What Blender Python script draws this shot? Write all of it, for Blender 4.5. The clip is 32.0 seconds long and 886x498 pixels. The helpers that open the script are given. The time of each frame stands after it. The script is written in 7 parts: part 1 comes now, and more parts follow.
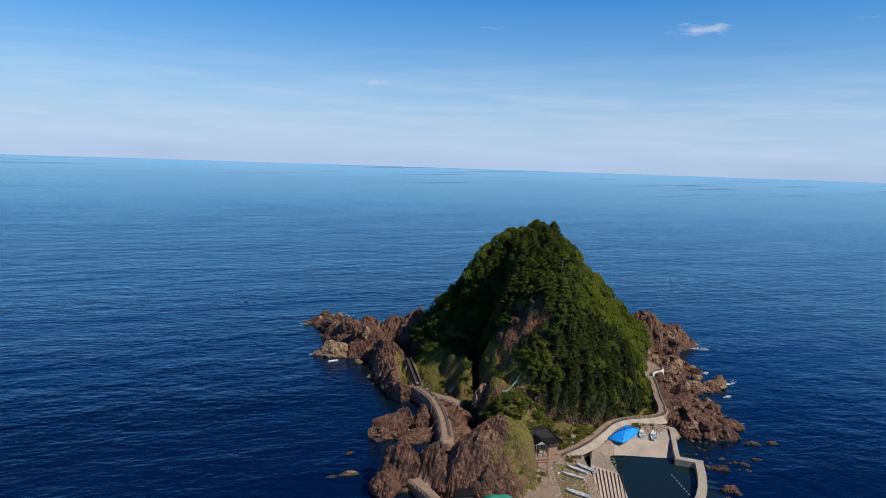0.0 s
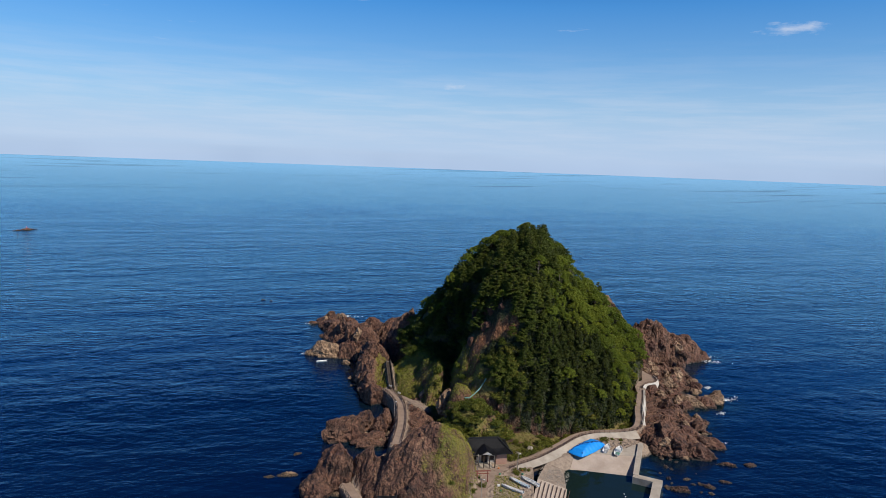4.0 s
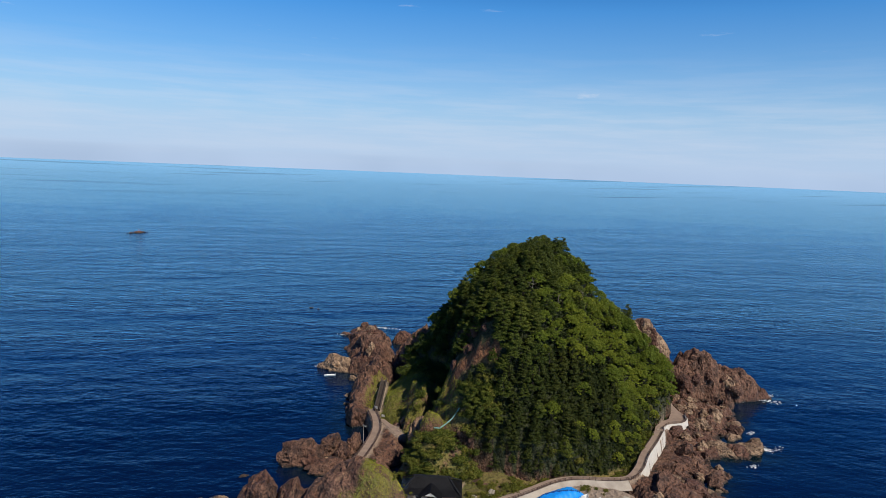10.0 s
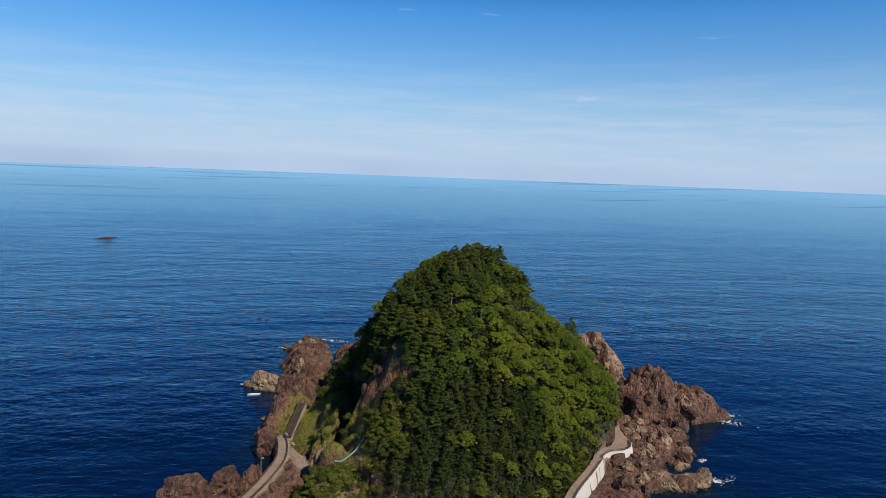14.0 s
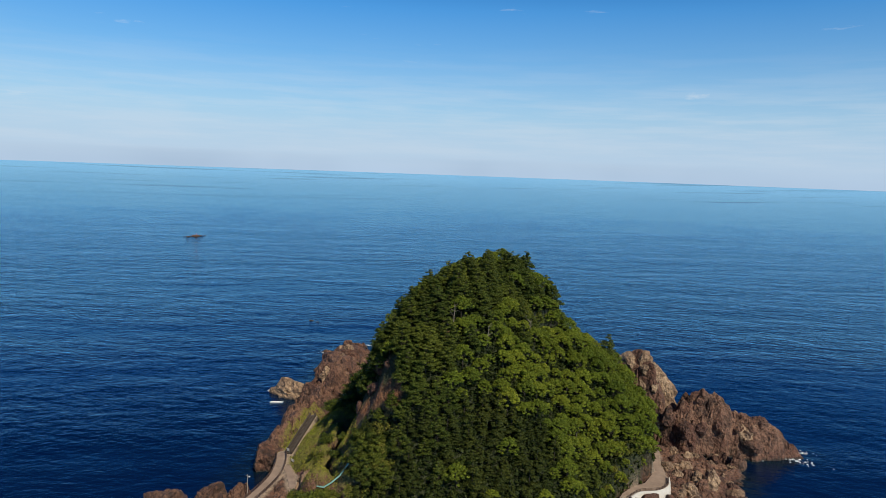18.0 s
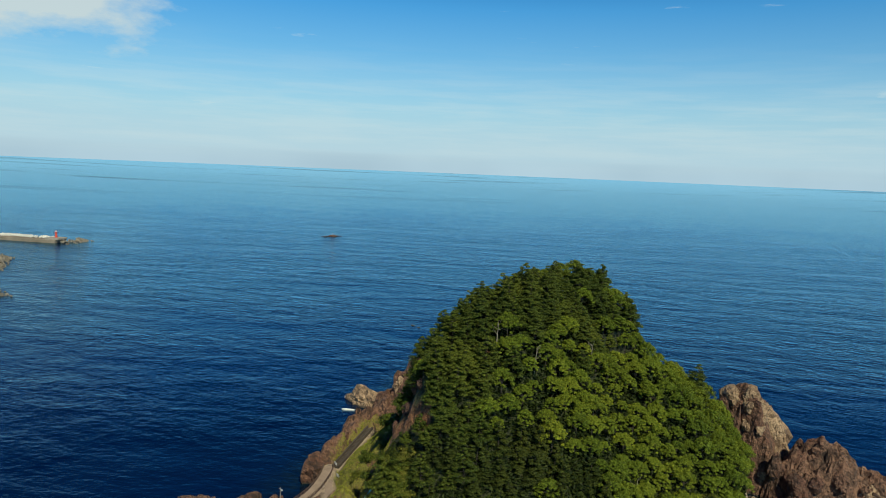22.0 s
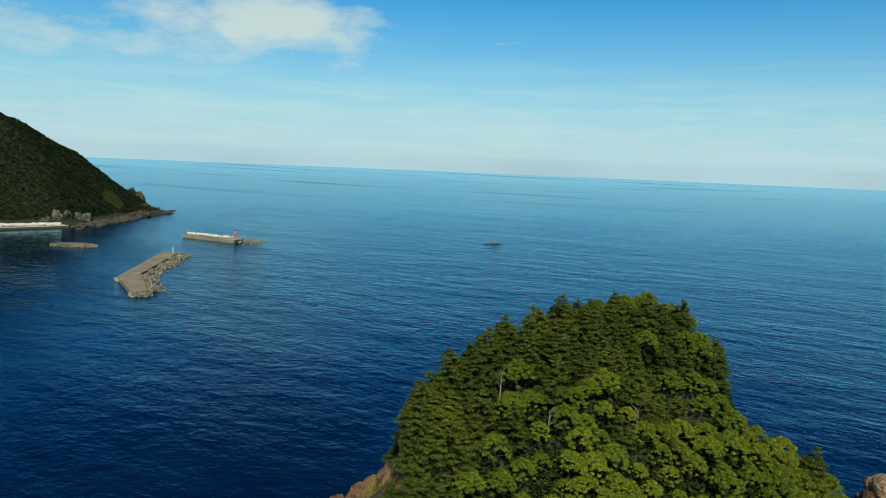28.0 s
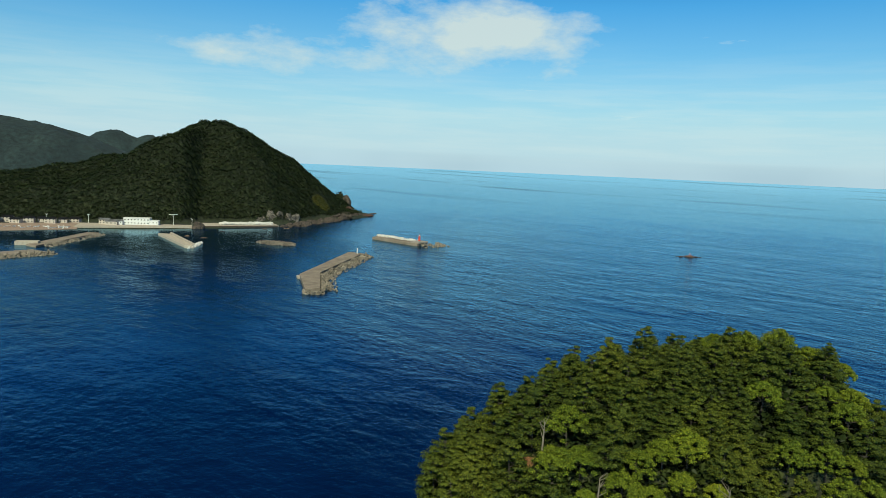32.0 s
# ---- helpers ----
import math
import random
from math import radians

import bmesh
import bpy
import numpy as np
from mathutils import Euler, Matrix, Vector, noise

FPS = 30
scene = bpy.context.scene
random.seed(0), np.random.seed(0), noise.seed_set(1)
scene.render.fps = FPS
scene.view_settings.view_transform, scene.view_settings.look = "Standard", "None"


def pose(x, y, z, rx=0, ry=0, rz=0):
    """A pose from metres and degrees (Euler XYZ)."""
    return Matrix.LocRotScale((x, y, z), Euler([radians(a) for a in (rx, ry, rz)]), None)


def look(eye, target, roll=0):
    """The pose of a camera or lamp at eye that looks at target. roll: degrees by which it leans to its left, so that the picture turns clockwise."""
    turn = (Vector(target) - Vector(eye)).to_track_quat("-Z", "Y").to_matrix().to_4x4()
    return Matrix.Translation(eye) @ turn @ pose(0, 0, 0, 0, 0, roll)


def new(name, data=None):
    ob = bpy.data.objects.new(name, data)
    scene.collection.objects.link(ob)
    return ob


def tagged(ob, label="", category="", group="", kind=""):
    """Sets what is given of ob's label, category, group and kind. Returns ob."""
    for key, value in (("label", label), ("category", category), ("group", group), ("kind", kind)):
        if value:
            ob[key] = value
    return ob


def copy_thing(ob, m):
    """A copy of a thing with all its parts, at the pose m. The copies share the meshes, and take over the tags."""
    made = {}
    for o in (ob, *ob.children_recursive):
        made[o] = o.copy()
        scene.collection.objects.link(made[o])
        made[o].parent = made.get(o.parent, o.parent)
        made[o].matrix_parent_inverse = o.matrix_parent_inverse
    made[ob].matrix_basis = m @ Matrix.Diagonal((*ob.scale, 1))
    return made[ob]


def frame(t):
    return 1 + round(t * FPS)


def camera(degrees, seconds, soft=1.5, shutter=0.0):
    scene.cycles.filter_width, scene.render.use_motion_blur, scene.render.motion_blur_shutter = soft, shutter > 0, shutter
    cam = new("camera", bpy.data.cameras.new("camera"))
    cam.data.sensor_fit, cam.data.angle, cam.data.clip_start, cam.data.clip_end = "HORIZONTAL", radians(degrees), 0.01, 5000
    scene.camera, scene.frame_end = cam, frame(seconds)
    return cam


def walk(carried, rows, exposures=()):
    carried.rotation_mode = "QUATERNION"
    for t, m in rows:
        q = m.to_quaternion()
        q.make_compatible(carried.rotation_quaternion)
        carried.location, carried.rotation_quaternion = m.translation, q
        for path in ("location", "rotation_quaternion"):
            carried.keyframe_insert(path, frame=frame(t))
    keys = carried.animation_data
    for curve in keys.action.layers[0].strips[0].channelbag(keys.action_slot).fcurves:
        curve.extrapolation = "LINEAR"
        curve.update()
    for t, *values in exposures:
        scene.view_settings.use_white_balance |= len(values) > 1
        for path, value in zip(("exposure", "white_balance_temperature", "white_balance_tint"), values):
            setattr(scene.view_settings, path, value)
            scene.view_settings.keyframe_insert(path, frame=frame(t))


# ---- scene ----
cam = camera(65.72, 32.0, soft=0.5)
# seconds, eye (x, y, z), heading to the left of +y, pitch, roll
PATH = [
    (0.0, 0.00, 0.00, 99.98, 0.000, -7.047, 1.881),
    (0.5, 5.39, 0.52, 99.87, 1.420, -7.062, 1.835),
    (1.0, 10.71, 1.11, 99.91, 1.436, -7.034, 1.809),
    (1.5, 15.98, 1.78, 99.97, 1.421, -7.017, 1.828),
    (2.0, 21.13, 2.55, 99.99, 1.402, -6.976, 1.869),
    (2.5, 26.24, 3.51, 99.93, 1.665, -6.931, 1.913),
    (3.0, 31.42, 4.72, 99.88, 3.119, -6.926, 1.992),
    (3.5, 36.49, 6.13, 99.92, 4.722, -6.937, 2.059),
    (5.5, 55.44, 14.82, 99.85, 12.288, -6.960, 2.050),
    (6.0, 59.97, 17.43, 99.75, 15.210, -7.015, 2.060),
    (6.5, 64.61, 20.10, 99.70, 16.690, -6.984, 2.088),
    (7.0, 68.98, 22.86, 99.75, 16.750, -6.905, 2.101),
    (7.5, 73.10, 25.70, 99.83, 16.793, -6.839, 2.109),
    (8.0, 76.96, 28.64, 99.93, 16.816, -6.762, 2.136),
    (8.5, 80.64, 31.72, 100.06, 16.889, -6.694, 2.191),
    (9.0, 84.05, 34.95, 100.24, 16.903, -6.632, 2.240),
    (9.5, 87.38, 38.32, 100.42, 16.950, -6.593, 2.279),
    (10.0, 90.42, 41.83, 100.56, 16.961, -6.535, 2.312),
    (10.5, 93.20, 45.56, 100.72, 16.963, -6.470, 2.317),
    (11.0, 95.91, 49.51, 100.92, 16.948, -6.436, 2.303),
    (11.5, 98.55, 53.59, 101.11, 16.938, -6.414, 2.273),
    (12.0, 101.13, 57.75, 101.29, 16.946, -6.387, 2.244),
    (12.5, 103.73, 61.98, 101.27, 16.976, -6.348, 2.222),
    (13.0, 106.34, 66.33, 101.19, 16.999, -6.324, 2.215),
    (13.5, 108.79, 70.74, 101.08, 16.983, -6.298, 2.174),
    (14.0, 111.05, 75.13, 100.96, 16.939, -6.256, 2.142),
    (14.5, 113.30, 79.47, 100.93, 16.924, -6.260, 2.167),
    (16.5, 123.37, 95.05, 101.49, 21.009, -6.422, 2.093),
    (17.0, 125.79, 98.84, 101.53, 22.581, -6.474, 2.037),
    (17.5, 128.31, 102.70, 101.50, 23.995, -6.489, 2.042),
    (18.0, 130.74, 106.67, 101.40, 25.296, -6.493, 2.059),
    (18.5, 133.05, 110.74, 101.31, 26.712, -6.527, 1.986),
    (19.0, 135.31, 114.76, 101.32, 28.210, -6.521, 1.970),
    (19.5, 137.56, 118.74, 101.35, 29.711, -6.536, 2.016),
    (20.0, 139.70, 122.75, 101.45, 31.265, -6.583, 2.107),
    (20.5, 141.53, 126.75, 101.52, 32.750, -6.583, 2.154),
    (21.0, 143.11, 130.75, 101.60, 34.241, -6.607, 2.233),
    (21.5, 144.56, 134.76, 101.70, 35.985, -6.630, 2.303),
    (22.0, 145.99, 138.93, 101.77, 37.972, -6.648, 2.357),
    (22.5, 147.47, 143.32, 101.88, 40.664, -6.696, 2.369),
    (23.0, 149.00, 147.85, 101.99, 41.915, -6.706, 2.327),
    (23.5, 150.24, 152.38, 102.20, 41.912, -6.671, 2.306),
    (24.0, 151.20, 156.80, 102.39, 42.468, -6.665, 2.295),
    (24.5, 151.95, 161.15, 102.55, 43.869, -6.706, 2.292),
    (25.0, 152.62, 165.63, 102.70, 45.320, -6.721, 2.289),
    (25.5, 153.25, 170.30, 102.75, 46.866, -6.728, 2.265),
    (27.5, 151.88, 192.43, 103.09, 52.530, -6.773, 2.365),
    (28.0, 151.37, 197.49, 103.08, 54.244, -6.796, 2.390),
    (28.5, 150.75, 202.41, 103.02, 56.092, -6.825, 2.398),
    (29.0, 150.00, 207.24, 102.90, 57.933, -6.842, 2.399),
    (29.5, 149.18, 212.11, 102.76, 59.797, -6.845, 2.400),
    (30.0, 148.37, 217.02, 102.53, 61.922, -6.852, 2.394),
    (30.5, 147.53, 221.89, 102.36, 64.133, -6.867, 2.397),
    (31.0, 146.63, 226.68, 102.25, 66.601, -6.897, 2.397),
    (31.5, 145.64, 231.44, 102.28, 69.028, -6.932, 2.428),
    (32.0, 144.58, 236.12, 102.31, 71.489, -6.951, 2.463),
]

def aimed(x, y, z, heading, pitch, roll):
    a, b = radians(heading), radians(pitch)
    way = Vector((-math.sin(a) * math.cos(b), math.cos(a) * math.cos(b), math.sin(b)))
    eye = Vector((x, y, z))
    return look(eye, eye + way * 100.0, roll)


EXPOSURES = [(0.0, 0.0, 6300, 11), (15.0, 0.0, 6400, 11), (24.0, 0.04, 6950, -12), (28.0, 0.07, 7000, -14), (32.0, 0.14, 6950, -11)]
walk(cam, [(row[0], aimed(*row[1:])) for row in PATH], EXPOSURES)

# ---- light ----
SUN_WAY = Vector((0.86, -0.51, 0.0)).normalized()
SUN_UP = radians(46.0)
sun_dir = Vector((SUN_WAY.x * math.cos(SUN_UP), SUN_WAY.y * math.cos(SUN_UP), math.sin(SUN_UP)))
sun_data = bpy.data.lights.new("sun", "SUN")
sun_data.energy, sun_data.angle, sun_data.color = 4.3, radians(0.53), (1.0, 0.91, 0.77)
sun = new("sun", sun_data)
sun.matrix_world = look(sun_dir * 900.0, (0, 0, 0))


def wire(tree, a, b):
    tree.links.new(a, b)


def math_node(tree, op, a, b=None, c=None, clamp=False):
    n = tree.nodes.new("ShaderNodeMath")
    n.operation, n.use_clamp = op, clamp
    for i, v in enumerate((a, b, c)):
        if v is None:
            continue
        if isinstance(v, (int, float)):
            n.inputs[i].default_value = v
        else:
            tree.links.new(v, n.inputs[i])
    return n.outputs[0]


def ramp(tree, fac, stops, ease="LINEAR"):
    n = tree.nodes.new("ShaderNodeValToRGB")
    n.color_ramp.interpolation = ease
    while len(n.color_ramp.elements) < len(stops):
        n.color_ramp.elements.new(0.5)
    for e, (at, col) in zip(n.color_ramp.elements, stops):
        e.position = at
        e.color = (col, col, col, 1) if isinstance(col, (int, float)) else (*col, 1)
    tree.links.new(fac, n.inputs[0])
    return n.outputs[0]


def mix_rgb(tree, fac, a, b, op="MIX"):
    n = tree.nodes.new("ShaderNodeMix")
    n.data_type, n.blend_type = "RGBA", op
    for socket, v in ((n.inputs[0], fac), (n.inputs[6], a), (n.inputs[7], b)):
        if isinstance(v, (int, float)):
            socket.default_value = v
        elif isinstance(v, tuple):
            socket.default_value = (*v, 1)
        else:
            tree.links.new(v, socket)
    return n.outputs[2]


def noise_tex(tree, scale, detail=4.0, rough=0.55, vector=None, out=0):
    n = tree.nodes.new("ShaderNodeTexNoise")
    n.inputs["Scale"].default_value, n.inputs["Detail"].default_value, n.inputs["Roughness"].default_value = scale, detail, rough
    if vector is not None:
        tree.links.new(vector, n.inputs["Vector"])
    return n.outputs[out]


def scaled(tree, vector, s, offset=(0, 0, 0), rot=(0, 0, 0)):
    n = tree.nodes.new("ShaderNodeMapping")
    n.inputs["Scale"].default_value, n.inputs["Location"].default_value, n.inputs["Rotation"].default_value = s, offset, rot
    tree.links.new(vector, n.inputs["Vector"])
    return n.outputs[0]


# sky: clear blue, a pale haze low over the sea with thin streaks, one larger cloud over the cape
world = bpy.data.worlds.new("sky")
scene.world = world
world.use_nodes = True
wt = world.node_tree
wt.nodes.clear()
sky = wt.nodes.new("ShaderNodeTexSky")
sky.sky_type, sky.sun_disc = "NISHITA", False
sky.sun_elevation, sky.sun_rotation = SUN_UP, math.atan2(SUN_WAY.x, SUN_WAY.y)
sky.air_density, sky.dust_density, sky.ozone_density, sky.altitude = 1.0, 0.15, 3.0, 50.0
SKY_STRENGTH = 0.085
coord = wt.nodes.new("ShaderNodeTexCoord").outputs["Generated"]
split = wt.nodes.new("ShaderNodeSeparateXYZ")
wire(wt, coord, split.inputs[0])
up = split.outputs[2]
up_c = math_node(wt, "MAXIMUM", up, 0.0)
# the deep blue above, paler towards the horizon
deep = ramp(wt, up_c, [(0.0, (1.0, 1.0, 1.0)), (0.08, (0.58, 1.0, 1.24)), (0.22, (0.26, 0.93, 1.46)), (0.32, (0.12, 0.48, 0.96)), (0.50, (0.06, 0.25, 0.62)), (1.0, (0.08, 0.22, 0.54))])
blue = mix_rgb(wt, 1.0, sky.outputs[0], deep, "MULTIPLY")
# heading and height, to lay the clouds out flat
head = math_node(wt, "ARCTAN2", split.outputs[0], split.outputs[1])
flat = wt.nodes.new("ShaderNodeCombineXYZ")
wire(wt, head, flat.inputs[0])
wire(wt, up, flat.inputs[1])
streaks = noise_tex(wt, 1.0, 6.0, 0.6, scaled(wt, flat.outputs[0], (5.0, 60.0, 1.0)))
streak_zone = ramp(wt, up_c, [(0.0, 0.0), (0.03, 0.7), (0.08, 1.0), (0.13, 0.35), (0.18, 0.0)])
streak_fac = math_node(wt, "MULTIPLY", ramp(wt, streaks, [(0.42, 0.0), (0.62, 1.0)]), streak_zone)
haze_fac = ramp(wt, up_c, [(0.0, 0.92), (0.05, 0.80), (0.10, 0.48), (0.16, 0.18), (0.26, 0.0)])
HAZE = (5.4, 7.1, 9.7)
with_haze = mix_rgb(wt, haze_fac, blue, HAZE)
with_streaks = mix_rgb(wt, math_node(wt, "MULTIPLY", streak_fac, 0.22), with_haze, (8.8, 8.9, 9.7))
wisps = noise_tex(wt, 1.0, 7.0, 0.62, scaled(wt, flat.outputs[0], (6.5, 48.0, 1.0), (2.3, 5.1, 0.0), (0, 0, 0.03)))
wisp_zone = ramp(wt, up_c, [(0.05, 0.0), (0.09, 1.0), (0.20, 0.7), (0.34, 0.0)])
with_streaks = mix_rgb(wt, math_node(wt, "MULTIPLY", math_node(wt, "MULTIPLY", ramp(wt, wisps, [(0.66, 0.0), (0.80, 1.0)]), wisp_zone), 0.7), with_streaks, (9.0, 9.2, 9.8))
# the low grey bank on the horizon
bank_noise = noise_tex(wt, 1.0, 3.0, 0.5, scaled(wt, flat.outputs[0], (3.0, 4.0, 1.0)))
bank_zone = ramp(wt, up, [(0.0, 0.8), (0.012, 0.6), (0.022, 0.0)], "EASE")
bank = math_node(wt, "MULTIPLY", ramp(wt, bank_noise, [(0.38, 0.0), (0.64, 0.75)]), bank_zone)
with_bank = mix_rgb(wt, bank, with_streaks, (4.3, 5.6, 7.6))
# the cloud over the cape
cloud_vec = scaled(wt, flat.outputs[0], (7.0, 16.0, 1.0), (1.7, 0.4, 0.0), (0, 0, 0.25))
puffs = noise_tex(wt, 1.0, 8.0, 0.62, cloud_vec)
# heading in degrees east of north, height, half width, half height
MAIN_CLOUD, CLOUD_TAIL = (-69.5, 0.182, 0.165, 0.046), (-84.0, 0.140, 0.13, 0.018)
SHREDS = ((-5.75, 0.1115, 0.022, 0.006), (19.7, 0.186, 0.052, 0.010))


def puff(at_head, at_up, wide, tall):
    """How deep a direction lies inside one cloud: 1 at its heart, 0 at its rim."""
    du = math_node(wt, "DIVIDE", math_node(wt, "SUBTRACT", head, radians(at_head)), wide)
    dv = math_node(wt, "DIVIDE", math_node(wt, "SUBTRACT", up, at_up), tall)
    return math_node(wt, "SUBTRACT", 1.0, math_node(wt, "SQRT", math_node(wt, "ADD", math_node(wt, "MULTIPLY", du, du), math_node(wt, "MULTIPLY", dv, dv))))


body = math_node(wt, "MAXIMUM", puff(*MAIN_CLOUD), math_node(wt, "MULTIPLY", puff(*CLOUD_TAIL), 0.32))
dense = math_node(wt, "ADD", math_node(wt, "MULTIPLY", body, 0.72), math_node(wt, "MULTIPLY", math_node(wt, "SUBTRACT", puffs, 0.47), 1.9))
cloud_fac = ramp(wt, dense, [(0.0, 0.0), (0.20, 0.35), (0.50, 0.85)])
with_cloud = mix_rgb(wt, cloud_fac, with_bank, (7.5, 7.9, 8.7))
# two small bright shreds high over the open sea
shred = math_node(wt, "MAXIMUM", puff(*SHREDS[0]), puff(*SHREDS[1]))
shred_fac = math_node(wt, "ADD", math_node(wt, "MULTIPLY", shred, 0.7), math_node(wt, "MULTIPLY", math_node(wt, "SUBTRACT", noise_tex(wt, 1.0, 6.0, 0.6, scaled(wt, flat.outputs[0], (40.0, 130.0, 1.0), (3, 8, 0), (0, 0, 0.2))), 0.5), 1.6))
with_cloud = mix_rgb(wt, ramp(wt, shred_fac, [(0.15, 0.0), (0.75, 0.5)]), with_cloud, (9.0, 9.2, 9.8))
back = wt.nodes.new("ShaderNodeBackground")
back.inputs["Strength"].default_value = SKY_STRENGTH
wire(wt, with_cloud, back.inputs["Color"])
wire(wt, back.outputs[0], wt.nodes.new("ShaderNodeOutputWorld").inputs["Surface"])


# ---- materials ----
def material(name):
    m = bpy.data.materials.new(name)
    m.use_nodes = True
    t = m.node_tree
    t.nodes.clear()
    b = t.nodes.new("ShaderNodeBsdfPrincipled")
    o = t.nodes.new("ShaderNodeOutputMaterial")
    wire(t, b.outputs[0], o.inputs["Surface"])
    return m, t, b


def bump(t, b, height, strength, distance):
    n = t.nodes.new("ShaderNodeBump")
    n.inputs["Strength"].default_value, n.inputs["Distance"].default_value = strength, distance
    wire(t, height, n.inputs["Height"])
    wire(t, n.outputs[0], b.inputs["Normal"])
    return n


def place(t):
    return t.nodes.new("ShaderNodeNewGeometry").outputs["Position"]


def worn(name, a, b_col, rough=0.8, scale=1.0, metal=0.0, relief=0.02, each=0.0):
    """Paint, concrete, wood or metal with grain and stains at two scales."""
    m, t, b = material(name)
    p = place(t)
    big = noise_tex(t, 0.45 * scale, 5.0, 0.6, p)
    fine = noise_tex(t, 7.0 * scale, 4.0, 0.6, p)
    col = mix_rgb(t, ramp(t, big, [(0.3, 0.0), (0.7, 1.0)]), a, b_col)
    col = mix_rgb(t, 0.35, col, ramp(t, fine, [(0.3, 0.55), (0.7, 1.0)]), "MULTIPLY")
    if each:
        r = t.nodes.new("ShaderNodeObjectInfo").outputs["Random"]
        col = mix_rgb(t, each, col, ramp(t, r, [(0.0, 0.45), (1.0, 1.0)]), "MULTIPLY")
    wire(t, col, b.inputs["Base Color"])
    b.inputs["Roughness"].default_value, b.inputs["Metallic"].default_value = rough, metal
    bump(t, b, fine, 0.5, relief)
    return m


def rock_material(name, dark, mid, light, scale=1.0):
    m, t, b = material(name)
    p = place(t)
    big = noise_tex(t, 0.09 * scale, 6.0, 0.62, p)
    crease = math_node(t, "ABSOLUTE", math_node(t, "SUBTRACT", noise_tex(t, 0.36 * scale, 4.0, 0.6, scaled(t, p, (1, 1, 0.6), (0, 0, 0), (0.4, 0.2, 0.7))), 0.5))
    cells = t.nodes.new("ShaderNodeTexVoronoi")
    cells.distance = "CHEBYCHEV"
    cells.inputs["Scale"].default_value = 0.62 * scale
    wire(t, scaled(t, mix_rgb(t, 0.5, p, noise_tex(t, 0.5, 3.0, 0.6, p, 1), "ADD"), (1, 1, 0.8), (0, 0, 0), (0.5, 0.3, 0.8)), cells.inputs["Vector"])
    stain = ramp(t, noise_tex(t, 0.24, 5.0, 0.65, p), [(0.38, 0.8), (0.50, 0.0)])
    fine = noise_tex(t, 1.6 * scale, 7.0, 0.68, p)
    col = mix_rgb(t, ramp(t, big, [(0.36, 0.0), (0.62, 1.0)]), mid, light)
    col = mix_rgb(t, ramp(t, fine, [(0.34, 1.0), (0.49, 0.0)]), col, dark)
    col = mix_rgb(t, ramp(t, crease, [(0.0, 0.6), (0.03, 0.0)]), col, dark)
    col = mix_rgb(t, ramp(t, noise_tex(t, 0.5, 3.0, 0.6, p), [(0.55, 0.0), (0.68, 0.6)]), col, tuple(c * 1.3 for c in light))
    col = mix_rgb(t, stain, col, tuple(1.7 * c for c in dark))
    r = t.nodes.new("ShaderNodeObjectInfo").outputs["Random"]
    col = mix_rgb(t, 0.4, col, ramp(t, r, [(0.0, 0.6), (1.0, 1.0)]), "MULTIPLY")
    # wet and weed-dark at the waterline
    sp = t.nodes.new("ShaderNodeSeparateXYZ")
    wire(t, p, sp.inputs[0])
    lap = math_node(t, "ADD", sp.outputs[2], math_node(t, "MULTIPLY", math_node(t, "SUBTRACT", fine, 0.5), 1.5))
    wet = ramp(t, math_node(t, "MULTIPLY", lap, 0.5), [(0.1, 0.85), (0.45, 0.0)])
    col = mix_rgb(t, wet, col, (0.022, 0.02, 0.016))
    wire(t, col, b.inputs["Base Color"])
    b.inputs["Roughness"].default_value = 0.85
    h = math_node(t, "ADD", fine, math_node(t, "MULTIPLY", ramp(t, crease, [(0.0, 0.0), (0.12, 1.0)]), 0.8))
    h = math_node(t, "ADD", h, math_node(t, "MULTIPLY", cells.outputs["Distance"], 1.5))
    bump(t, b, h, 1.0, 0.5)
    return m


def leaf_material(name, a, b_col, c_col, rough=0.55):
    m, t, b = material(name)
    isl = t.nodes.new("ShaderNodeNewGeometry").outputs["Random Per Island"]
    r = t.nodes.new("ShaderNodeObjectInfo").outputs["Random"]
    patch = noise_tex(t, 0.05, 3.0, 0.5, place(t))
    k = math_node(t, "ADD", math_node(t, "MULTIPLY", isl, 0.68), math_node(t, "ADD", math_node(t, "MULTIPLY", r, 0.24), 0.04))
    col = ramp(t, k, [(0.12, a), (0.5, b_col), (0.9, c_col)])
    col = mix_rgb(t, 0.5, col, ramp(t, patch, [(0.35, (0.62, 0.72, 0.7)), (0.65, (1.25, 1.1, 0.9))]), "MULTIPLY")
    wire(t, col, b.inputs["Base Color"])
    b.inputs["Roughness"].default_value = rough
    b.inputs["Specular IOR Level"].default_value = 0.12
    tr = t.nodes.new("ShaderNodeBsdfTranslucent")
    wire(t, mix_rgb(t, 1.0, col, (1.3, 1.35, 0.6), "MULTIPLY"), tr.inputs["Color"])
    mx = t.nodes.new("ShaderNodeMixShader")
    mx.inputs[0].default_value = 0.05
    out = [n for n in t.nodes if n.type == "OUTPUT_MATERIAL"][0]
    wire(t, b.outputs[0], mx.inputs[1])
    wire(t, tr.outputs[0], mx.inputs[2])
    wire(t, mx.outputs[0], out.inputs["Surface"])
    return m


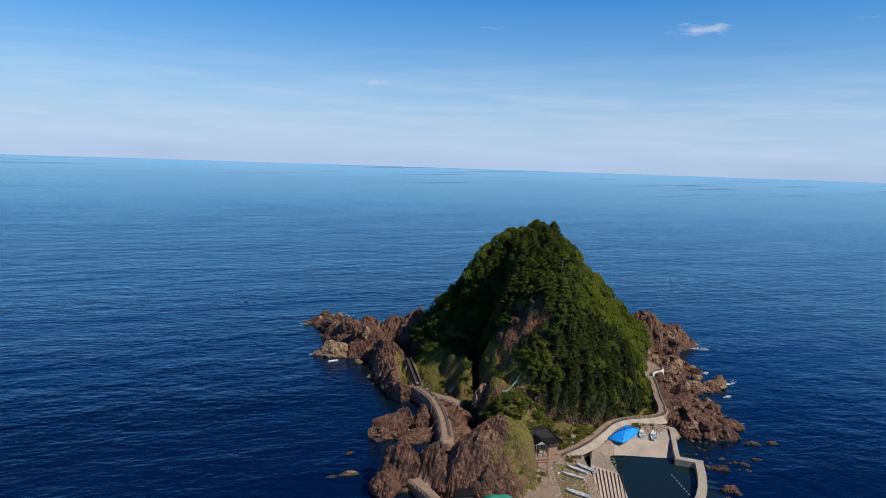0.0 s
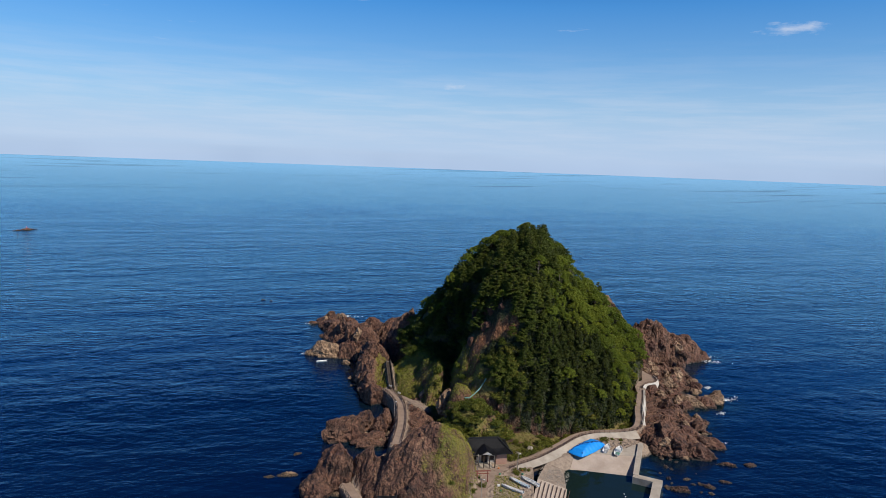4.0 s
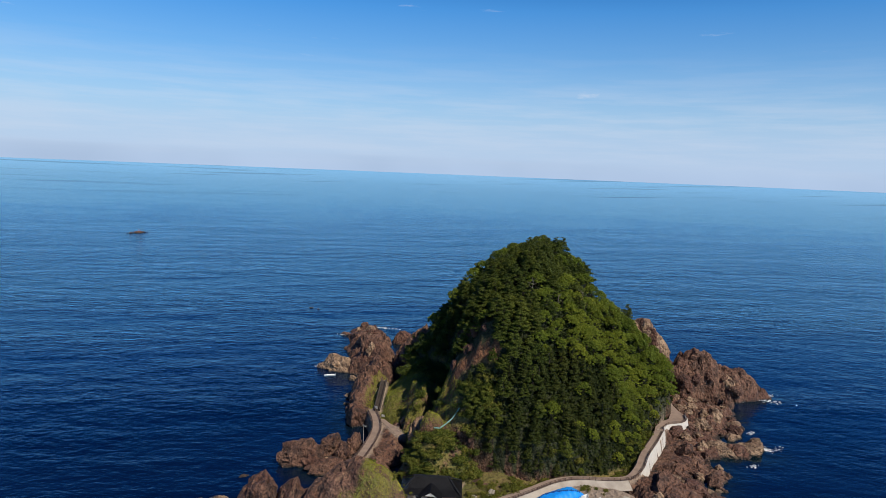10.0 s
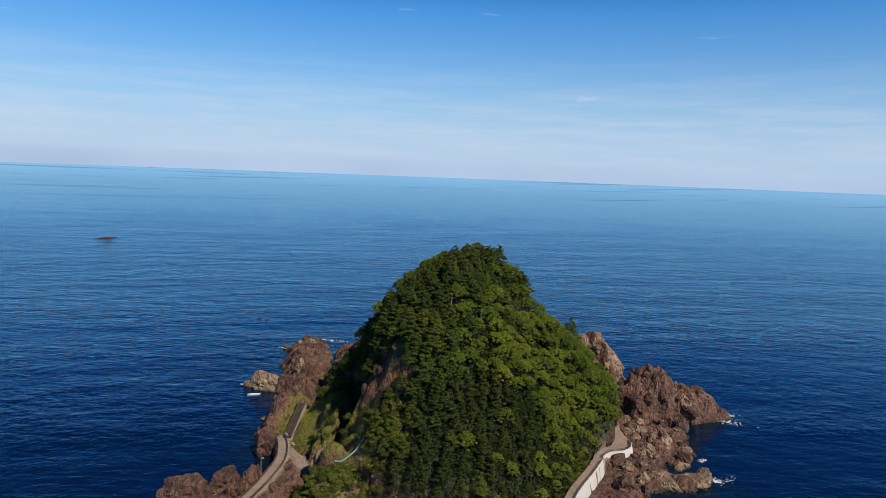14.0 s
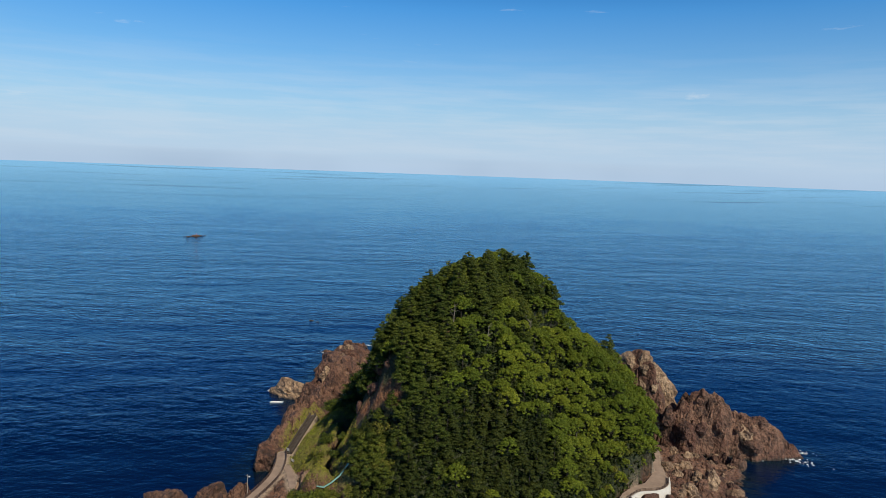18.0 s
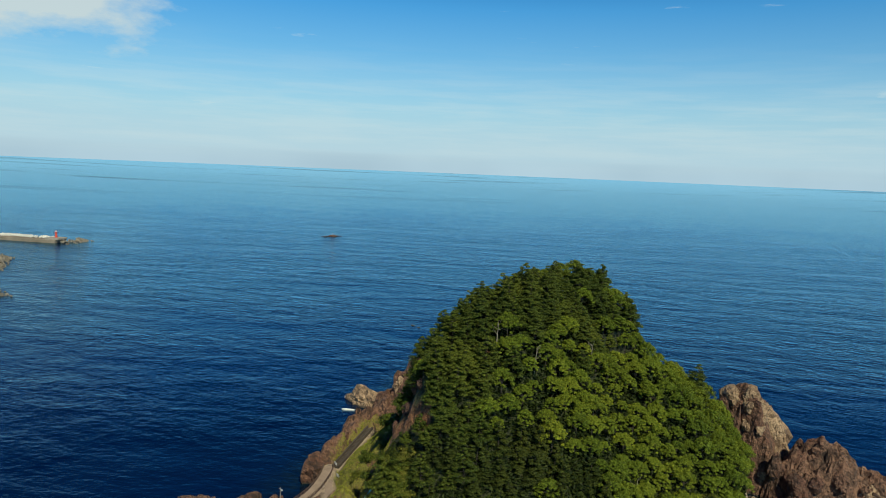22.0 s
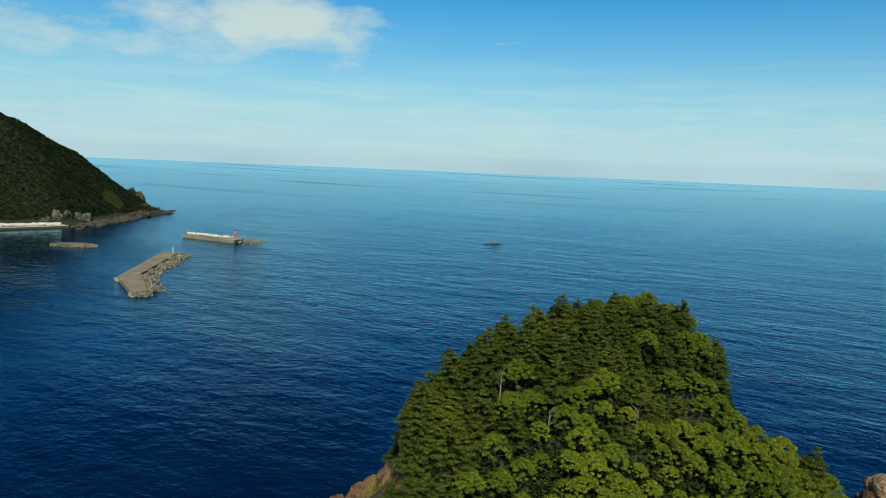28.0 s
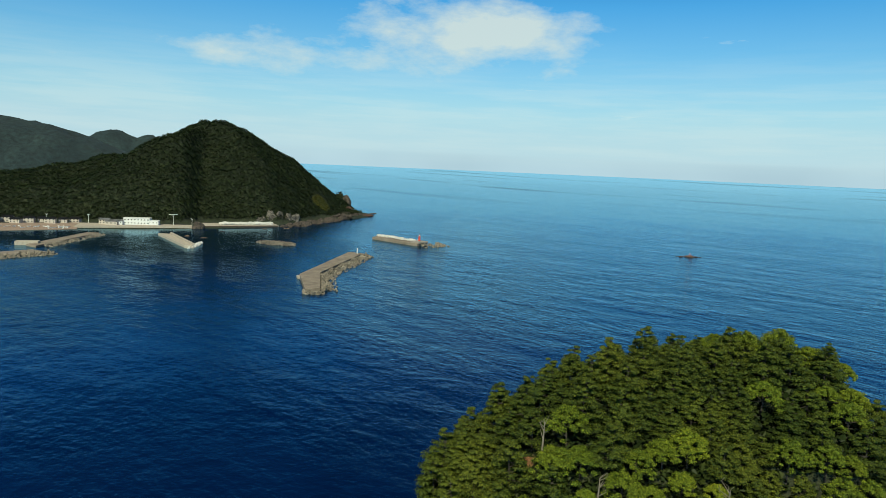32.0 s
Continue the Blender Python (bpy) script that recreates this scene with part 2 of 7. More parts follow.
ROCK = rock_material("brown volcanic rock", (0.022, 0.013, 0.010), (0.112, 0.047, 0.031), (0.215, 0.114, 0.072))
ROCK_DARK = rock_material("dark shore rock", (0.016, 0.014, 0.012), (0.055, 0.044, 0.036), (0.13, 0.10, 0.078))
CLIFF_GREY = rock_material("bare grey cliff", (0.03, 0.028, 0.024), (0.11, 0.098, 0.082), (0.22, 0.195, 0.165))
ROCK_TAN = rock_material("tan weathered rock", (0.06, 0.036, 0.024), (0.26, 0.160, 0.095), (0.44, 0.30, 0.185))
LEAF = leaf_material("broad leaves", (0.036, 0.062, 0.009), (0.118, 0.156, 0.017), (0.265, 0.295, 0.028))
NEEDLE = leaf_material("pine needles", (0.021, 0.037, 0.009), (0.056, 0.076, 0.012), (0.132, 0.152, 0.020))
# darker copy of the shrub leaves, for shade in gaps between crowns
UNDERLEAF_SHADE = leaf_material("undergrowth leaves darkened as shade", (0.009, 0.015, 0.004), (0.018, 0.028, 0.007), (0.038, 0.050, 0.011))
SHRUB = leaf_material("shrub leaves", (0.046, 0.066, 0.010), (0.105, 0.120, 0.018), (0.20, 0.175, 0.04))
BARK = worn("grey-brown bark", (0.028, 0.022, 0.017), (0.062, 0.050, 0.040), 0.9, 2.0)
DEADWOOD = worn("bleached dead wood", (0.17, 0.14, 0.11), (0.27, 0.235, 0.19), 0.9, 2.0)
CONCRETE = worn("weathered concrete", (0.35, 0.30, 0.24), (0.50, 0.44, 0.36), 0.85, 0.8, 0.0, 0.03)
CONCRETE_OLD = worn("old grey concrete", (0.24, 0.21, 0.18), (0.38, 0.34, 0.29), 0.88, 0.7, 0.0, 0.04)
PATHWAY = worn("brownish path concrete", (0.24, 0.17, 0.125), (0.36, 0.265, 0.20), 0.9, 0.8)
WALLWHITE = worn("pale rendered sea wall", (0.60, 0.56, 0.49), (0.72, 0.68, 0.61), 0.85, 0.8)
FENCEWOOD = worn("dark brown railing", (0.075, 0.045, 0.032), (0.12, 0.075, 0.055), 0.7, 3.0)
WHITE = worn("white paint", (0.70, 0.70, 0.68), (0.82, 0.82, 0.80), 0.45, 2.0)
REDPAINT = worn("red beacon paint", (0.55, 0.06, 0.04), (0.66, 0.10, 0.07), 0.5, 1.0)
FOAM = worn("sea foam", (0.75, 0.78, 0.80), (0.88, 0.9, 0.9), 0.7, 2.0)


# ---- building helpers ----
def link_mesh(name, verts, faces, mat, smooth=False):
    me = bpy.data.meshes.new(name)
    me.from_pydata([tuple(v) for v in verts], [], faces)
    me.materials.append(mat)
    if smooth:
        me.polygons.foreach_set("use_smooth", [True] * len(me.polygons))
    me.update()
    return me


def part(name, bm, mat, parent=None, label="", smooth=False):
    me = bpy.data.meshes.new(name)
    bm.to_mesh(me)
    bm.free()
    me.materials.append(mat)
    if smooth:
        me.polygons.foreach_set("use_smooth", [True] * len(me.polygons))
    ob = new(name, me)
    ob.parent = parent
    if label:
        ob["label"] = label
    return ob


def thing(name, m, label, category, group="", kind=""):
    ob = new(name)
    ob.matrix_world = m
    ob.empty_display_size = 0.5
    return tagged(ob, label, category, group, kind)


def box(bm, x0, y0, z0, x1, y1, z1, m=None):
    r = bmesh.ops.create_cube(bm, size=1.0)
    mm = Matrix.Translation(((x0 + x1) / 2, (y0 + y1) / 2, (z0 + z1) / 2)) @ Matrix.Diagonal((x1 - x0, y1 - y0, z1 - z0, 1))
    bmesh.ops.transform(bm, matrix=(m @ mm) if m else mm, verts=r["verts"])
    return r["verts"]


def beam(bm, a, b, w, h=None):
    """A squared bar from a to b."""
    a, b = Vector(a), Vector(b)
    d = b - a
    q = d.to_track_quat("X", "Z").to_matrix().to_4x4()
    return box(bm, 0, -w / 2, -(h or w) / 2, d.length, w / 2, (h or w) / 2, Matrix.Translation(a) @ q)


def pipe(bm, a, b, r0, r1=None, n=8):
    a, b = Vector(a), Vector(b)
    d = b - a
    q = d.to_track_quat("Z", "Y").to_matrix().to_4x4()
    bmesh.ops.create_cone(bm, cap_ends=True, segments=n, radius1=r0, radius2=r0 if r1 is None else r1, depth=d.length, matrix=Matrix.Translation((a + b) / 2) @ q)


def ribbon_mesh(name, line, width, thick, mat):
    """A slab that follows a line of (x, y, z), with its top at z."""
    pts = [Vector(p) for p in line]
    verts, faces = [], []
    for i, p in enumerate(pts):
        d = (pts[min(i + 1, len(pts) - 1)] - pts[max(i - 1, 0)])
        s = Vector((d.y, -d.x, 0)).normalized() * width / 2
        verts += [p - s, p + s, p + s - Vector((0, 0, thick)), p - s - Vector((0, 0, thick))]
        if i:
            a, b = 4 * i - 4, 4 * i
            for k in range(4):
                faces.append((a + k, a + (k + 1) % 4, b + (k + 1) % 4, b + k))
    n = len(verts)
    faces += [(3, 2, 1, 0), (n - 4, n - 3, n - 2, n - 1)]
    return link_mesh(name, verts, faces, mat)


def smooth_line(line, step=1.5):
    """Catmull-Rom through the given places, at even steps."""
    p = [np.array(q, float) for q in line]
    p = [2 * p[0] - p[1]] + p + [2 * p[-1] - p[-2]]
    out = []
    for i in range(1, len(p) - 2):
        n = max(2, int(np.linalg.norm(p[i + 1] - p[i]) / step))
        for k in range(n):
            u = k / n
            out.append(0.5 * (2 * p[i] + (p[i + 1] - p[i - 1]) * u + (2 * p[i - 1] - 5 * p[i] + 4 * p[i + 1] - p[i + 2]) * u * u + (3 * p[i] - p[i - 1] - 3 * p[i + 1] + p[i + 2]) * u ** 3))
    out.append(p[-2])
    return [tuple(float(c) for c in q) for q in out]


# ---- the plan of the island ----
def mound(x, y, cx, cy, a, b, turn, h, p):
    """A rise of height h with half-axes a, b, turned anticlockwise; below its rim it falls off into the sea."""
    c, s = math.cos(radians(turn)), math.sin(radians(turn))
    u, v = (x - cx) * c + (y - cy) * s, -(x - cx) * s + (y - cy) * c
    d = np.sqrt((u / a) ** 2 + (v / b) ** 2)
    return np.where(d < 1, h * (1 - d ** p), -(d - 1) * min(a, b) * 0.9)


# the wooded hill: at each level its mean radius, then how far the rim swells out, lobe by lobe, round the compass
LEVELS = (2.0, 14.0, 26.0, 38.0, 48.0, 56.0, 63.0)
SWELLS = ((57.8, 4.9, 4.2, -7.4, -2.1, -3.4, 6.2, 2.1, -3.6, -1.1, 3.7),
          (56.2, 4.4, 4.5, -7.1, -0.5, -2.9, 7.2, 2.7, -2.9, -1.2, 3.3),
          (45.9, 2.3, 3.6, -7.9, 0.1, -2.5, 6.9, 2.6, -3.2, -1.6, 1.5),
          (36.7, -0.1, 1.1, -7.1, -1.2, -0.9, 7.3, 2.3, -1.1, -2.6, -0.6),
          (29.6, -2.8, -1.0, -7.8, -2.2, -0.9, 5.1, 3.7, -1.6, -3.3, -2.2),
          (25.0, -1.8, 2.3, -8.9, -1.6, 1.4, 4.2, 0.1, -1.4, -1.7, 0.4),
          (15.0, -2.4, 4.2, -9.7, -1.6, 1.5, 2.1, 3.7, -1.9, -0.2, -1.7))
HILL_X, HILL_Y, HILL_TOP = 46.0, 320.0, 68.2


def hill(x, y):
    r, a = np.hypot(x - HILL_X, y - HILL_Y), np.arctan2(y - HILL_Y, x - HILL_X)
    rims = [s[0] + sum(s[2 * k - 1] * np.cos(k * a) + s[2 * k] * np.sin(k * a) for k in (1, 2, 3, 4, 5)) for s in SWELLS]
    z = LEVELS[0] - (r - rims[0]) * 1.1
    for k in range(6):
        f = (rims[k] - r) / np.maximum(rims[k] - rims[k + 1], 1.0)
        z = np.where(f > 0, LEVELS[k] + np.minimum(f, 1) * (LEVELS[k + 1] - LEVELS[k]), z)
    f = np.clip(1 - r / np.maximum(rims[6], 4.0), 0, 1)
    return np.where(r < rims[6], LEVELS[6] + (HILL_TOP - LEVELS[6]) * (1 - (1 - f) ** 2), z)


def wooded(x, y):
    """The wooded hill, its eastern shoulder, and the bushy knoll behind the shrine."""
    z = np.maximum(hill(x, y), mound(x, y, 76, 350, 24, 28, 0, 35, 2.2))
    z = np.maximum(z, mound(x, y, 28, 262, 11, 18, 0, 15, 1.9))
    return np.maximum(z, mound(x, y, 29, 247, 14, 12, 0, 14, 2.0))


def grassy(x, y):
    """The open grass slope above the western stair, its rib, and the knob by the hamlet."""
    z = mound(x, y, 2, 307, 23, 33, 12, 20, 1.2)
    z = np.maximum(z, mound(x, y, 9.5, 286, 8.0, 23, 16, 18.5, 1.5))
    z = np.maximum(z, mound(x, y, 9, 284, 7, 8, 0, 13, 2.2))
    z = np.maximum(z, mound(x, y, 22, 258.5, 8, 7.5, 0, 18, 2.4))
    z = np.maximum(z, mound(x, y, 18.5, 206, 17.5, 16, 20, 23, 1.6))
    return z


def rocky(x, y):
    z = mound(x, y, 2, 206, 15, 10, -8, 12, 1.8)
    # western cliff, and the spur that runs out to sea
    z = np.maximum(z, mound(x, y, -23, 318, 8, 34, 9, 12, 3.0))
    z = np.maximum(z, mound(x, y, -37, 354, 13, 15, 0, 14, 2.6))
    z = np.maximum(z, mound(x, y, -55, 386, 13, 38, 22, 7.5, 2.6))
    z = np.maximum(z, mound(x, y, -70, 416, 10, 20, 10, 3.2, 2.6))
    z = np.maximum(z, mound(x, y, -28, 390, 11, 13, 0, 11, 2.2))
    z = np.maximum(z, mound(x, y, -42, 412, 8, 7, 0, 6, 2.2))
    z = np.maximum(z, mound(x, y, -13, 352, 12, 13, 0, 23, 2.2))
    # north-east crag and the long rock below it
    z = np.maximum(z, mound(x, y, 88, 385, 15, 13, 20, 31, 2.6))
    z = np.maximum(z, mound(x, y, 113, 379, 17, 11, 12, 22, 2.3))
    z = np.maximum(z, mound(x, y, 128, 383, 16, 9, 15, 14, 2.2))
    z = np.maximum(z, mound(x, y, 138, 387, 9, 6, 15, 5, 2.0))
    # eastern shelf
    z = np.maximum(z, mound(x, y, 103, 297, 19, 50, -8, 2.2, 2.6))
    z = np.maximum(z, mound(x, y, 126, 312, 11, 8, 10, 3.0, 2.4))
    z = np.maximum(z, mound(x, y, 113, 345, 18, 24, 0, 3.4, 2.6))
    z = np.maximum(z, mound(x, y, 100, 262, 12, 14, 0, 5.5, 2.4))
    z = np.maximum(z, mound(x, y, 106, 262, 7, 8, 30, 3.0, 2.2))
    # shelf below the western path
    z = np.maximum(z, mound(x, y, 5, 258, 8.5, 34, 0, 4.0, 5.0))
    z = np.maximum(z, mound(x, y, -6, 240, 8, 5, 0, 0.5, 3.0))
    return z


def flats(x, y):
    """The hamlet's level ground and the head of the little harbour."""
    z = mound(x, y, 38, 212, 21, 34, 0, 3.0, 8.0)
    z = np.maximum(z, mound(x, y, 47, 241, 13, 17, 0, 3.0, 8.0))
    z = np.maximum(z, mound(x, y, 75, 250, 19, 9, 12, 3.0, 8.0))
    return z


WEST_PATH = smooth_line([(-10.5, 284.5, 5.2), (-6.5, 279, 5.0), (-2.0, 270, 4.6), (0.8, 258, 4.4), (2.6, 245, 4.3), (3.4, 231, 4.2)])
SIDE_PATH = smooth_line([(-3.0, 277.5, 5.0), (2.5, 272.5, 5.0), (8.5, 266, 5.2)])
STAIR_LINE = [(-8.5, 285.5, 5.2), (-11.0, 295, 7.6), (-14.3, 307, 10.6)]
PROM_LINE = smooth_line([(38, 219, 3.1), (43, 224.2, 3.2), (52, 233, 3.4), (60, 243.5, 3.7), (66, 252, 3.9), (73, 257.2, 4.0), (82, 259.8, 4.0), (89, 263.5, 4.2), (92.0, 272, 4.6), (93.5, 283, 5.0), (96.5, 297, 5.2), (98.5, 309, 5.0), (100.5, 319, 4.6), (104.5, 325, 4.5), (105.0, 334, 4.4), (102, 345, 4.4), (100, 356, 4.2)])
TERRACE_Z = 4.72
NEAR_PATH = smooth_line([(-7.0, 203, 3.0), (-4.2, 198, 3.0), (0.5, 190, 3.0), (3, 182, 3.0)])
ROAD_LINE = smooth_line([(38, 219, 3.06), (35, 210, 3.06), (33.5, 196, 3.06), (32.5, 180, 3.06)])


def levelled(x, y, z, line, half, drop):
    """Ground cut or filled to carry a path."""
    best, level = np.full(x.shape, 1e9), np.zeros(x.shape)
    for (ax, ay, az), (bx, by, bz) in zip(line[:-1], line[1:]):
        k = np.clip(((x - ax) * (bx - ax) + (y - ay) * (by - ay)) / max((bx - ax) ** 2 + (by - ay) ** 2, 1e-6), 0, 1)
        d = np.hypot(x - ax - k * (bx - ax), y - ay - k * (by - ay))
        near = d < best
        best = np.where(near, d, best)
        level = np.where(near, az + k * (bz - az), level)
    w = np.clip((best - half) / 1.6, 0, 1)
    return np.where(w < 1, (level - drop) * (1 - w) + z * w, z), best


GX0, GX1, GY0, GY1, GSTEP = -100.0, 160.0, 168.0, 450.0, 0.75
gx, gy = np.meshgrid(np.arange(GX0, GX1, GSTEP), np.arange(GY0, GY1, GSTEP), indexing="ij")


def fractal(x, y, z, scale, octaves):
    flat_x, flat_y, flat_z = np.ravel(x), np.ravel(y), np.ravel(z)
    return np.array([noise.fractal((a * scale, b * scale, c * scale), 0.9, 2.1, octaves) for a, b, c in zip(flat_x, flat_y, flat_z)]).reshape(x.shape)


def blocks(x, y, z, scale, wanted):
    """Jointed rock: tilted slabs of uneven height, with narrow clefts between them."""
    out = np.zeros(x.shape)
    for i, j in zip(*np.nonzero(wanted)):
        q = Vector((x[i, j] * scale, y[i, j] * scale, z[i, j] * scale * 0.5))
        q += noise.noise_vector(q * 1.7) * 0.3
        d, pts = noise.voronoi(q)
        tilt = noise.noise_vector(pts[0] * 7.3)
        rise = (q - pts[0]).dot(tilt) * 2.2
        out[i, j] = noise.noise(pts[0] * 9.1) * 0.9 + rise - 0.45 * max(0.0, 1 - (d[1] - d[0]) / 0.10)
    return out


wob_x = fractal(gx, gy, 0 * gx, 0.06, 3)
wob_y = fractal(gx + 300, gy, 0 * gx, 0.06, 3)
wx, wy = gx + 4.0 * wob_x, gy + 4.0 * wob_y
z_wood, z_grass, z_rock, z_flat = wooded(gx + 1.5 * wob_x, gy + 1.5 * wob_y), grassy(wx, wy), rocky(wx, wy), flats(gx, gy)
soft = fractal(gx, gy, 0 * gx, 0.11, 5)
z_soil = np.maximum(z_wood, z_grass)
bare = np.clip((z_rock - z_soil) * 0.5 + 0.5, 0, 1)
steep = np.hypot(*np.gradient(z_soil, GSTEP))
BARE_RIM = ((40, 270.5), (40, 269), (34, 268.8), (30, 266), (31, 260), (24, 252), (10, 257), (-34, 275), (-34, 346), (-8, 346), (6, 318), (15, 309), (20.5, 297), (23, 283), (27.5, 275.8), (33, 273.6))


def within(x, y, rim):
    inside = np.zeros(np.shape(x), bool)
    for (ax, ay), (bx, by) in zip(rim, rim[1:] + rim[:1]):
        inside ^= ((ay > y) != (by > y)) & (x < ax + (y - ay) * (bx - ax) / (by - ay + 1e-9))
    return inside


gully = np.hypot((gx - 17) * 0.96 - (gy - 273) * 0.19, np.clip(np.abs(gy - 273) - 6, 0, 99))
z_soil = z_soil - 1.7 * np.exp(-(gully / 3.8) ** 2) * (z_soil > 5)
bare_land = within(gx + 1.5 * wob_x, gy + 1.5 * wob_y, BARE_RIM) & (z_soil > 2)
open_west = bare_land & (gy < 318) & (z_soil < 26)
knoll = (gy < 263) & (gx < 32 + (264 - gy) * 0.7) & (gx > 8)
on_knob = np.hypot((gx - 18.5) / 19, (gy - 206) / 17.5) < 1
rib_near = np.abs((gx - 9.5) * math.cos(0.24) + (gy - 287) * math.sin(0.24)) + np.clip(np.abs(gy - 285) - 14, 0, 99)
craggy = np.where(on_knob, np.clip(0.6 - ((gx - 17) + (gy - 206) * 0.35 + 3 * soft) / 8, 0.12, 1), 0) + np.where(open_west, np.where(rib_near < 5, 0.6, 0.10), 0) + np.where(np.hypot(gx - 22, gy - 258.5) < 7, 0.5, 0)


def slip_top(x):
    """How high the bared earth reaches at each step along the slip."""
    return np.interp(x, (26, 27.5, 31, 36, 42), (28.5, 32, 35.5, 38, 41))


slip = np.minimum.reduce([np.hypot(gx - cx, gy - cy) / cr for cx, cy, cr in ((41.5, 269.5, 1.8), (38.5, 269.6, 1.9), (35.5, 270.2, 2.2), (32, 271.8, 3.0), (29, 272.8, 3.1), (26.8, 271.5, 2.9), (26, 268.5, 2.6), (48.5, 284, 1.0))]) + np.where(gy < 278, np.clip((z_soil - slip_top(gx)) / 2.5, 0, 2), 0)
craggy = np.maximum(craggy, np.where((slip < 1.4) & (z_soil > 3), 0.7, 0))
stony = ((z_rock > z_soil - 2) & (z_rock > -4)) | (craggy > 0.1)
big_blocks, small_blocks = blocks(gx, gy, np.maximum(z_rock, 0), 0.11, stony), blocks(gx, gy, np.maximum(z_rock, 0), 0.30, stony)
z_crag = z_rock + 0.5 * soft + big_blocks * np.clip(1.4 + z_rock * 0.15, 1.0, 3.8) + small_blocks * np.clip(0.8 + z_rock * 0.06, 0.6, 1.6)
z_soil = z_soil + craggy * (big_blocks * 1.7 + small_blocks * 1.0)
z_hill = np.maximum(z_soil + 0.9 * soft, z_crag)
ground_z = np.maximum(z_hill, np.where(z_flat > -2, z_flat, -9))
flat_part = np.clip((z_flat - z_hill) * 2, 0, 1)
path_near = np.full(gx.shape, 1e9)
for line, half, drop in ((WEST_PATH, 2.1, 0.12), (SIDE_PATH, 1.6, 0.1), (STAIR_LINE, 1.6, 0.25), (PROM_LINE, 1.7, 0.12), (NEAR_PATH, 1.8, 0.12), (ROAD_LINE, 2.2, 0.06)):
    ground_z, d = levelled(gx, gy, ground_z, line, half, drop)
    path_near = np.minimum(path_near, d - half)
# the little harbour's basin and slips are dug out
basin = (gy < 229.5 + (gx - 52) * 1.25) & (gx > 50.5) & (gx < 92) & (gy < 240 + (gx - 60) * 0.10) & (path_near > 1.2) & (gy > 150)
ground_z = np.where(basin & ((gy < 230.5) | (gx < 62)) & (gx < 88 - (240 - gy) * 0.17), np.minimum(ground_z, -1.0 - 0.05 * np.clip(232 - gy, 0, 40)), ground_z)
ground_z = np.where(basin & (gy >= 230.5) & (gx >= 62) & (gx < 88), np.minimum(ground_z, -0.6 + 0.22 * (gy - 230.5)), ground_z)
# the eastern shelf lies low at the foot of the sea wall
wall_x = np.interp(gy, [p[1] for p in PROM_LINE if p[0] > 88 and 263 < p[1] < 312], [p[0] for p in PROM_LINE if p[0] > 88 and 263 < p[1] < 312])
foot = (gx > wall_x + 2.0) & (gx < wall_x + 9.0) & (gy > 268) & (gy < 312)
ground_z = np.where(foot, np.minimum(ground_z, 0.7 + 0.28 * np.maximum(gx - wall_x - 2.5, 0) + 0.5 * small_blocks), ground_z)
ground_z = np.maximum(ground_z, -9.0)


def height(x, y):
    """The ground's height at a place, from the grid."""
    i, j = (x - GX0) / GSTEP, (y - GY0) / GSTEP
    i0, j0 = int(min(max(i, 0), gx.shape[0] - 2)), int(min(max(j, 0), gx.shape[1] - 2))
    u, v = i - i0, j - j0
    g = ground_z
    return float(g[i0, j0] * (1 - u) * (1 - v) + g[i0 + 1, j0] * u * (1 - v) + g[i0, j0 + 1] * (1 - u) * v + g[i0 + 1, j0 + 1] * u * v)


def sampled(field, x, y):
    i, j = int(round((x - GX0) / GSTEP)), int(round((y - GY0) / GSTEP))
    return float(field[min(max(i, 0), field.shape[0] - 1), min(max(j, 0), field.shape[1] - 1)])


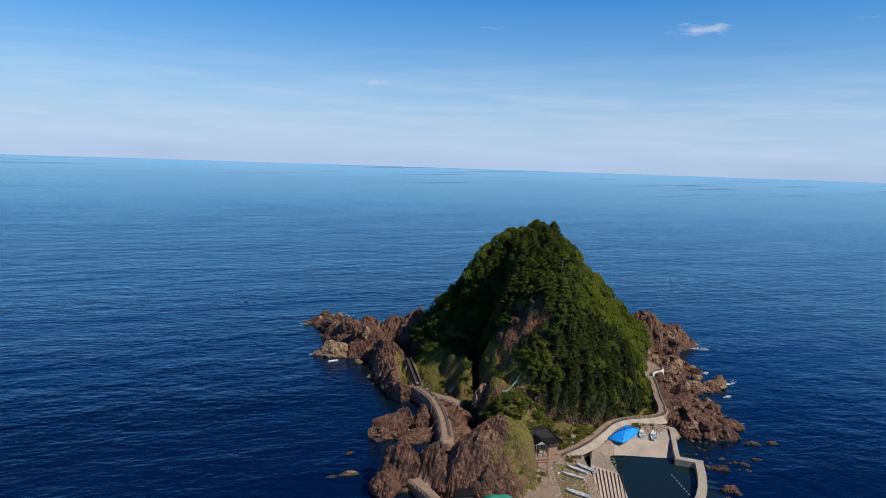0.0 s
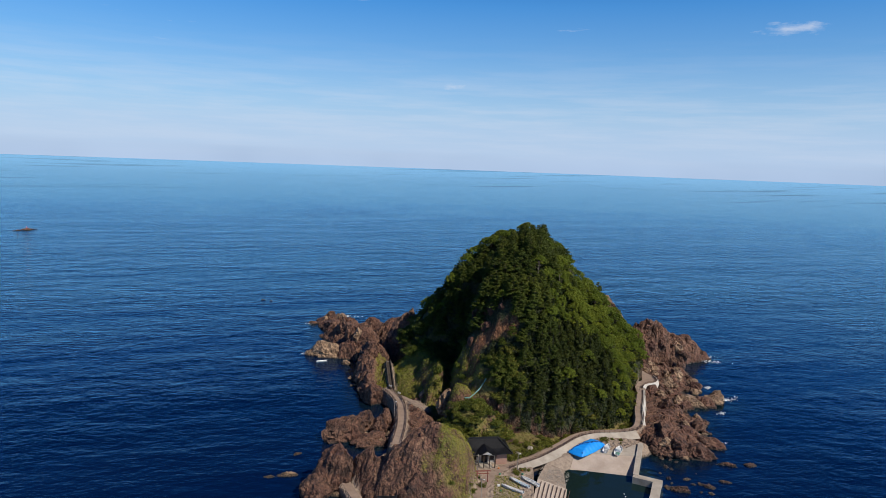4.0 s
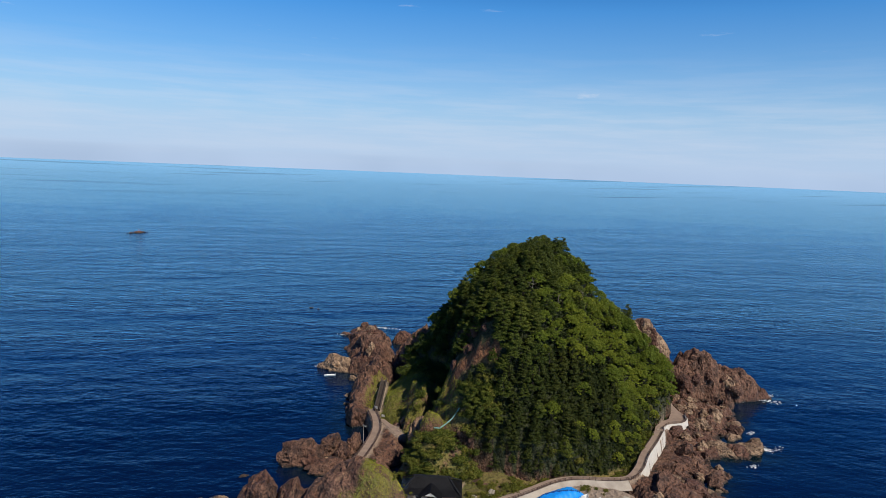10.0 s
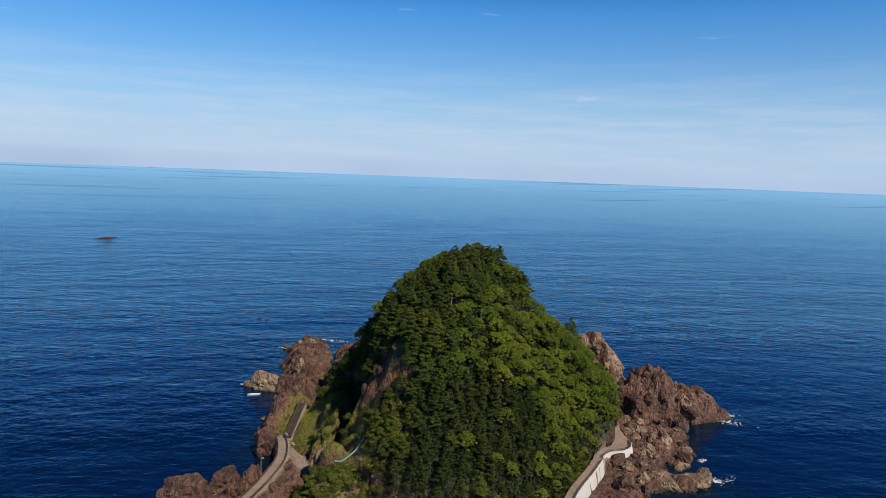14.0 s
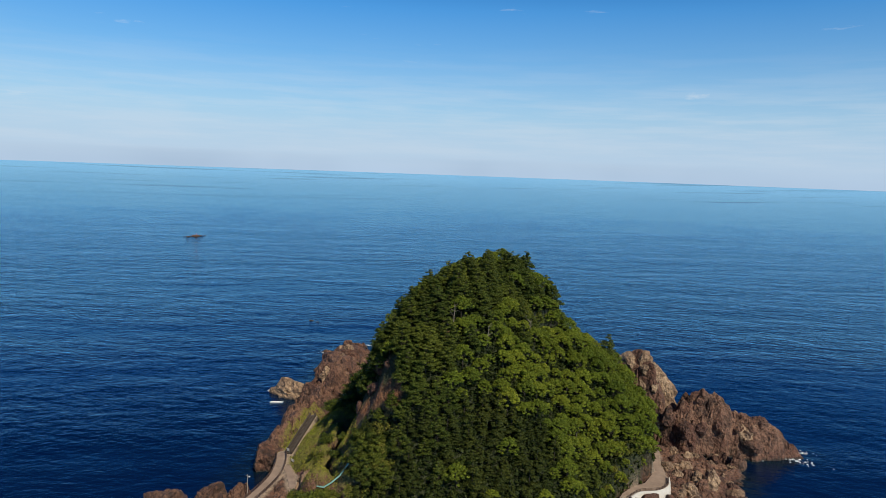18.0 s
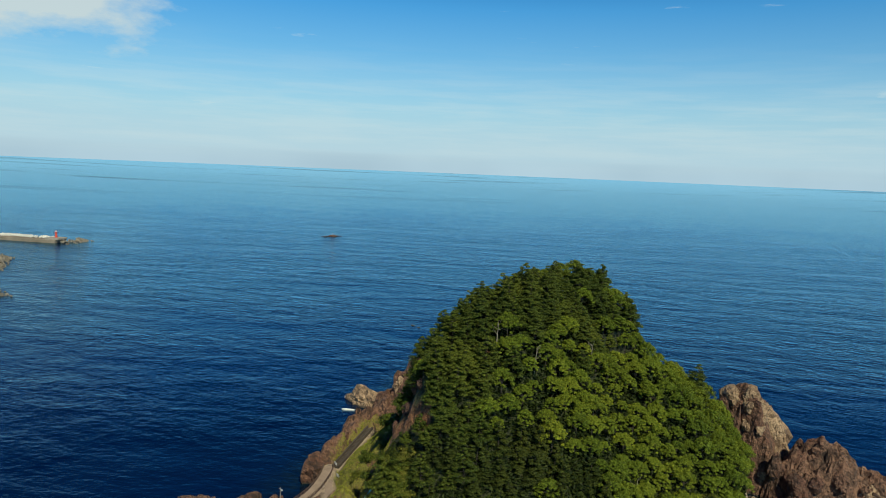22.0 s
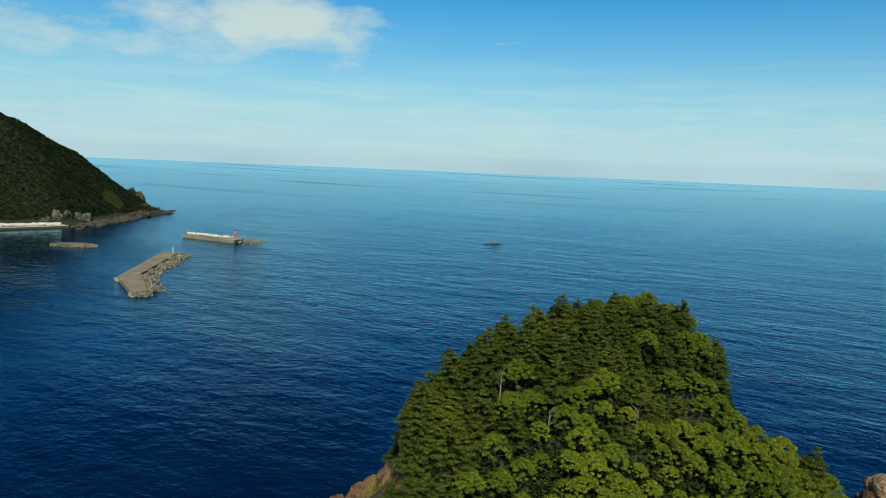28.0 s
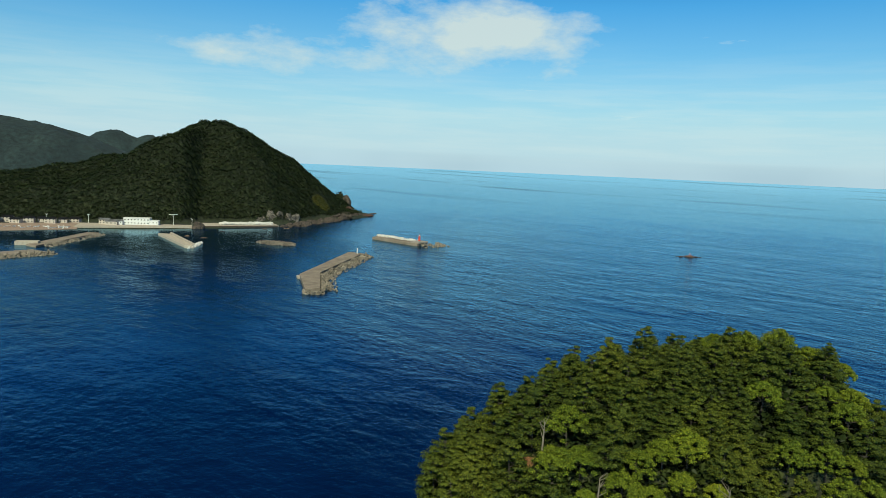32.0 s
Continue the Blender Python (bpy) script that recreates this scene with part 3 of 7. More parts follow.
# ground material: brown rock, ochre soil and grass, told apart by the plan's cover and by steepness
def ground_material():
    m, t, b = material("island ground")
    p = place(t)
    big = noise_tex(t, 0.07, 6.0, 0.62, p)
    fine = noise_tex(t, 1.3, 7.0, 0.68, p)
    tuft = noise_tex(t, 3.0, 4.0, 0.7, p)
    crease = math_node(t, "ABSOLUTE", math_node(t, "SUBTRACT", noise_tex(t, 0.33, 4.0, 0.6, scaled(t, p, (1, 1, 0.6), (0, 0, 0), (0.3, 0.2, 0.4))), 0.5))
    cells = t.nodes.new("ShaderNodeTexVoronoi")
    cells.distance = "CHEBYCHEV"
    cells.inputs["Scale"].default_value = 0.62
    wire(t, scaled(t, mix_rgb(t, 0.5, p, noise_tex(t, 0.5, 3.0, 0.6, p, 1), "ADD"), (1, 1, 0.8), (0, 0, 0), (0.5, 0.3, 0.8)), cells.inputs["Vector"])
    stain = ramp(t, noise_tex(t, 0.24, 5.0, 0.65, p), [(0.38, 0.8), (0.50, 0.0)])
    rock = mix_rgb(t, ramp(t, big, [(0.36, 0.0), (0.62, 1.0)]), (0.112, 0.047, 0.031), (0.215, 0.114, 0.072))
    rock = mix_rgb(t, ramp(t, fine, [(0.34, 1.0), (0.49, 0.0)]), rock, (0.024, 0.014, 0.010))
    rock = mix_rgb(t, ramp(t, crease, [(0.0, 0.6), (0.03, 0.0)]), rock, (0.03, 0.018, 0.013))
    rock = mix_rgb(t, ramp(t, noise_tex(t, 0.5, 3.0, 0.6, p), [(0.56, 0.0), (0.70, 0.5)]), rock, (0.34, 0.205, 0.125))
    rock = mix_rgb(t, stain, rock, (0.040, 0.021, 0.015))
    grass = mix_rgb(t, ramp(t, big, [(0.35, 0.0), (0.62, 1.0)]), (0.115, 0.125, 0.02), (0.25, 0.185, 0.055))
    grass = mix_rgb(t, ramp(t, tuft, [(0.35, 0.6), (0.58, 0.0)]), grass, (0.05, 0.062, 0.012))
    soil = mix_rgb(t, ramp(t, fine, [(0.3, 0.0), (0.7, 1.0)]), (0.13, 0.052, 0.022), (0.28, 0.125, 0.058))
    gravel = mix_rgb(t, ramp(t, fine, [(0.3, 0.0), (0.7, 1.0)]), (0.28, 0.205, 0.145), (0.43, 0.335, 0.25))
    cover = t.nodes.new("ShaderNodeAttribute")
    cover.attribute_name = "cover"
    sc = t.nodes.new("ShaderNodeSeparateColor")
    wire(t, cover.outputs["Color"], sc.inputs[0])
    nz = t.nodes.new("ShaderNodeSeparateXYZ")
    wire(t, t.nodes.new("ShaderNodeNewGeometry").outputs["Normal"], nz.inputs[0])
    level = math_node(t, "ADD", nz.outputs[2], math_node(t, "MULTIPLY", math_node(t, "SUBTRACT", fine, 0.5), 0.5))
    green = math_node(t, "MULTIPLY", ramp(t, level, [(0.28, 0.0), (0.46, 1.0)]), sc.outputs[0])
    green = math_node(t, "MULTIPLY", green, ramp(t, noise_tex(t, 0.22, 5.0, 0.6, p), [(0.36, 0.0), (0.46, 1.0)]))
    col = mix_rgb(t, green, rock, grass)
    # wood floor: dark soil, deepened in colour for shade under the crowns
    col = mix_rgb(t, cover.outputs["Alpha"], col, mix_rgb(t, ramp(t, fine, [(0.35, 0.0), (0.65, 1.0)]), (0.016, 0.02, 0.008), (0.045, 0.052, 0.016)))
    col = mix_rgb(t, sc.outputs[1], col, soil)
    col = mix_rgb(t, sc.outputs[2], col, gravel)
    sp = t.nodes.new("ShaderNodeSeparateXYZ")
    wire(t, p, sp.inputs[0])
    lap = math_node(t, "ADD", sp.outputs[2], math_node(t, "MULTIPLY", math_node(t, "SUBTRACT", fine, 0.5), 1.5))
    col = mix_rgb(t, ramp(t, math_node(t, "MULTIPLY", lap, 0.5), [(0.1, 0.8), (0.42, 0.0)]), col, (0.022, 0.02, 0.016))
    wire(t, col, b.inputs["Base Color"])
    b.inputs["Roughness"].default_value = 0.9
    h = math_node(t, "ADD", fine, math_node(t, "MULTIPLY", ramp(t, crease, [(0.0, 0.0), (0.12, 1.0)]), 0.8))
    h = math_node(t, "ADD", h, math_node(t, "MULTIPLY", cells.outputs["Distance"], 1.5))
    bump(t, b, h, 1.0, 0.5)
    return m


nx, ny = gx.shape
idx = np.arange(nx * ny).reshape(nx, ny)
keep = (ground_z[:-1, :-1] > -6.5) | (ground_z[1:, 1:] > -6.5) | (ground_z[1:, :-1] > -6.5) | (ground_z[:-1, 1:] > -6.5)
quads = np.stack([idx[:-1, :-1], idx[1:, :-1], idx[1:, 1:], idx[:-1, 1:]], -1)[keep]
jit = 0.35 * np.clip(bare + 0.2, 0, 1)
gxx = gx + jit * fractal(gx, gy, ground_z * 0.5, 0.35, 2)
gyy = gy + jit * fractal(gx + 50, gy, ground_z * 0.5, 0.35, 2)
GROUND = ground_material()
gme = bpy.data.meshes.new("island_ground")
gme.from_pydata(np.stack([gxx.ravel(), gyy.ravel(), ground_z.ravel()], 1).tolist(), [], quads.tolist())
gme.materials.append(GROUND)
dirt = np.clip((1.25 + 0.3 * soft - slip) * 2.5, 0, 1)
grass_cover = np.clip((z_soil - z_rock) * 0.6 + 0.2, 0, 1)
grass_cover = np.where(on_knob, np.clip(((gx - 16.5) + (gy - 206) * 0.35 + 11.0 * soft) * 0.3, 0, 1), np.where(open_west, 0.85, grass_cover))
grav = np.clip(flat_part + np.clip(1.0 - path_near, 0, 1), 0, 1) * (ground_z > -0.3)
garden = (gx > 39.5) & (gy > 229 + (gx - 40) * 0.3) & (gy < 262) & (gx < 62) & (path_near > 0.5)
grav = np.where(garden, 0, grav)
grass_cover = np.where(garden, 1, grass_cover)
# mask of the wooded ground whose colour carries the crowns' shade
shaded_floor = (~open_west) * (~knoll) * np.clip((z_wood - np.maximum(z_grass, z_rock)) * 0.8, 0, 1) * np.clip(z_wood - 2, 0, 1) * (1 - np.clip(dirt * 1.4, 0, 1))
cover = np.stack([grass_cover, dirt * (ground_z > 4), grav, shaded_floor], -1)
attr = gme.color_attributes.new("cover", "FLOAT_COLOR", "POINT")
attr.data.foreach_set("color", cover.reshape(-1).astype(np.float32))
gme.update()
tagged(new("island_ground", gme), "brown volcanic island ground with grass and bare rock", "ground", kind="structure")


# ---- the sea: one sheet to the horizon ----
def laid(t, p, turn, sx, sy, off=(0, 0, 0)):
    """The ground plan turned, then squeezed across the crests."""
    return scaled(t, scaled(t, p, (1, 1, 1), off, (0, 0, turn)), (sx, sy, 1.0))


def sea_material():
    m = bpy.data.materials.new("sea")
    m.use_nodes = True
    t = m.node_tree
    t.nodes.clear()
    p = place(t)
    shore = t.nodes.new("ShaderNodeAttribute")
    shore.attribute_name = "shoal"
    sc = t.nodes.new("ShaderNodeSeparateColor")
    wire(t, shore.outputs["Color"], sc.inputs[0])
    patch = noise_tex(t, 0.004, 4.0, 0.5, laid(t, p, 0.35, 1.0, 2.2))
    deepc = mix_rgb(t, ramp(t, patch, [(0.35, 0.0), (0.65, 1.0)]), (0.0006, 0.0056, 0.029), (0.0010, 0.0086, 0.042))
    bed = mix_rgb(t, ramp(t, noise_tex(t, 0.35, 5.0, 0.65, p), [(0.38, 0.0), (0.62, 1.0)]), (0.001, 0.005, 0.010), (0.007, 0.018, 0.020))
    col = mix_rgb(t, sc.outputs[0], deepc, bed)
    col = mix_rgb(t, sc.outputs[1], col, (0.010, 0.022, 0.018))
    body = t.nodes.new("ShaderNodeBsdfDiffuse")
    wire(t, col, body.inputs["Color"])
    # distance from the island, in kilometres
    sp = t.nodes.new("ShaderNodeSeparateXYZ")
    wire(t, p, sp.inputs[0])
    away = math_node(t, "DIVIDE", math_node(t, "SQRT", math_node(t, "ADD", math_node(t, "POWER", math_node(t, "SUBTRACT", sp.outputs[0], 60.0), 2.0), math_node(t, "POWER", math_node(t, "SUBTRACT", sp.outputs[1], 240.0), 2.0))), 4000.0)
    # wind-roughened lanes far out, glassy water between them
    lanes = noise_tex(t, 0.0020, 4.0, 0.6, laid(t, p, -0.65, 0.42, 1.8, (310, 40, 0)))
    lane = math_node(t, "MULTIPLY", ramp(t, lanes, [(0.57, 0.0), (0.66, 1.0)]), ramp(t, away, [(0.42, 0.0), (0.65, 1.0)]))
    calm = math_node(t, "SUBTRACT", 1.0, math_node(t, "MULTIPLY", sc.outputs[2], 0.7))
    rough = math_node(t, "MULTIPLY", ramp(t, away, [(0.02, 0.04), (0.15, 0.09), (0.4, 0.10), (1.0, 0.04)]), calm)
    # wind waves of several lengths over a low swell
    swell = noise_tex(t, 0.036, 4.0, 0.6, laid(t, p, -0.3, 1.0, 1.5))
    wave = noise_tex(t, 0.115, 4.0, 0.58, laid(t, p, -0.15, 1.0, 1.6, (17, 5, 0)))
    cross = noise_tex(t, 0.16, 3.0, 0.55, laid(t, p, -0.75, 1.0, 1.9, (3, 70, 0)))
    crest = math_node(t, "ABSOLUTE", math_node(t, "SUBTRACT", noise_tex(t, 0.085, 3.0, 0.5, laid(t, p, -0.3, 1.0, 1.7, (40, 9, 0))), 0.5))
    chop = noise_tex(t, 0.75, 4.0, 0.62, laid(t, p, -0.2, 1.0, 1.5))
    h = math_node(t, "ADD", math_node(t, "MULTIPLY", swell, 1.7), math_node(t, "MULTIPLY", wave, 0.66))
    h = math_node(t, "ADD", h, math_node(t, "MULTIPLY", cross, 0.30))
    h = math_node(t, "SUBTRACT", h, math_node(t, "MULTIPLY", crest, 0.60))
    h = math_node(t, "ADD", h, math_node(t, "MULTIPLY", chop, 0.17))
    gust = noise_tex(t, 0.006, 3.0, 0.6, laid(t, p, -0.5, 0.6, 1.8, (300, 0, 0)))
    h = math_node(t, "MULTIPLY", math_node(t, "MULTIPLY", h, calm), ramp(t, gust, [(0.38, 0.6), (0.62, 1.25)]))
    h = math_node(t, "MULTIPLY", h, ramp(t, away, [(0.02, 0.36), (0.06, 0.54), (0.14, 0.85), (0.25, 0.62), (0.4, 0.30), (0.7, 0.10), (1.0, 0.03)]))
    bp = t.nodes.new("ShaderNodeBump")
    bp.inputs["Strength"].default_value, bp.inputs["Distance"].default_value = 1.0, 1.0
    wire(t, h, bp.inputs["Height"])
    level = t.nodes.new("ShaderNodeCombineXYZ")
    level.inputs[2].default_value = 1.0
    wire(t, level.outputs[0], bp.inputs["Normal"])
    gloss = t.nodes.new("ShaderNodeBsdfGlossy")
    gloss.inputs["Color"].default_value = (0.52, 0.83, 1.0, 1)
    wire(t, rough, gloss.inputs["Roughness"])
    fres = t.nodes.new("ShaderNodeFresnel")
    fres.inputs["IOR"].default_value = 1.335
    for n in (body, gloss, fres):
        wire(t, bp.outputs[0], n.inputs["Normal"])
    shine = math_node(t, "MULTIPLY", fres.outputs[0], math_node(t, "SUBTRACT", 1.0, math_node(t, "MULTIPLY", lane, 0.28)))
    mx = t.nodes.new("ShaderNodeMixShader")
    wire(t, shine, mx.inputs[0])
    wire(t, body.outputs[0], mx.inputs[1])
    wire(t, gloss.outputs[0], mx.inputs[2])
    wire(t, mx.outputs[0], t.nodes.new("ShaderNodeOutputMaterial").inputs["Surface"])
    return m


SEA = sea_material()
SX, SY = 40.0, 300.0
rings = np.concatenate([np.arange(0, 240, 3.0), np.geomspace(240, 4600, 70)])
spokes = 240
ang = np.linspace(0, 2 * math.pi, spokes, endpoint=False)
rr, aa = np.meshgrid(rings[1:], ang, indexing="ij")
sxs, sys_ = SX + rr * np.cos(aa), SY + rr * np.sin(aa)
# far out the sheet lifts, so that its rim stands where the true horizon would
szs = 74.0 * np.clip((rr - 1450.0) / 3150.0, 0, 1) ** 1.35
verts = [(SX, SY, 0.0)] + np.stack([sxs.ravel(), sys_.ravel(), szs.ravel()], 1).tolist()
nr = len(rings) - 1
faces = [(0, 1 + j, 1 + (j + 1) % spokes) for j in range(spokes)]
for i in range(nr - 1):
    a, b = 1 + i * spokes, 1 + (i + 1) * spokes
    faces += [(a + j, b + j, b + (j + 1) % spokes, a + (j + 1) % spokes) for j in range(spokes)]
sea_me = link_mesh("sea", verts, faces, SEA, True)
vx, vy = np.array([v[0] for v in verts]), np.array([v[1] for v in verts])
depth = np.maximum.reduce([wooded(vx, vy), grassy(vx, vy), rocky(vx, vy)])
shoal = np.clip(1.0 + depth / 10.0, 0, 1) ** 1.5
pool = ((vx > 52) & (vx < 90) & (vy > 175) & (vy < 236)).astype(float)
bay = np.clip((-vx - 480) / 250, 0, 1) * np.clip((420 - vy) / 160, 0, 1)
shoal_col = np.stack([shoal * 0.9, np.clip(pool * 0.9 + 0.25 * bay, 0, 1), np.clip(pool + bay, 0, 1), np.ones_like(pool)], -1)
sa = sea_me.color_attributes.new("shoal", "FLOAT_COLOR", "POINT")
sa.data.foreach_set("color", shoal_col.reshape(-1).astype(np.float32))
tagged(new("sea", sea_me), "deep blue sea with small wind waves", "water", kind="structure")


# ---- the mainland across the bay ----
def main_hill(x, y):
    z = mound(x, y, -1132, 240, 187, 344, 50, 160, 1.38)
    z = np.maximum(z, mound(x, y, -1170, 215, 225, 150, 20, 158, 1.5))
    z = np.maximum(z, mound(x, y, -1095, 30, 190, 330, 10, 78, 1.5))
    z = np.maximum(z, mound(x, y, -1125, 110, 170, 210, 20, 98, 1.7))
    z = np.maximum(z, mound(x, y, -1175, 400, 125, 80, -45, 60, 1.6))
    # the slope stands back from the quays and the village
    edge = np.interp(y, (-100, 190, 215, 325, 360, 460), (-918, -914, -950, -962, -915, -960))
    z = np.where(y < 400, np.minimum(z, 2.0 + np.maximum(edge - x, -8) * 0.95), z)
    z = np.maximum(z, mound(x, y, -1310, 487, 22, 13, 40, 34, 2.5))
    z = np.maximum(z, mound(x, y, -1165, 463, 88, 34, -40, 5.0, 2.0))
    z = np.maximum(z, mound(x, y, -1120, 450, 110, 50, -38, 9.0, 2.0))
    z = np.maximum(z, mound(x, y, -1500, -60, 560, 380, 0, 40, 2.5))
    z = np.maximum(z, mound(x, y, -960, 20, 105, 290, -6, 2.6, 6.0))
    return np.maximum(z, mound(x, y, -985, 270, 80, 85, 20, 2.4, 6.0))


def land_grid(name, x0, x1, y0, y1, step, fn, mat, label, rough):
    x, y = np.meshgrid(np.arange(x0, x1, step), np.arange(y0, y1, step), indexing="ij")
    z = fn(x, y)
    z = np.where(z > 4, z + rough * np.clip(z / 40, 0, 1) * fractal(x, y, 0 * x, 0.012, 5), z)
    z = np.maximum(z, -8)
    a, b = x.shape
    i = np.arange(a * b).reshape(a, b)
    k = np.maximum.reduce([z[:-1, :-1], z[1:, 1:], z[1:, :-1], z[:-1, 1:]]) > -7.5
    q = np.stack([i[:-1, :-1], i[1:, :-1], i[1:, 1:], i[:-1, 1:]], -1)[k]
    me = bpy.data.meshes.new(name)
    me.from_pydata(np.stack([x.ravel(), y.ravel(), z.ravel()], 1).tolist(), [], q.tolist())
    me.materials.append(mat)
    me.polygons.foreach_set("use_smooth", [True] * len(me.polygons))
    tagged(new(name, me), label, "hill", kind="structure")
    return x, y, z


def land_material(name, low, high, scale):
    m, t, b = material(name)
    p = place(t)
    n1, n2 = noise_tex(t, 0.02 * scale, 5.0, 0.6, p), noise_tex(t, 0.16 * scale, 5.0, 0.65, p)
    col = mix_rgb(t, ramp(t, n1, [(0.35, 0.0), (0.65, 1.0)]), low, high)
    col = mix_rgb(t, ramp(t, n2, [(0.35, 0.8), (0.62, 0.0)]), col, tuple(c * 0.4 for c in low))
    wire(t, col, b.inputs["Base Color"])
    b.inputs["Roughness"].default_value = 0.95
    bump(t, b, n2, 1.0, 6.0)
    return m


LANDGREEN = land_material("mainland undergrowth", (0.017, 0.026, 0.010), (0.038, 0.048, 0.018), 1.0)
land_x, land_y, land_z = land_grid("mainland_hill", -2150, -760, -420, 640, 9.0, main_hill, LANDGREEN, "wooded mainland headland across the bay", 12.0)


def far_range(x, y):
    z = mound(x, y, -2700, -500, 430, 620, 0, 205, 1.7)
    z = np.maximum(z, mound(x, y, -3720, -250, 330, 300, 0, 212, 1.6))
    return np.maximum(z, mound(x, y, -3740, -85, 330, 170, 0, 194, 1.8))


# bluish distance haze is mixed into the mountains' base green
FARGREEN_HAZE = land_material("far wooded mountains with haze tint", (0.012, 0.028, 0.031), (0.024, 0.046, 0.046), 0.35)
land_grid("far_mountains", -4150, -2150, -1150, 200, 24.0, far_range, FARGREEN_HAZE, "distant wooded mountains behind the bay", 14.0)


# ---- trees ----
def leaf_quads(centres, normals, sizes, rng, long=1.0):
    """Bent leaf sprays: two triangles each, folded a little, lying across their normal."""
    n = len(centres)
    ref = rng.normal(size=(n, 3))
    t1 = np.cross(normals, ref)
    t1 /= np.linalg.norm(t1, axis=1, keepdims=True) + 1e-9
    t2 = np.cross(normals, t1)
    s = sizes[:, None]
    a = centres - t1 * s * long
    b = centres + t2 * s * 0.7 - normals * s * 0.25
    c = centres + t1 * s * long
    d = centres - t2 * s * 0.7 - normals * s * 0.25
    verts = np.stack([a, b, c, d], 1).reshape(-1, 3)
    i = np.arange(n) * 4
    faces = np.stack([i, i + 1, i + 2, i + 3], 1)
    return verts, faces


def leaf_tris(centres, normals, sizes, rng, long=1.0):
    """One pointed leaf spray each."""
    n = len(centres)
    t1 = np.cross(normals, rng.normal(size=(n, 3)))
    t1 /= np.linalg.norm(t1, axis=1, keepdims=True) + 1e-9
    t2 = np.cross(normals, t1)
    s = sizes[:, None]
    verts = np.stack([centres - t1 * s * 0.7 * long + t2 * s * 0.8, centres - t1 * s * 0.7 * long - t2 * s * 0.8, centres + t1 * s * 1.3 * long], 1).reshape(-1, 3)
    return verts, np.arange(3 * n).reshape(n, 3)


def clump_cloud(pads, per_pad, rng, size, spread, flatness, tilt):
    """Leaves round each pad: dense at its heart, thinning out to a ragged edge."""
    cs, ns = [], []
    for (px, py, pz, pr), k in zip(pads, per_pad):
        d = rng.normal(size=(k, 3))
        d /= np.linalg.norm(d, axis=1, keepdims=True)
        r = rng.random((k, 1)) ** 0.5 * 1.12
        d[:, 2] = np.abs(d[:, 2]) * rng.choice([1, 1, 1, -0.8], k)
        c = np.array([px, py, pz]) + d * r * pr * np.array([1, 1, flatness]) * spread
        nrm = d * np.array([1.0, 1.0, 0.6]) + np.array([0, 0, tilt * 0.5]) + rng.normal(size=(k, 3)) * 0.42
        cs.append(c)
        ns.append(nrm / np.linalg.norm(nrm, axis=1, keepdims=True))
    c, n = np.concatenate(cs), np.concatenate(ns)
    return c, n, size * (0.6 + 0.8 * rng.random(len(c)))


def limb_mesh(name, limbs, mat):
    bm = bmesh.new()
    for a, b, r0, r1 in limbs:
        pipe(bm, a, b, r0, r1, 6)
    me = bpy.data.meshes.new(name)
    bm.to_mesh(me)
    bm.free()
    me.materials.append(mat)
    return me


def broadleaf_meshes(seed, h, r):
    rng = np.random.default_rng(seed)
    limbs = [((0, 0, -1.5), (0.1, 0.05, h * 0.4), 0.2, 0.12), ((0.1, 0.05, h * 0.4), (0.2, 0.1, h * 0.7), 0.10, 0.03)]
    pads = []
    for i in range(92):
        a = rng.random() * 2 * math.pi
        u = rng.random() ** 0.6
        zz = h * (0.34 + 0.64 * math.sqrt(max(0, 1 - u * u)) * (0.75 + 0.25 * rng.random()))
        q = r * u * (0.72 + 0.32 * rng.random())
        pads.append((q * math.cos(a), q * math.sin(a), zz, r * (0.10 + 0.11 * rng.random())))
        if i % 17 == 0:
            limbs.append(((0.1, 0.05, h * (0.3 + 0.2 * rng.random())), (q * math.cos(a), q * math.sin(a), zz - 0.1), 0.09, 0.025))
    c, n, s = clump_cloud(pads, [120] * len(pads), rng, 0.098, 1.0, 0.72, 0.9)
    v, f = leaf_tris(c, n, s, rng)
    return limb_mesh("trunk", limbs, BARK), link_mesh("crown", v.tolist(), f.tolist(), LEAF)


def pine_meshes(seed, h, r):
    """A coastal pine: level pads of needles in storeys round a leaning trunk."""
    rng = np.random.default_rng(seed)
    lean = rng.normal(size=2) * 0.35
    limbs = [((0, 0, -1.5), (lean[0], lean[1], h * 0.5), 0.2, 0.11), ((lean[0], lean[1], h * 0.5), (lean[0] * 1.5, lean[1] * 1.5, h * 0.93), 0.10, 0.02)]
    pads = []
    storeys = 9
    for k in range(storeys):
        u = k / (storeys - 1)
        zz = h * (0.26 + 0.72 * u)
        reach = r * (1.05 - 0.78 * u ** 1.3)
        for i in range(9 if u < 0.8 else 4):
            a = rng.random() * 2 * math.pi
            q = reach * (0.45 + 0.55 * rng.random())
            x, y = lean[0] * u + q * math.cos(a), lean[1] * u + q * math.sin(a)
            z = zz + rng.normal() * 0.25 - 0.08 * q
            pads.append((x, y, z, reach * 0.26 + 0.28))
            if i < 4:
                limbs.append(((lean[0] * u, lean[1] * u, zz - 0.25), (x, y, z - 0.05), 0.06, 0.02))
    c, n, s = clump_cloud(pads, [130] * len(pads), rng, 0.105, 1.0, 0.36, 1.2)
    v, f = leaf_tris(c, n, s, rng, 1.35)
    return limb_mesh("trunk", limbs, BARK), link_mesh("crown", v.tolist(), f.tolist(), NEEDLE)


def tree_thing(name, meshes, label, group):
    root = thing(name, Matrix.Identity(4), label, "tree", group)
    for key, me in zip(("trunk", "crown"), meshes):
        o = new(key, me)
        o.parent = root
    return root


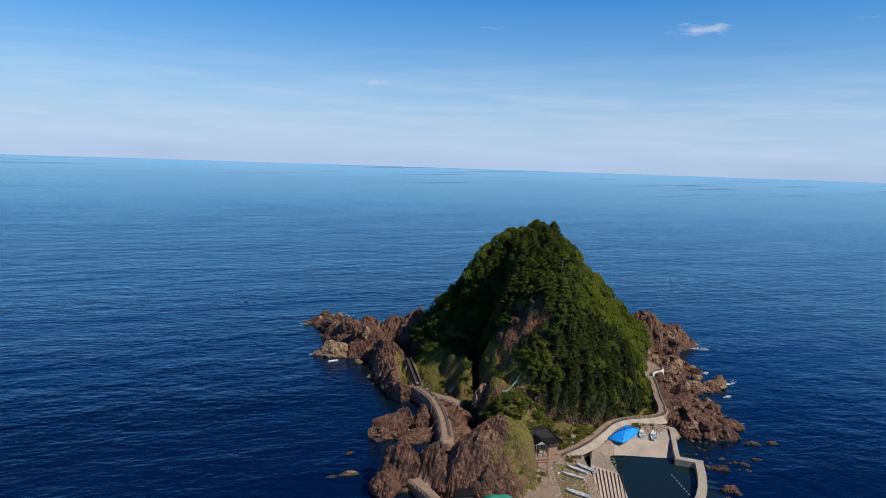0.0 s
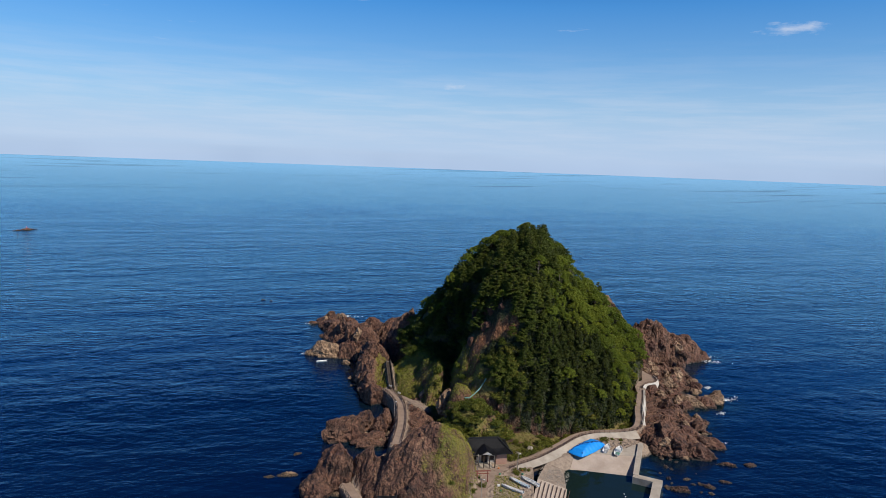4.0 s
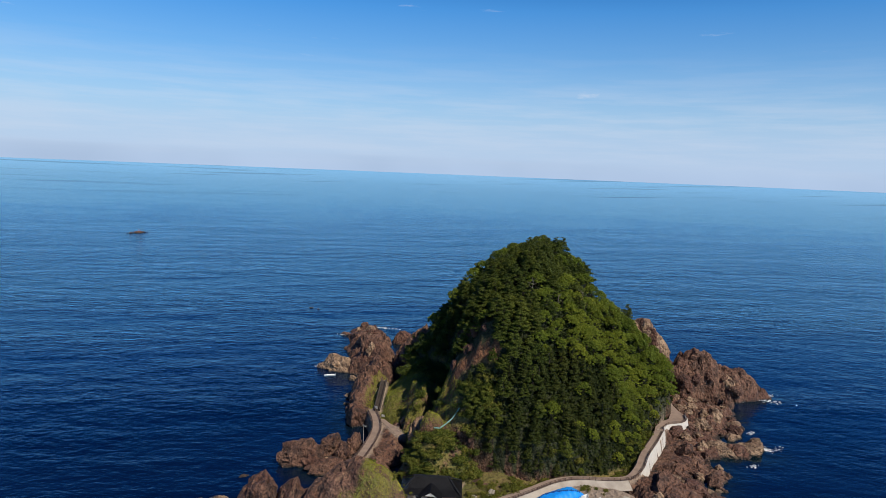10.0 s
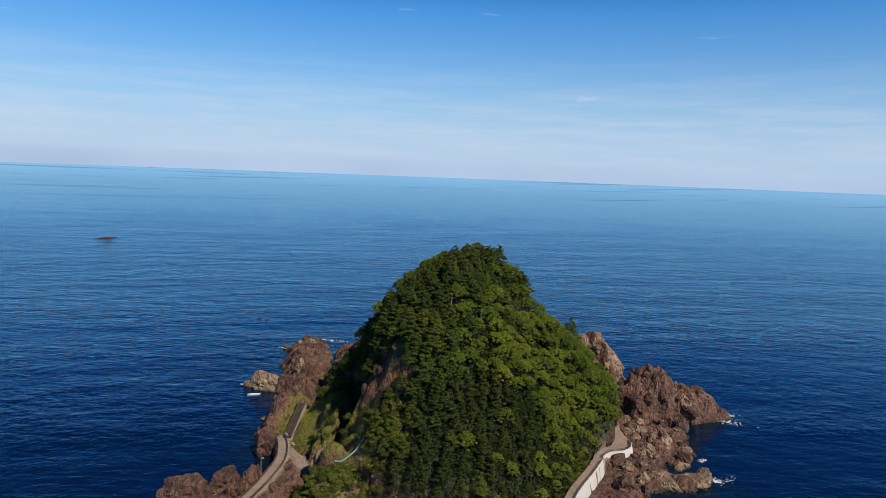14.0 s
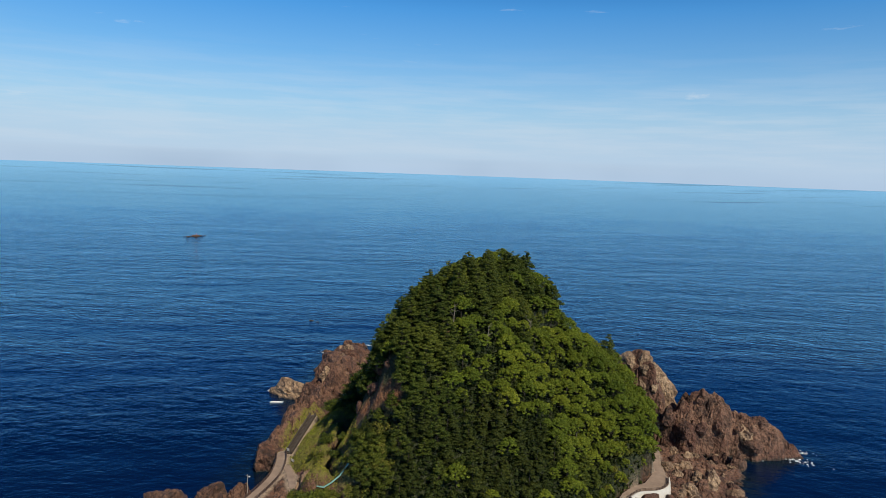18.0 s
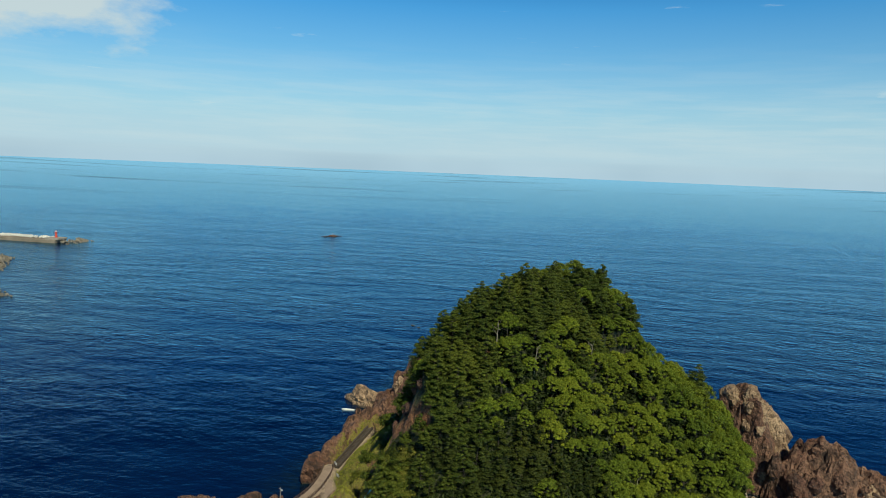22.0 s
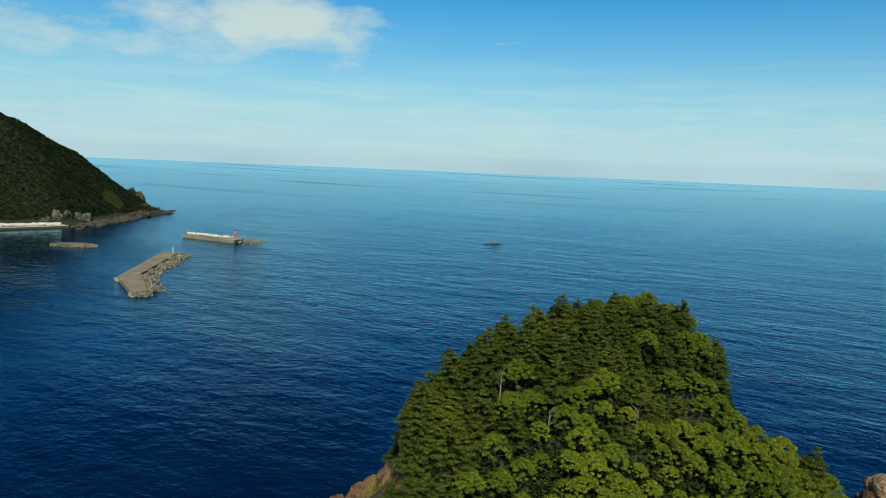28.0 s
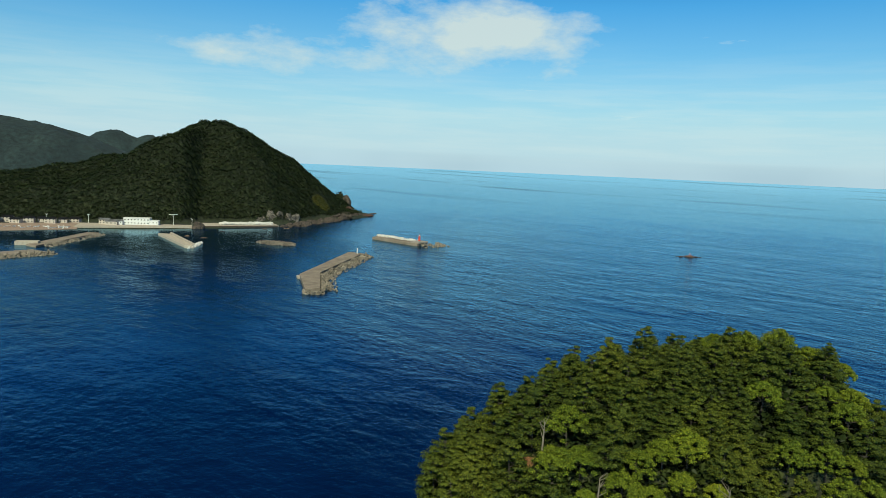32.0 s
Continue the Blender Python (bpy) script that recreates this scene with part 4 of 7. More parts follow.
def cedar_meshes(seed, h, r):
    """An upright conifer: short drooping tiers round a straight trunk."""
    rng = np.random.default_rng(seed)
    limbs = [((0, 0, -1.5), (0, 0, h * 0.96), 0.2, 0.03)]
    pads = []
    for k in range(13):
        u = k / 12
        zz = h * (0.16 + 0.82 * u)
        reach = r * (1.0 - 0.86 * u)
        for i in range(max(2, int(6 * (1 - u)) + 1)):
            a = rng.random() * 2 * math.pi
            q = reach * (0.5 + 0.5 * rng.random())
            pads.append((q * math.cos(a), q * math.sin(a), zz + rng.normal() * 0.2 - 0.2 * q, reach * 0.32 + 0.28))
    c, n, s = clump_cloud(pads, [130] * len(pads), rng, 0.11, 1.0, 0.34, 0.8)
    v, f = leaf_tris(c, n, s, rng, 1.3)
    return limb_mesh("trunk", limbs, BARK), link_mesh("crown", v.tolist(), f.tolist(), CEDAR)


CEDAR = leaf_material("dark conifer foliage", (0.018, 0.028, 0.007), (0.038, 0.050, 0.010), (0.075, 0.086, 0.013))


def open_ground(x, y):
    """Where the hill is bare: landslip, grass slope, bushy knoll, paths and rock."""
    if min(sampled(slip, x, y), sampled(slip, x - 1.0, y + 2.0)) < 1.1 or math.hypot(x - 49.0, y - 283.5) < 2.2:
        return True
    if sampled(bare_land, x, y) > 0.5 or (y < 264 and x < 32 + (264 - y) * 0.7) or sampled(path_near, x, y) < 1.6:
        return True
    return sampled(z_wood, x, y) < max(sampled(z_grass, x, y), sampled(z_rock, x, y)) + 0.3


rng = random.Random(5)
slope = np.hypot(*np.gradient(ground_z, GSTEP))
spots, cells = [], {}
for _ in range(80000):
    x, y = rng.uniform(-30, 118), rng.uniform(240, 400)
    z = sampled(z_wood, x, y)
    if z < 3.0 or open_ground(x, y):
        continue
    if rng.random() > min(1.0, 0.3 * math.sqrt(1 + sampled(slope, x, y) ** 2)):
        continue
    z = height(x, y)
    if y > 338 and x < 72 and z < 52 and x > 12:
        continue
    key = (int(x // 4), int(y // 4), int(z // 4))
    gap = 4.1
    near = False
    for a in (-1, 0, 1):
        for b in (-1, 0, 1):
            for c in (-1, 0, 1):
                for p in cells.get((key[0] + a, key[1] + b, key[2] + c), ()):
                    if (p[0] - x) ** 2 + (p[1] - y) ** 2 + (p[2] - z) ** 2 < gap * gap:
                        near = True
    if not near:
        cells.setdefault(key, []).append((x, y, z))
        spots.append((x, y, z))
broad = [tree_thing("broadleaf_tree", broadleaf_meshes(10 + k, h, r), "dense green broadleaf tree on the steep hillside", "trees of the island wood") for k, (h, r) in enumerate(((6.8, 3.3), (7.4, 3.6), (6.0, 3.1), (6.4, 3.8)))]
pines = [tree_thing("pine_tree", pine_meshes(40 + k, h, r), "dark green coastal pine with layered boughs", "pines of the island wood") for k, (h, r) in enumerate(((8.2, 3.2), (7.4, 3.0), (8.8, 3.4), (6.8, 3.1)))]
cedars = [tree_thing("cedar_tree", cedar_meshes(60 + k, h, r), "upright dark conifer on the lower southern slope", "conifers of the island wood") for k, (h, r) in enumerate(((8.4, 2.7), (9.0, 2.9), (7.6, 2.5)))]
kinds = {"b": broad, "p": pines, "c": cedars}
used = set()
count = {"b": 0, "p": 0, "c": 0}
for x, y, z in spots:
    side = noise.noise((x * 0.035, y * 0.035, 3.7)) * 1.2 - (x - 46) * 0.013 - (y - 300) * 0.008
    kind = "p" if side + rng.uniform(-0.25, 0.25) > 0.02 else "b"
    if y < 292 and z < 33 and x < 82 and rng.random() < 0.82:
        kind = "c"
    if count[kind] >= 300:
        kind = "p" if count["p"] < count["b"] else "b"
    count[kind] += 1
    src = kinds[kind][rng.randrange(len(kinds[kind]))]
    s = rng.choice((rng.uniform(0.60, 0.86), rng.uniform(0.80, 1.0), rng.uniform(0.92, 1.10)))
    low = min(1.0, max(0.66, z / 12.0))
    if y < 272 and x < 44 and slip_top(x) - 16 < z < slip_top(x) and sampled(slip, x, y) < 4.0:
        s *= 0.6
    m = Matrix.Translation((x, y, z - 0.2)) @ pose(0, 0, 0, rng.uniform(-5, 5), rng.uniform(-5, 5), rng.uniform(0, 360))
    ob = copy_thing(src, m) if src in used else src
    used.add(src)
    ob.matrix_world = m @ Matrix.Diagonal((s * low, s * low, s * low * rng.uniform(0.9, 1.1), 1))


lone = copy_thing(pines[2], pose(81.5, 351, height(81.5, 351) - 0.3, 0, 4, 40))
lone.matrix_world = pose(81.5, 351, height(81.5, 351) - 0.3, 0, 4, 40) @ Matrix.Diagonal((1.15, 1.15, 1.3, 1))
lone["label"] = "tall pine standing clear of the eastern ridge"


# bleached dead trees between the crowns
def dead_tree(x, y, h, seed):
    r = random.Random(seed)
    root = thing("dead_tree", Matrix.Translation((x, y, height(x, y))), "bleached bare dead tree among green crowns", "tree", "dead trees of the wood")
    bm = bmesh.new()
    pipe(bm, (0, 0, -0.5), (0.2, 0.1, h * 0.6), 0.20, 0.13, 7)
    pipe(bm, (0.2, 0.1, h * 0.6), (0.5, 0.0, h), 0.13, 0.04, 7)
    part("trunk", bm, DEADWOOD, root)
    for k in range(6):
        a, z = r.uniform(0, 6.28), h * r.uniform(0.5, 0.95)
        bm = bmesh.new()
        e = Vector((math.cos(a) * r.uniform(0.8, 1.8), math.sin(a) * r.uniform(0.8, 1.8), z + r.uniform(0.4, 1.3)))
        pipe(bm, (0.25, 0.05, z), e, 0.07, 0.03, 6)
        pipe(bm, e, e + Vector((r.uniform(-0.6, 0.6), r.uniform(-0.6, 0.6), r.uniform(0.2, 0.8))), 0.035, 0.012, 5)
        part("limb", bm, DEADWOOD, root)


for k, (x, y, h) in enumerate(((50.2, 285.8, 7.5), (59, 291, 6.6), (66, 309, 6.4), (34, 300, 6.8), (84, 302, 6.0))):
    dead_tree(x, y, h, k)


# undergrowth that closes the wood's floor, darkened in colour for shade between crowns
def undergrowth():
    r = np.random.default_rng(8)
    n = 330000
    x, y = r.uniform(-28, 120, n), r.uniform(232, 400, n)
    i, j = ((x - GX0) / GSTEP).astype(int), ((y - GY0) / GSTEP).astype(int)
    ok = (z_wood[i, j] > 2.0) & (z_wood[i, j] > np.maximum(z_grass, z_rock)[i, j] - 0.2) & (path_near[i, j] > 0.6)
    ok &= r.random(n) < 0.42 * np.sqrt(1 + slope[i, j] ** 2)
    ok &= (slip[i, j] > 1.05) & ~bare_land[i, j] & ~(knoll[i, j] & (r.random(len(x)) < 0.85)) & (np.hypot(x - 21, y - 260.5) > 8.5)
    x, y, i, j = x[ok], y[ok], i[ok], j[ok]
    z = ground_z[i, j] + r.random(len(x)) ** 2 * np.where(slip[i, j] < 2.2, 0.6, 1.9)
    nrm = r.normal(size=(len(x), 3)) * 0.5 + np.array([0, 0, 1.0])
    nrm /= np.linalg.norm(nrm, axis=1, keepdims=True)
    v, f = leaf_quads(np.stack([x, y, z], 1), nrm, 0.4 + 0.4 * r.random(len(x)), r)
    return link_mesh("undergrowth", v.tolist(), f.tolist(), UNDERLEAF_SHADE)


tagged(new("undergrowth", undergrowth()), "low green shrubs under the trees, darkened as shade between crowns", "shrubs", kind="stuff")


# far woods on the mainland
def cape_meadow(x, y):
    """Below 1 on the small grass slope above the cape's rocks."""
    u, v = (x + 1094) * 0.8 - (y - 416) * 0.6, (x + 1094) * 0.6 + (y - 416) * 0.8
    return np.hypot(u / 24, v / 13)


def land_height(x, y):
    i, j = (x + 2150) / 9.0, (y + 420) / 9.0
    i0, j0 = i.astype(int), j.astype(int)
    u, v = i - i0, j - j0
    return land_z[i0, j0] * (1 - u) * (1 - v) + land_z[i0 + 1, j0] * u * (1 - v) + land_z[i0, j0 + 1] * (1 - u) * v + land_z[i0 + 1, j0 + 1] * u * v


def far_wood():
    """Leaf sprays over rounded crowns that stand shoulder to shoulder."""
    r = np.random.default_rng(21)
    n = 800000
    x, y = r.uniform(-1420, -860, n), r.uniform(-380, 560, n)
    low = main_hill(x, y)
    slope_up = np.hypot(main_hill(x + 4, y) - low, main_hill(x, y + 4) - low) / 4
    ok = (low > 4.5 + 2 * r.random(n)) & (r.random(n) < 0.55 * np.sqrt(1 + slope_up ** 2)) & (cape_meadow(x, y) > 1) 
    x, y = x[ok], y[ok]
    crowns = r.random((160, 260, 4))
    best, ux, uy, tall = np.full(len(x), 9.0), np.zeros(len(x)), np.zeros(len(x)), np.zeros(len(x))
    step = 5.4
    ci, cj = np.floor((x + 1460) / step).astype(int), np.floor((y + 420) / step).astype(int)
    for a in (-1, 0, 1):
        for b in (-1, 0, 1):
            c = crowns[ci + a, cj + b]
            dx, dy = x - ((ci + a + c[:, 0]) * step - 1460), y - ((cj + b + c[:, 1]) * step - 420)
            d = np.hypot(dx, dy) / (2.6 + 2.2 * c[:, 2])
            near = d < best
            best, ux, uy, tall = np.where(near, d, best), np.where(near, dx, ux), np.where(near, dy, uy), np.where(near, c[:, 3], tall)
    dome = np.sqrt(np.clip(1 - best ** 2, 0, 1))
    z = land_height(x, y) + (1.5 + 3.2 * tall) * dome + 0.5 * r.normal(size=len(x)) + 0.4
    nrm = np.stack([ux * 0.35, uy * 0.35, 0.4 + dome], 1) + r.normal(size=(len(x), 3)) * 0.3
    nrm /= np.linalg.norm(nrm, axis=1, keepdims=True)
    v, f = leaf_tris(np.stack([x, y, z], 1), nrm, 0.7 + 0.6 * r.random(len(x)), r)
    return link_mesh("far_wood", v.tolist(), f.tolist(), FARLEAF)


FARLEAF = leaf_material("far tree crowns", (0.009, 0.015, 0.007), (0.018, 0.029, 0.010), (0.042, 0.058, 0.017))
tagged(new("far_wood", far_wood()), "dense dark green woods on the headland", "woods", kind="stuff")



# ---- rocks ----
def rock_mesh(name, seed, mat, subdiv=4, jag=1.0, point=0.0):
    """An angular boulder about 2 across: a body cut by random planes, then chipped and cracked."""
    r = random.Random(seed)
    planes = []
    for _ in range(15):
        n = Vector((r.gauss(0, 1), r.gauss(0, 1), r.gauss(0, 0.8))).normalized()
        planes.append((n, r.uniform(0.66, 1.0)))
    bm = bmesh.new()
    bmesh.ops.create_icosphere(bm, subdivisions=subdiv, radius=1.0)
    off = Vector((seed * 3.7, seed * 1.3, seed * 7.1))
    for v in bm.verts:
        d = v.co.normalized()
        k = 1.18
        for n, c in planes:
            f = d.dot(n)
            if f > 0.05:
                k = min(k, c / f)
        q = d * 2.3 + off
        q += noise.noise_vector(q * 1.5) * 0.15
        r2, p2 = noise.voronoi(q)
        k += jag * (0.17 * noise.noise(p2[0] * 5.3) + 0.24 * (q - p2[0]).dot(noise.noise_vector(p2[0] * 3.1)) - 0.07 * max(0, 1 - (r2[1] - r2[0]) / 0.08))
        r3, p3 = noise.voronoi(q * 2.6)
        k += jag * (0.06 * noise.noise(p3[0] * 4.1) + 0.07 * (q * 2.6 - p3[0]).dot(noise.noise_vector(p3[0] * 2.7)))
        k += 0.03 * noise.fractal(d * 6.0 + off, 0.8, 2.0, 4)
        v.co = d * k
        if point and d.z > 0:
            v.co.x *= 1 - point * d.z
            v.co.y *= 1 - point * d.z
        if v.co.z < -0.35:
            v.co.z = -0.35 + (v.co.z + 0.35) * 0.3
    me = bpy.data.meshes.new(name)
    bm.to_mesh(me)
    bm.free()
    me.materials.append(mat)
    return me


def rock(x, y, z, sx, sy, sz, turn, seed, label, tan=False, tip=(0, 0), point=0.0, category="rock", fine=4):
    ob = new("sea_rock", rock_mesh("sea_rock", seed, ROCK_TAN if tan else ROCK, fine, 1.0, point))
    ob.matrix_world = pose(x, y, z, tip[0], tip[1], turn) @ Matrix.Diagonal((sx, sy, sz, 1))
    return tagged(ob, label, category, "rocks round the island")


rock(-11.5, 206.5, 1.0, 6.5, 9.0, 11.0, 20, 1, "tall slanting brown rock beside the lower path", tip=(8, 14), point=0.35)
rock(-15, 199, 0.0, 5.0, 6.0, 5.0, 0, 2, "brown rock at the foot of a taller one")
rock(-18, 243, 0.5, 8.0, 6.5, 7.0, 30, 3, "broad brown rock standing in the shallows")
rock(-8, 240, 0.3, 6.5, 5.0, 3.6, 10, 4, "low brown rock beside a tide pool")
rock(-12.5, 254, 0.5, 4.6, 6.0, 6.2, -10, 5, "rounded brown rock below the railed path")
rock(-6.5, 250, 0.5, 3.6, 4.2, 4.6, 40, 6, "brown rock against the path's wall")
rock(-6, 258, 0.5, 3.4, 5.5, 5.2, 10, 7, "brown rock against the path's wall")
rock(-16.5, 285, 0.6, 6.0, 6.5, 8.0, 15, 8, "rounded brown rock at the end of the path")
rock(-18, 295, 0.3, 4.2, 4.0, 5.0, 60, 9, "brown rock at the foot of the cliff")
rock(-23.5, 298, 0.0, 3.0, 2.6, 2.2, 60, 10, "small brown rock at the foot of the cliff")
rock(-54.5, 346, 0.3, 11.0, 6.5, 6.2, 8, 11, "tan islet rock beside a moored skiff", True)
rock(-44.0, 349, 0.2, 4.0, 4.6, 4.0, 0, 12, "tan rock between islet and spur", True)
rock(-40.5, 333, 0.0, 2.8, 2.2, 1.8, 0, 13, "small tan rock in the shallows", True)
rock(-81.5, 413, 0.0, 3.5, 2.0, 1.6, 20, 14, "small wave-washed rock off the spur")
rock(-62, 395, 2.0, 8.0, 11.0, 6.0, 20, 15, "split brown rock on the spur")
rock(-50, 376, 3.0, 8.0, 10.0, 8.5, 30, 16, "split brown rock on the spur")
rock(-70, 420, 0.5, 7.0, 9.0, 3.4, 15, 17, "flat brown rock at the spur's end")
rock(-40, 358, 4.0, 8.0, 9.0, 11.0, 0, 18, "tall brown rock where the spur begins", point=0.3)
rock(-29, 331, 2.0, 5.0, 14.0, 9.0, 8, 19, "dark rock rib of the western cliff")
rock(-25, 310, 2.0, 4.6, 11.0, 8.5, 8, 20, "dark rock rib of the western cliff")
rock(-28.5, 210.5, -0.3, 3.4, 1.6, 1.2, 10, 21, "pale flat rock awash in the sea", True)
rock(-33, 208, -0.3, 1.7, 1.1, 0.9, 10, 22, "pale flat rock awash in the sea", True)
rock(-30, 226, -0.5, 2.2, 1.5, 0.9, 40, 23, "dark rock awash in the sea")
rock(89, 385, 7.0, 17.0, 13.0, 18.0, 10, 24, "high tan crag at the hill's north-east foot", True, point=0.35)
rock(77, 394, 4.0, 10.0, 9.0, 15.0, 40, 25, "tan crag leaning on a higher one", True, point=0.2)
rock(94, 380, 8.0, 7.5, 8.0, 14.0, 70, 54, "tan buttress beside a dark cleft", True, point=0.3)
rock(100.5, 385, 4.0, 6.0, 6.5, 13.0, 30, 55, "tan buttress above a dark cleft", True, point=0.25)
rock(110, 379, 3.0, 7.0, 7.5, 14.5, 20, 26, "high brown crag with a broken crest", point=0.35)
rock(120, 381, 2.0, 8.5, 6.5, 10.5, 10, 27, "brown crag sloping to the sea", point=0.2)
rock(131, 384, 1.0, 8.5, 5.5, 6.5, 15, 28, "brown crag sloping to the sea", point=0.2)
rock(141, 387, 0.0, 6.5, 4.0, 3.4, 15, 29, "low brown point washed by waves")
crag = random.Random(31)
for k in range(15):
    u = k / 14
    x, y = 104 + 36 * u + crag.uniform(-1.5, 1.5), 377 + 9 * u + crag.uniform(-6, 5) * (1 - 0.5 * u)
    s = crag.uniform(2.2, 4.2) * (1 - 0.4 * u)
    rock(x, y, (12.5 - 11.5 * u) * crag.uniform(0.55, 1.0), s, s * crag.uniform(0.6, 1.0), s * crag.uniform(1.5, 2.4), crag.uniform(0, 180), 100 + k, "jagged brown pinnacle on the north-eastern crag", tip=(crag.uniform(-12, 12), crag.uniform(-4, 18)), point=0.4)
for k in range(18):
    x, y = crag.uniform(78, 96), crag.uniform(375, 392)
    s = crag.uniform(2.6, 5.2)
    rock(x, y, max(2.0, height(x, y)) * crag.uniform(0.7, 0.95), s, s * 0.8, s * crag.uniform(0.8, 1.3), crag.uniform(0, 180), 200 + k, "tan block weathered out of the crag", True, tip=(crag.uniform(-20, 20), crag.uniform(-20, 20)), fine=3)
for k in range(22):
    u = crag.random()
    x, y = 106 + 31 * u, 377 + 8 * u + crag.uniform(-9, 5) * (1 - 0.5 * u)
    s = crag.uniform(1.8, 4.0)
    rock(x, y, max(1.0, height(x, y)) * crag.uniform(0.6, 0.95), s, s * 0.85, s * crag.uniform(0.7, 1.3), crag.uniform(0, 180), 230 + k, "brown block on the north-eastern crag", k % 4 == 0, tip=(crag.uniform(-25, 25), crag.uniform(-25, 25)), fine=3)
for k in range(9):
    x, y = 24 + 14 * crag.random(), 0.0
    y = 280 - (x - 24) * 0.4 + crag.uniform(-3.5, 2.0)
    s = crag.uniform(1.3, 2.6)
    rock(x, y, height(x, y) - 0.3 * s, s, s * 0.8, s * crag.uniform(0.9, 1.5), crag.uniform(0, 180), 260 + k, "reddish rock bared by the landslip", False, tip=(crag.uniform(-25, 25), crag.uniform(-25, 25)), fine=3)
for k in range(13):
    u = k / 12
    x, y = -36 - 36 * u + crag.uniform(-5, 5), 352 + 66 * u + crag.uniform(-5, 5)
    s = crag.uniform(2.2, 4.4)
    rock(x, y, max(0.2, height(x, y)) * 0.8, s, s * crag.uniform(0.6, 1.0), s * crag.uniform(0.8, 1.4), crag.uniform(0, 180), 130 + k, "broken brown rock along the western spur", k % 3 == 0, tip=(crag.uniform(-15, 15), crag.uniform(-15, 15)))
for k in range(10):
    y = 300 + 4.2 * k + crag.uniform(-1, 1)
    x = -20.5 - (y - 300) * 0.16 + crag.uniform(-1.5, 1.0)
    s = crag.uniform(1.8, 3.0)
    rock(x, y, crag.uniform(2.0, 4.0), s, s * 1.3, s * crag.uniform(2.2, 3.2), crag.uniform(-15, 15), 150 + k, "upright dark rib of the western cliff", tip=(crag.uniform(-8, 8), crag.uniform(5, 20)), point=0.2)
rock(-137, 473, -0.25, 2.4, 1.1, 0.7, 12, 56, "dark reef awash in the open sea")
rock(-130.5, 471, -0.25, 1.2, 0.7, 0.6, 30, 57, "dark reef awash in the open sea")
rock(127.5, 363.5, 0.0, 3.6, 2.4, 8.0, 40, 30, "pointed brown rock standing beside the cove", point=0.6)
rock(123.5, 366, 0.0, 2.6, 2.2, 5.0, 10, 31, "pointed brown rock standing beside the cove", point=0.5)
rock(101, 262, 1.5, 6.0, 7.5, 5.5, 0, 32, "rounded brown rock with dry grass beside the path")
rock(109, 268, 0.3, 6.0, 6.5, 4.6, 30, 33, "brown rock on the eastern shore")
rock(97, 252, 0.2, 5.0, 6.0, 4.4, 10, 34, "brown rock against the harbour wall")
rock(108, 252, 0.0, 7.0, 5.0, 4.2, -20, 35, "brown rock on the eastern shore")
rock(116, 262, 0.0, 6.0, 3.4, 2.8, -25, 36, "dark rock on the eastern shore")
rock(131, 313, 0.2, 6.5, 4.6, 2.8, 12, 37, "low tan rock reaching into the waves", True)
rock(121, 309, 0.4, 6.5, 5.5, 3.4, 0, 38, "tan rock on the eastern shelf", True)
rock(97, 223, -0.4, 3.4, 2.2, 1.8, -10, 39, "brown rock outside the harbour wall")
rock(94, 207, -0.4, 3.4, 3.0, 1.9, 30, 40, "brown rock outside the harbour wall")
rock(89, 199, -0.4, 2.8, 2.4, 1.7, 0, 41, "brown rock outside the harbour wall")
rock(117.5, 246, -0.2, 4.2, 1.7, 1.1, -5, 42, "flat dark rock awash in the sea")
rock(126, 247, -0.4, 2.8, 1.6, 1.0, 20, 43, "flat dark rock awash in the sea")
rock(113, 232, -0.6, 2.6, 1.6, 1.0, 0, 44, "flat dark rock awash in the sea")
rock(15, 196.5, 3.0, 7.0, 4.0, 8.0, 0, 47, "steep streaked rock face of the knob")
rock(-3, 212, 2.0, 5.5, 5.0, 5.5, 0, 48, "brown rock beside the knob")
rock(8, 279, 4.0, 4.5, 5.5, 5.0, 20, 49, "weathered rock rib on the grass slope", True)
rock(17, 262, 8.0, 3.6, 4.2, 6.0, 0, 50, "weathered rock above a dark hollow", True)
rock(-13, 352, 12.0, 9.0, 10.0, 10.0, 0, 51, "dark crag at the hill's north-west foot", point=0.3)
rock(-44, 410, 0.3, 7.0, 4.5, 4.5, 20, 52, "brown rock off the north-west foot")
rock(26.5, 283, height(26.5, 283) - 2.0, 3.4, 3.6, 5.0, 0, 53, "bare reddish rock in the landslip")

small = [rock_mesh("boulder", 70 + k, ROCK if k % 3 else ROCK_TAN, 3, 1.1) for k in range(7)]
rr_ = random.Random(11)


def boulder(x, y, z, s, label):
    ob = new("boulder", small[rr_.randrange(7)])
    ob.matrix_world = pose(x, y, z, rr_.uniform(-20, 20), rr_.uniform(-20, 20), rr_.uniform(0, 360)) @ Matrix.Diagonal((s * rr_.uniform(0.8, 1.5), s * rr_.uniform(0.7, 1.1), s * rr_.uniform(0.6, 1.05), 1))
    tagged(ob, label, "boulder", "boulders on the shore")


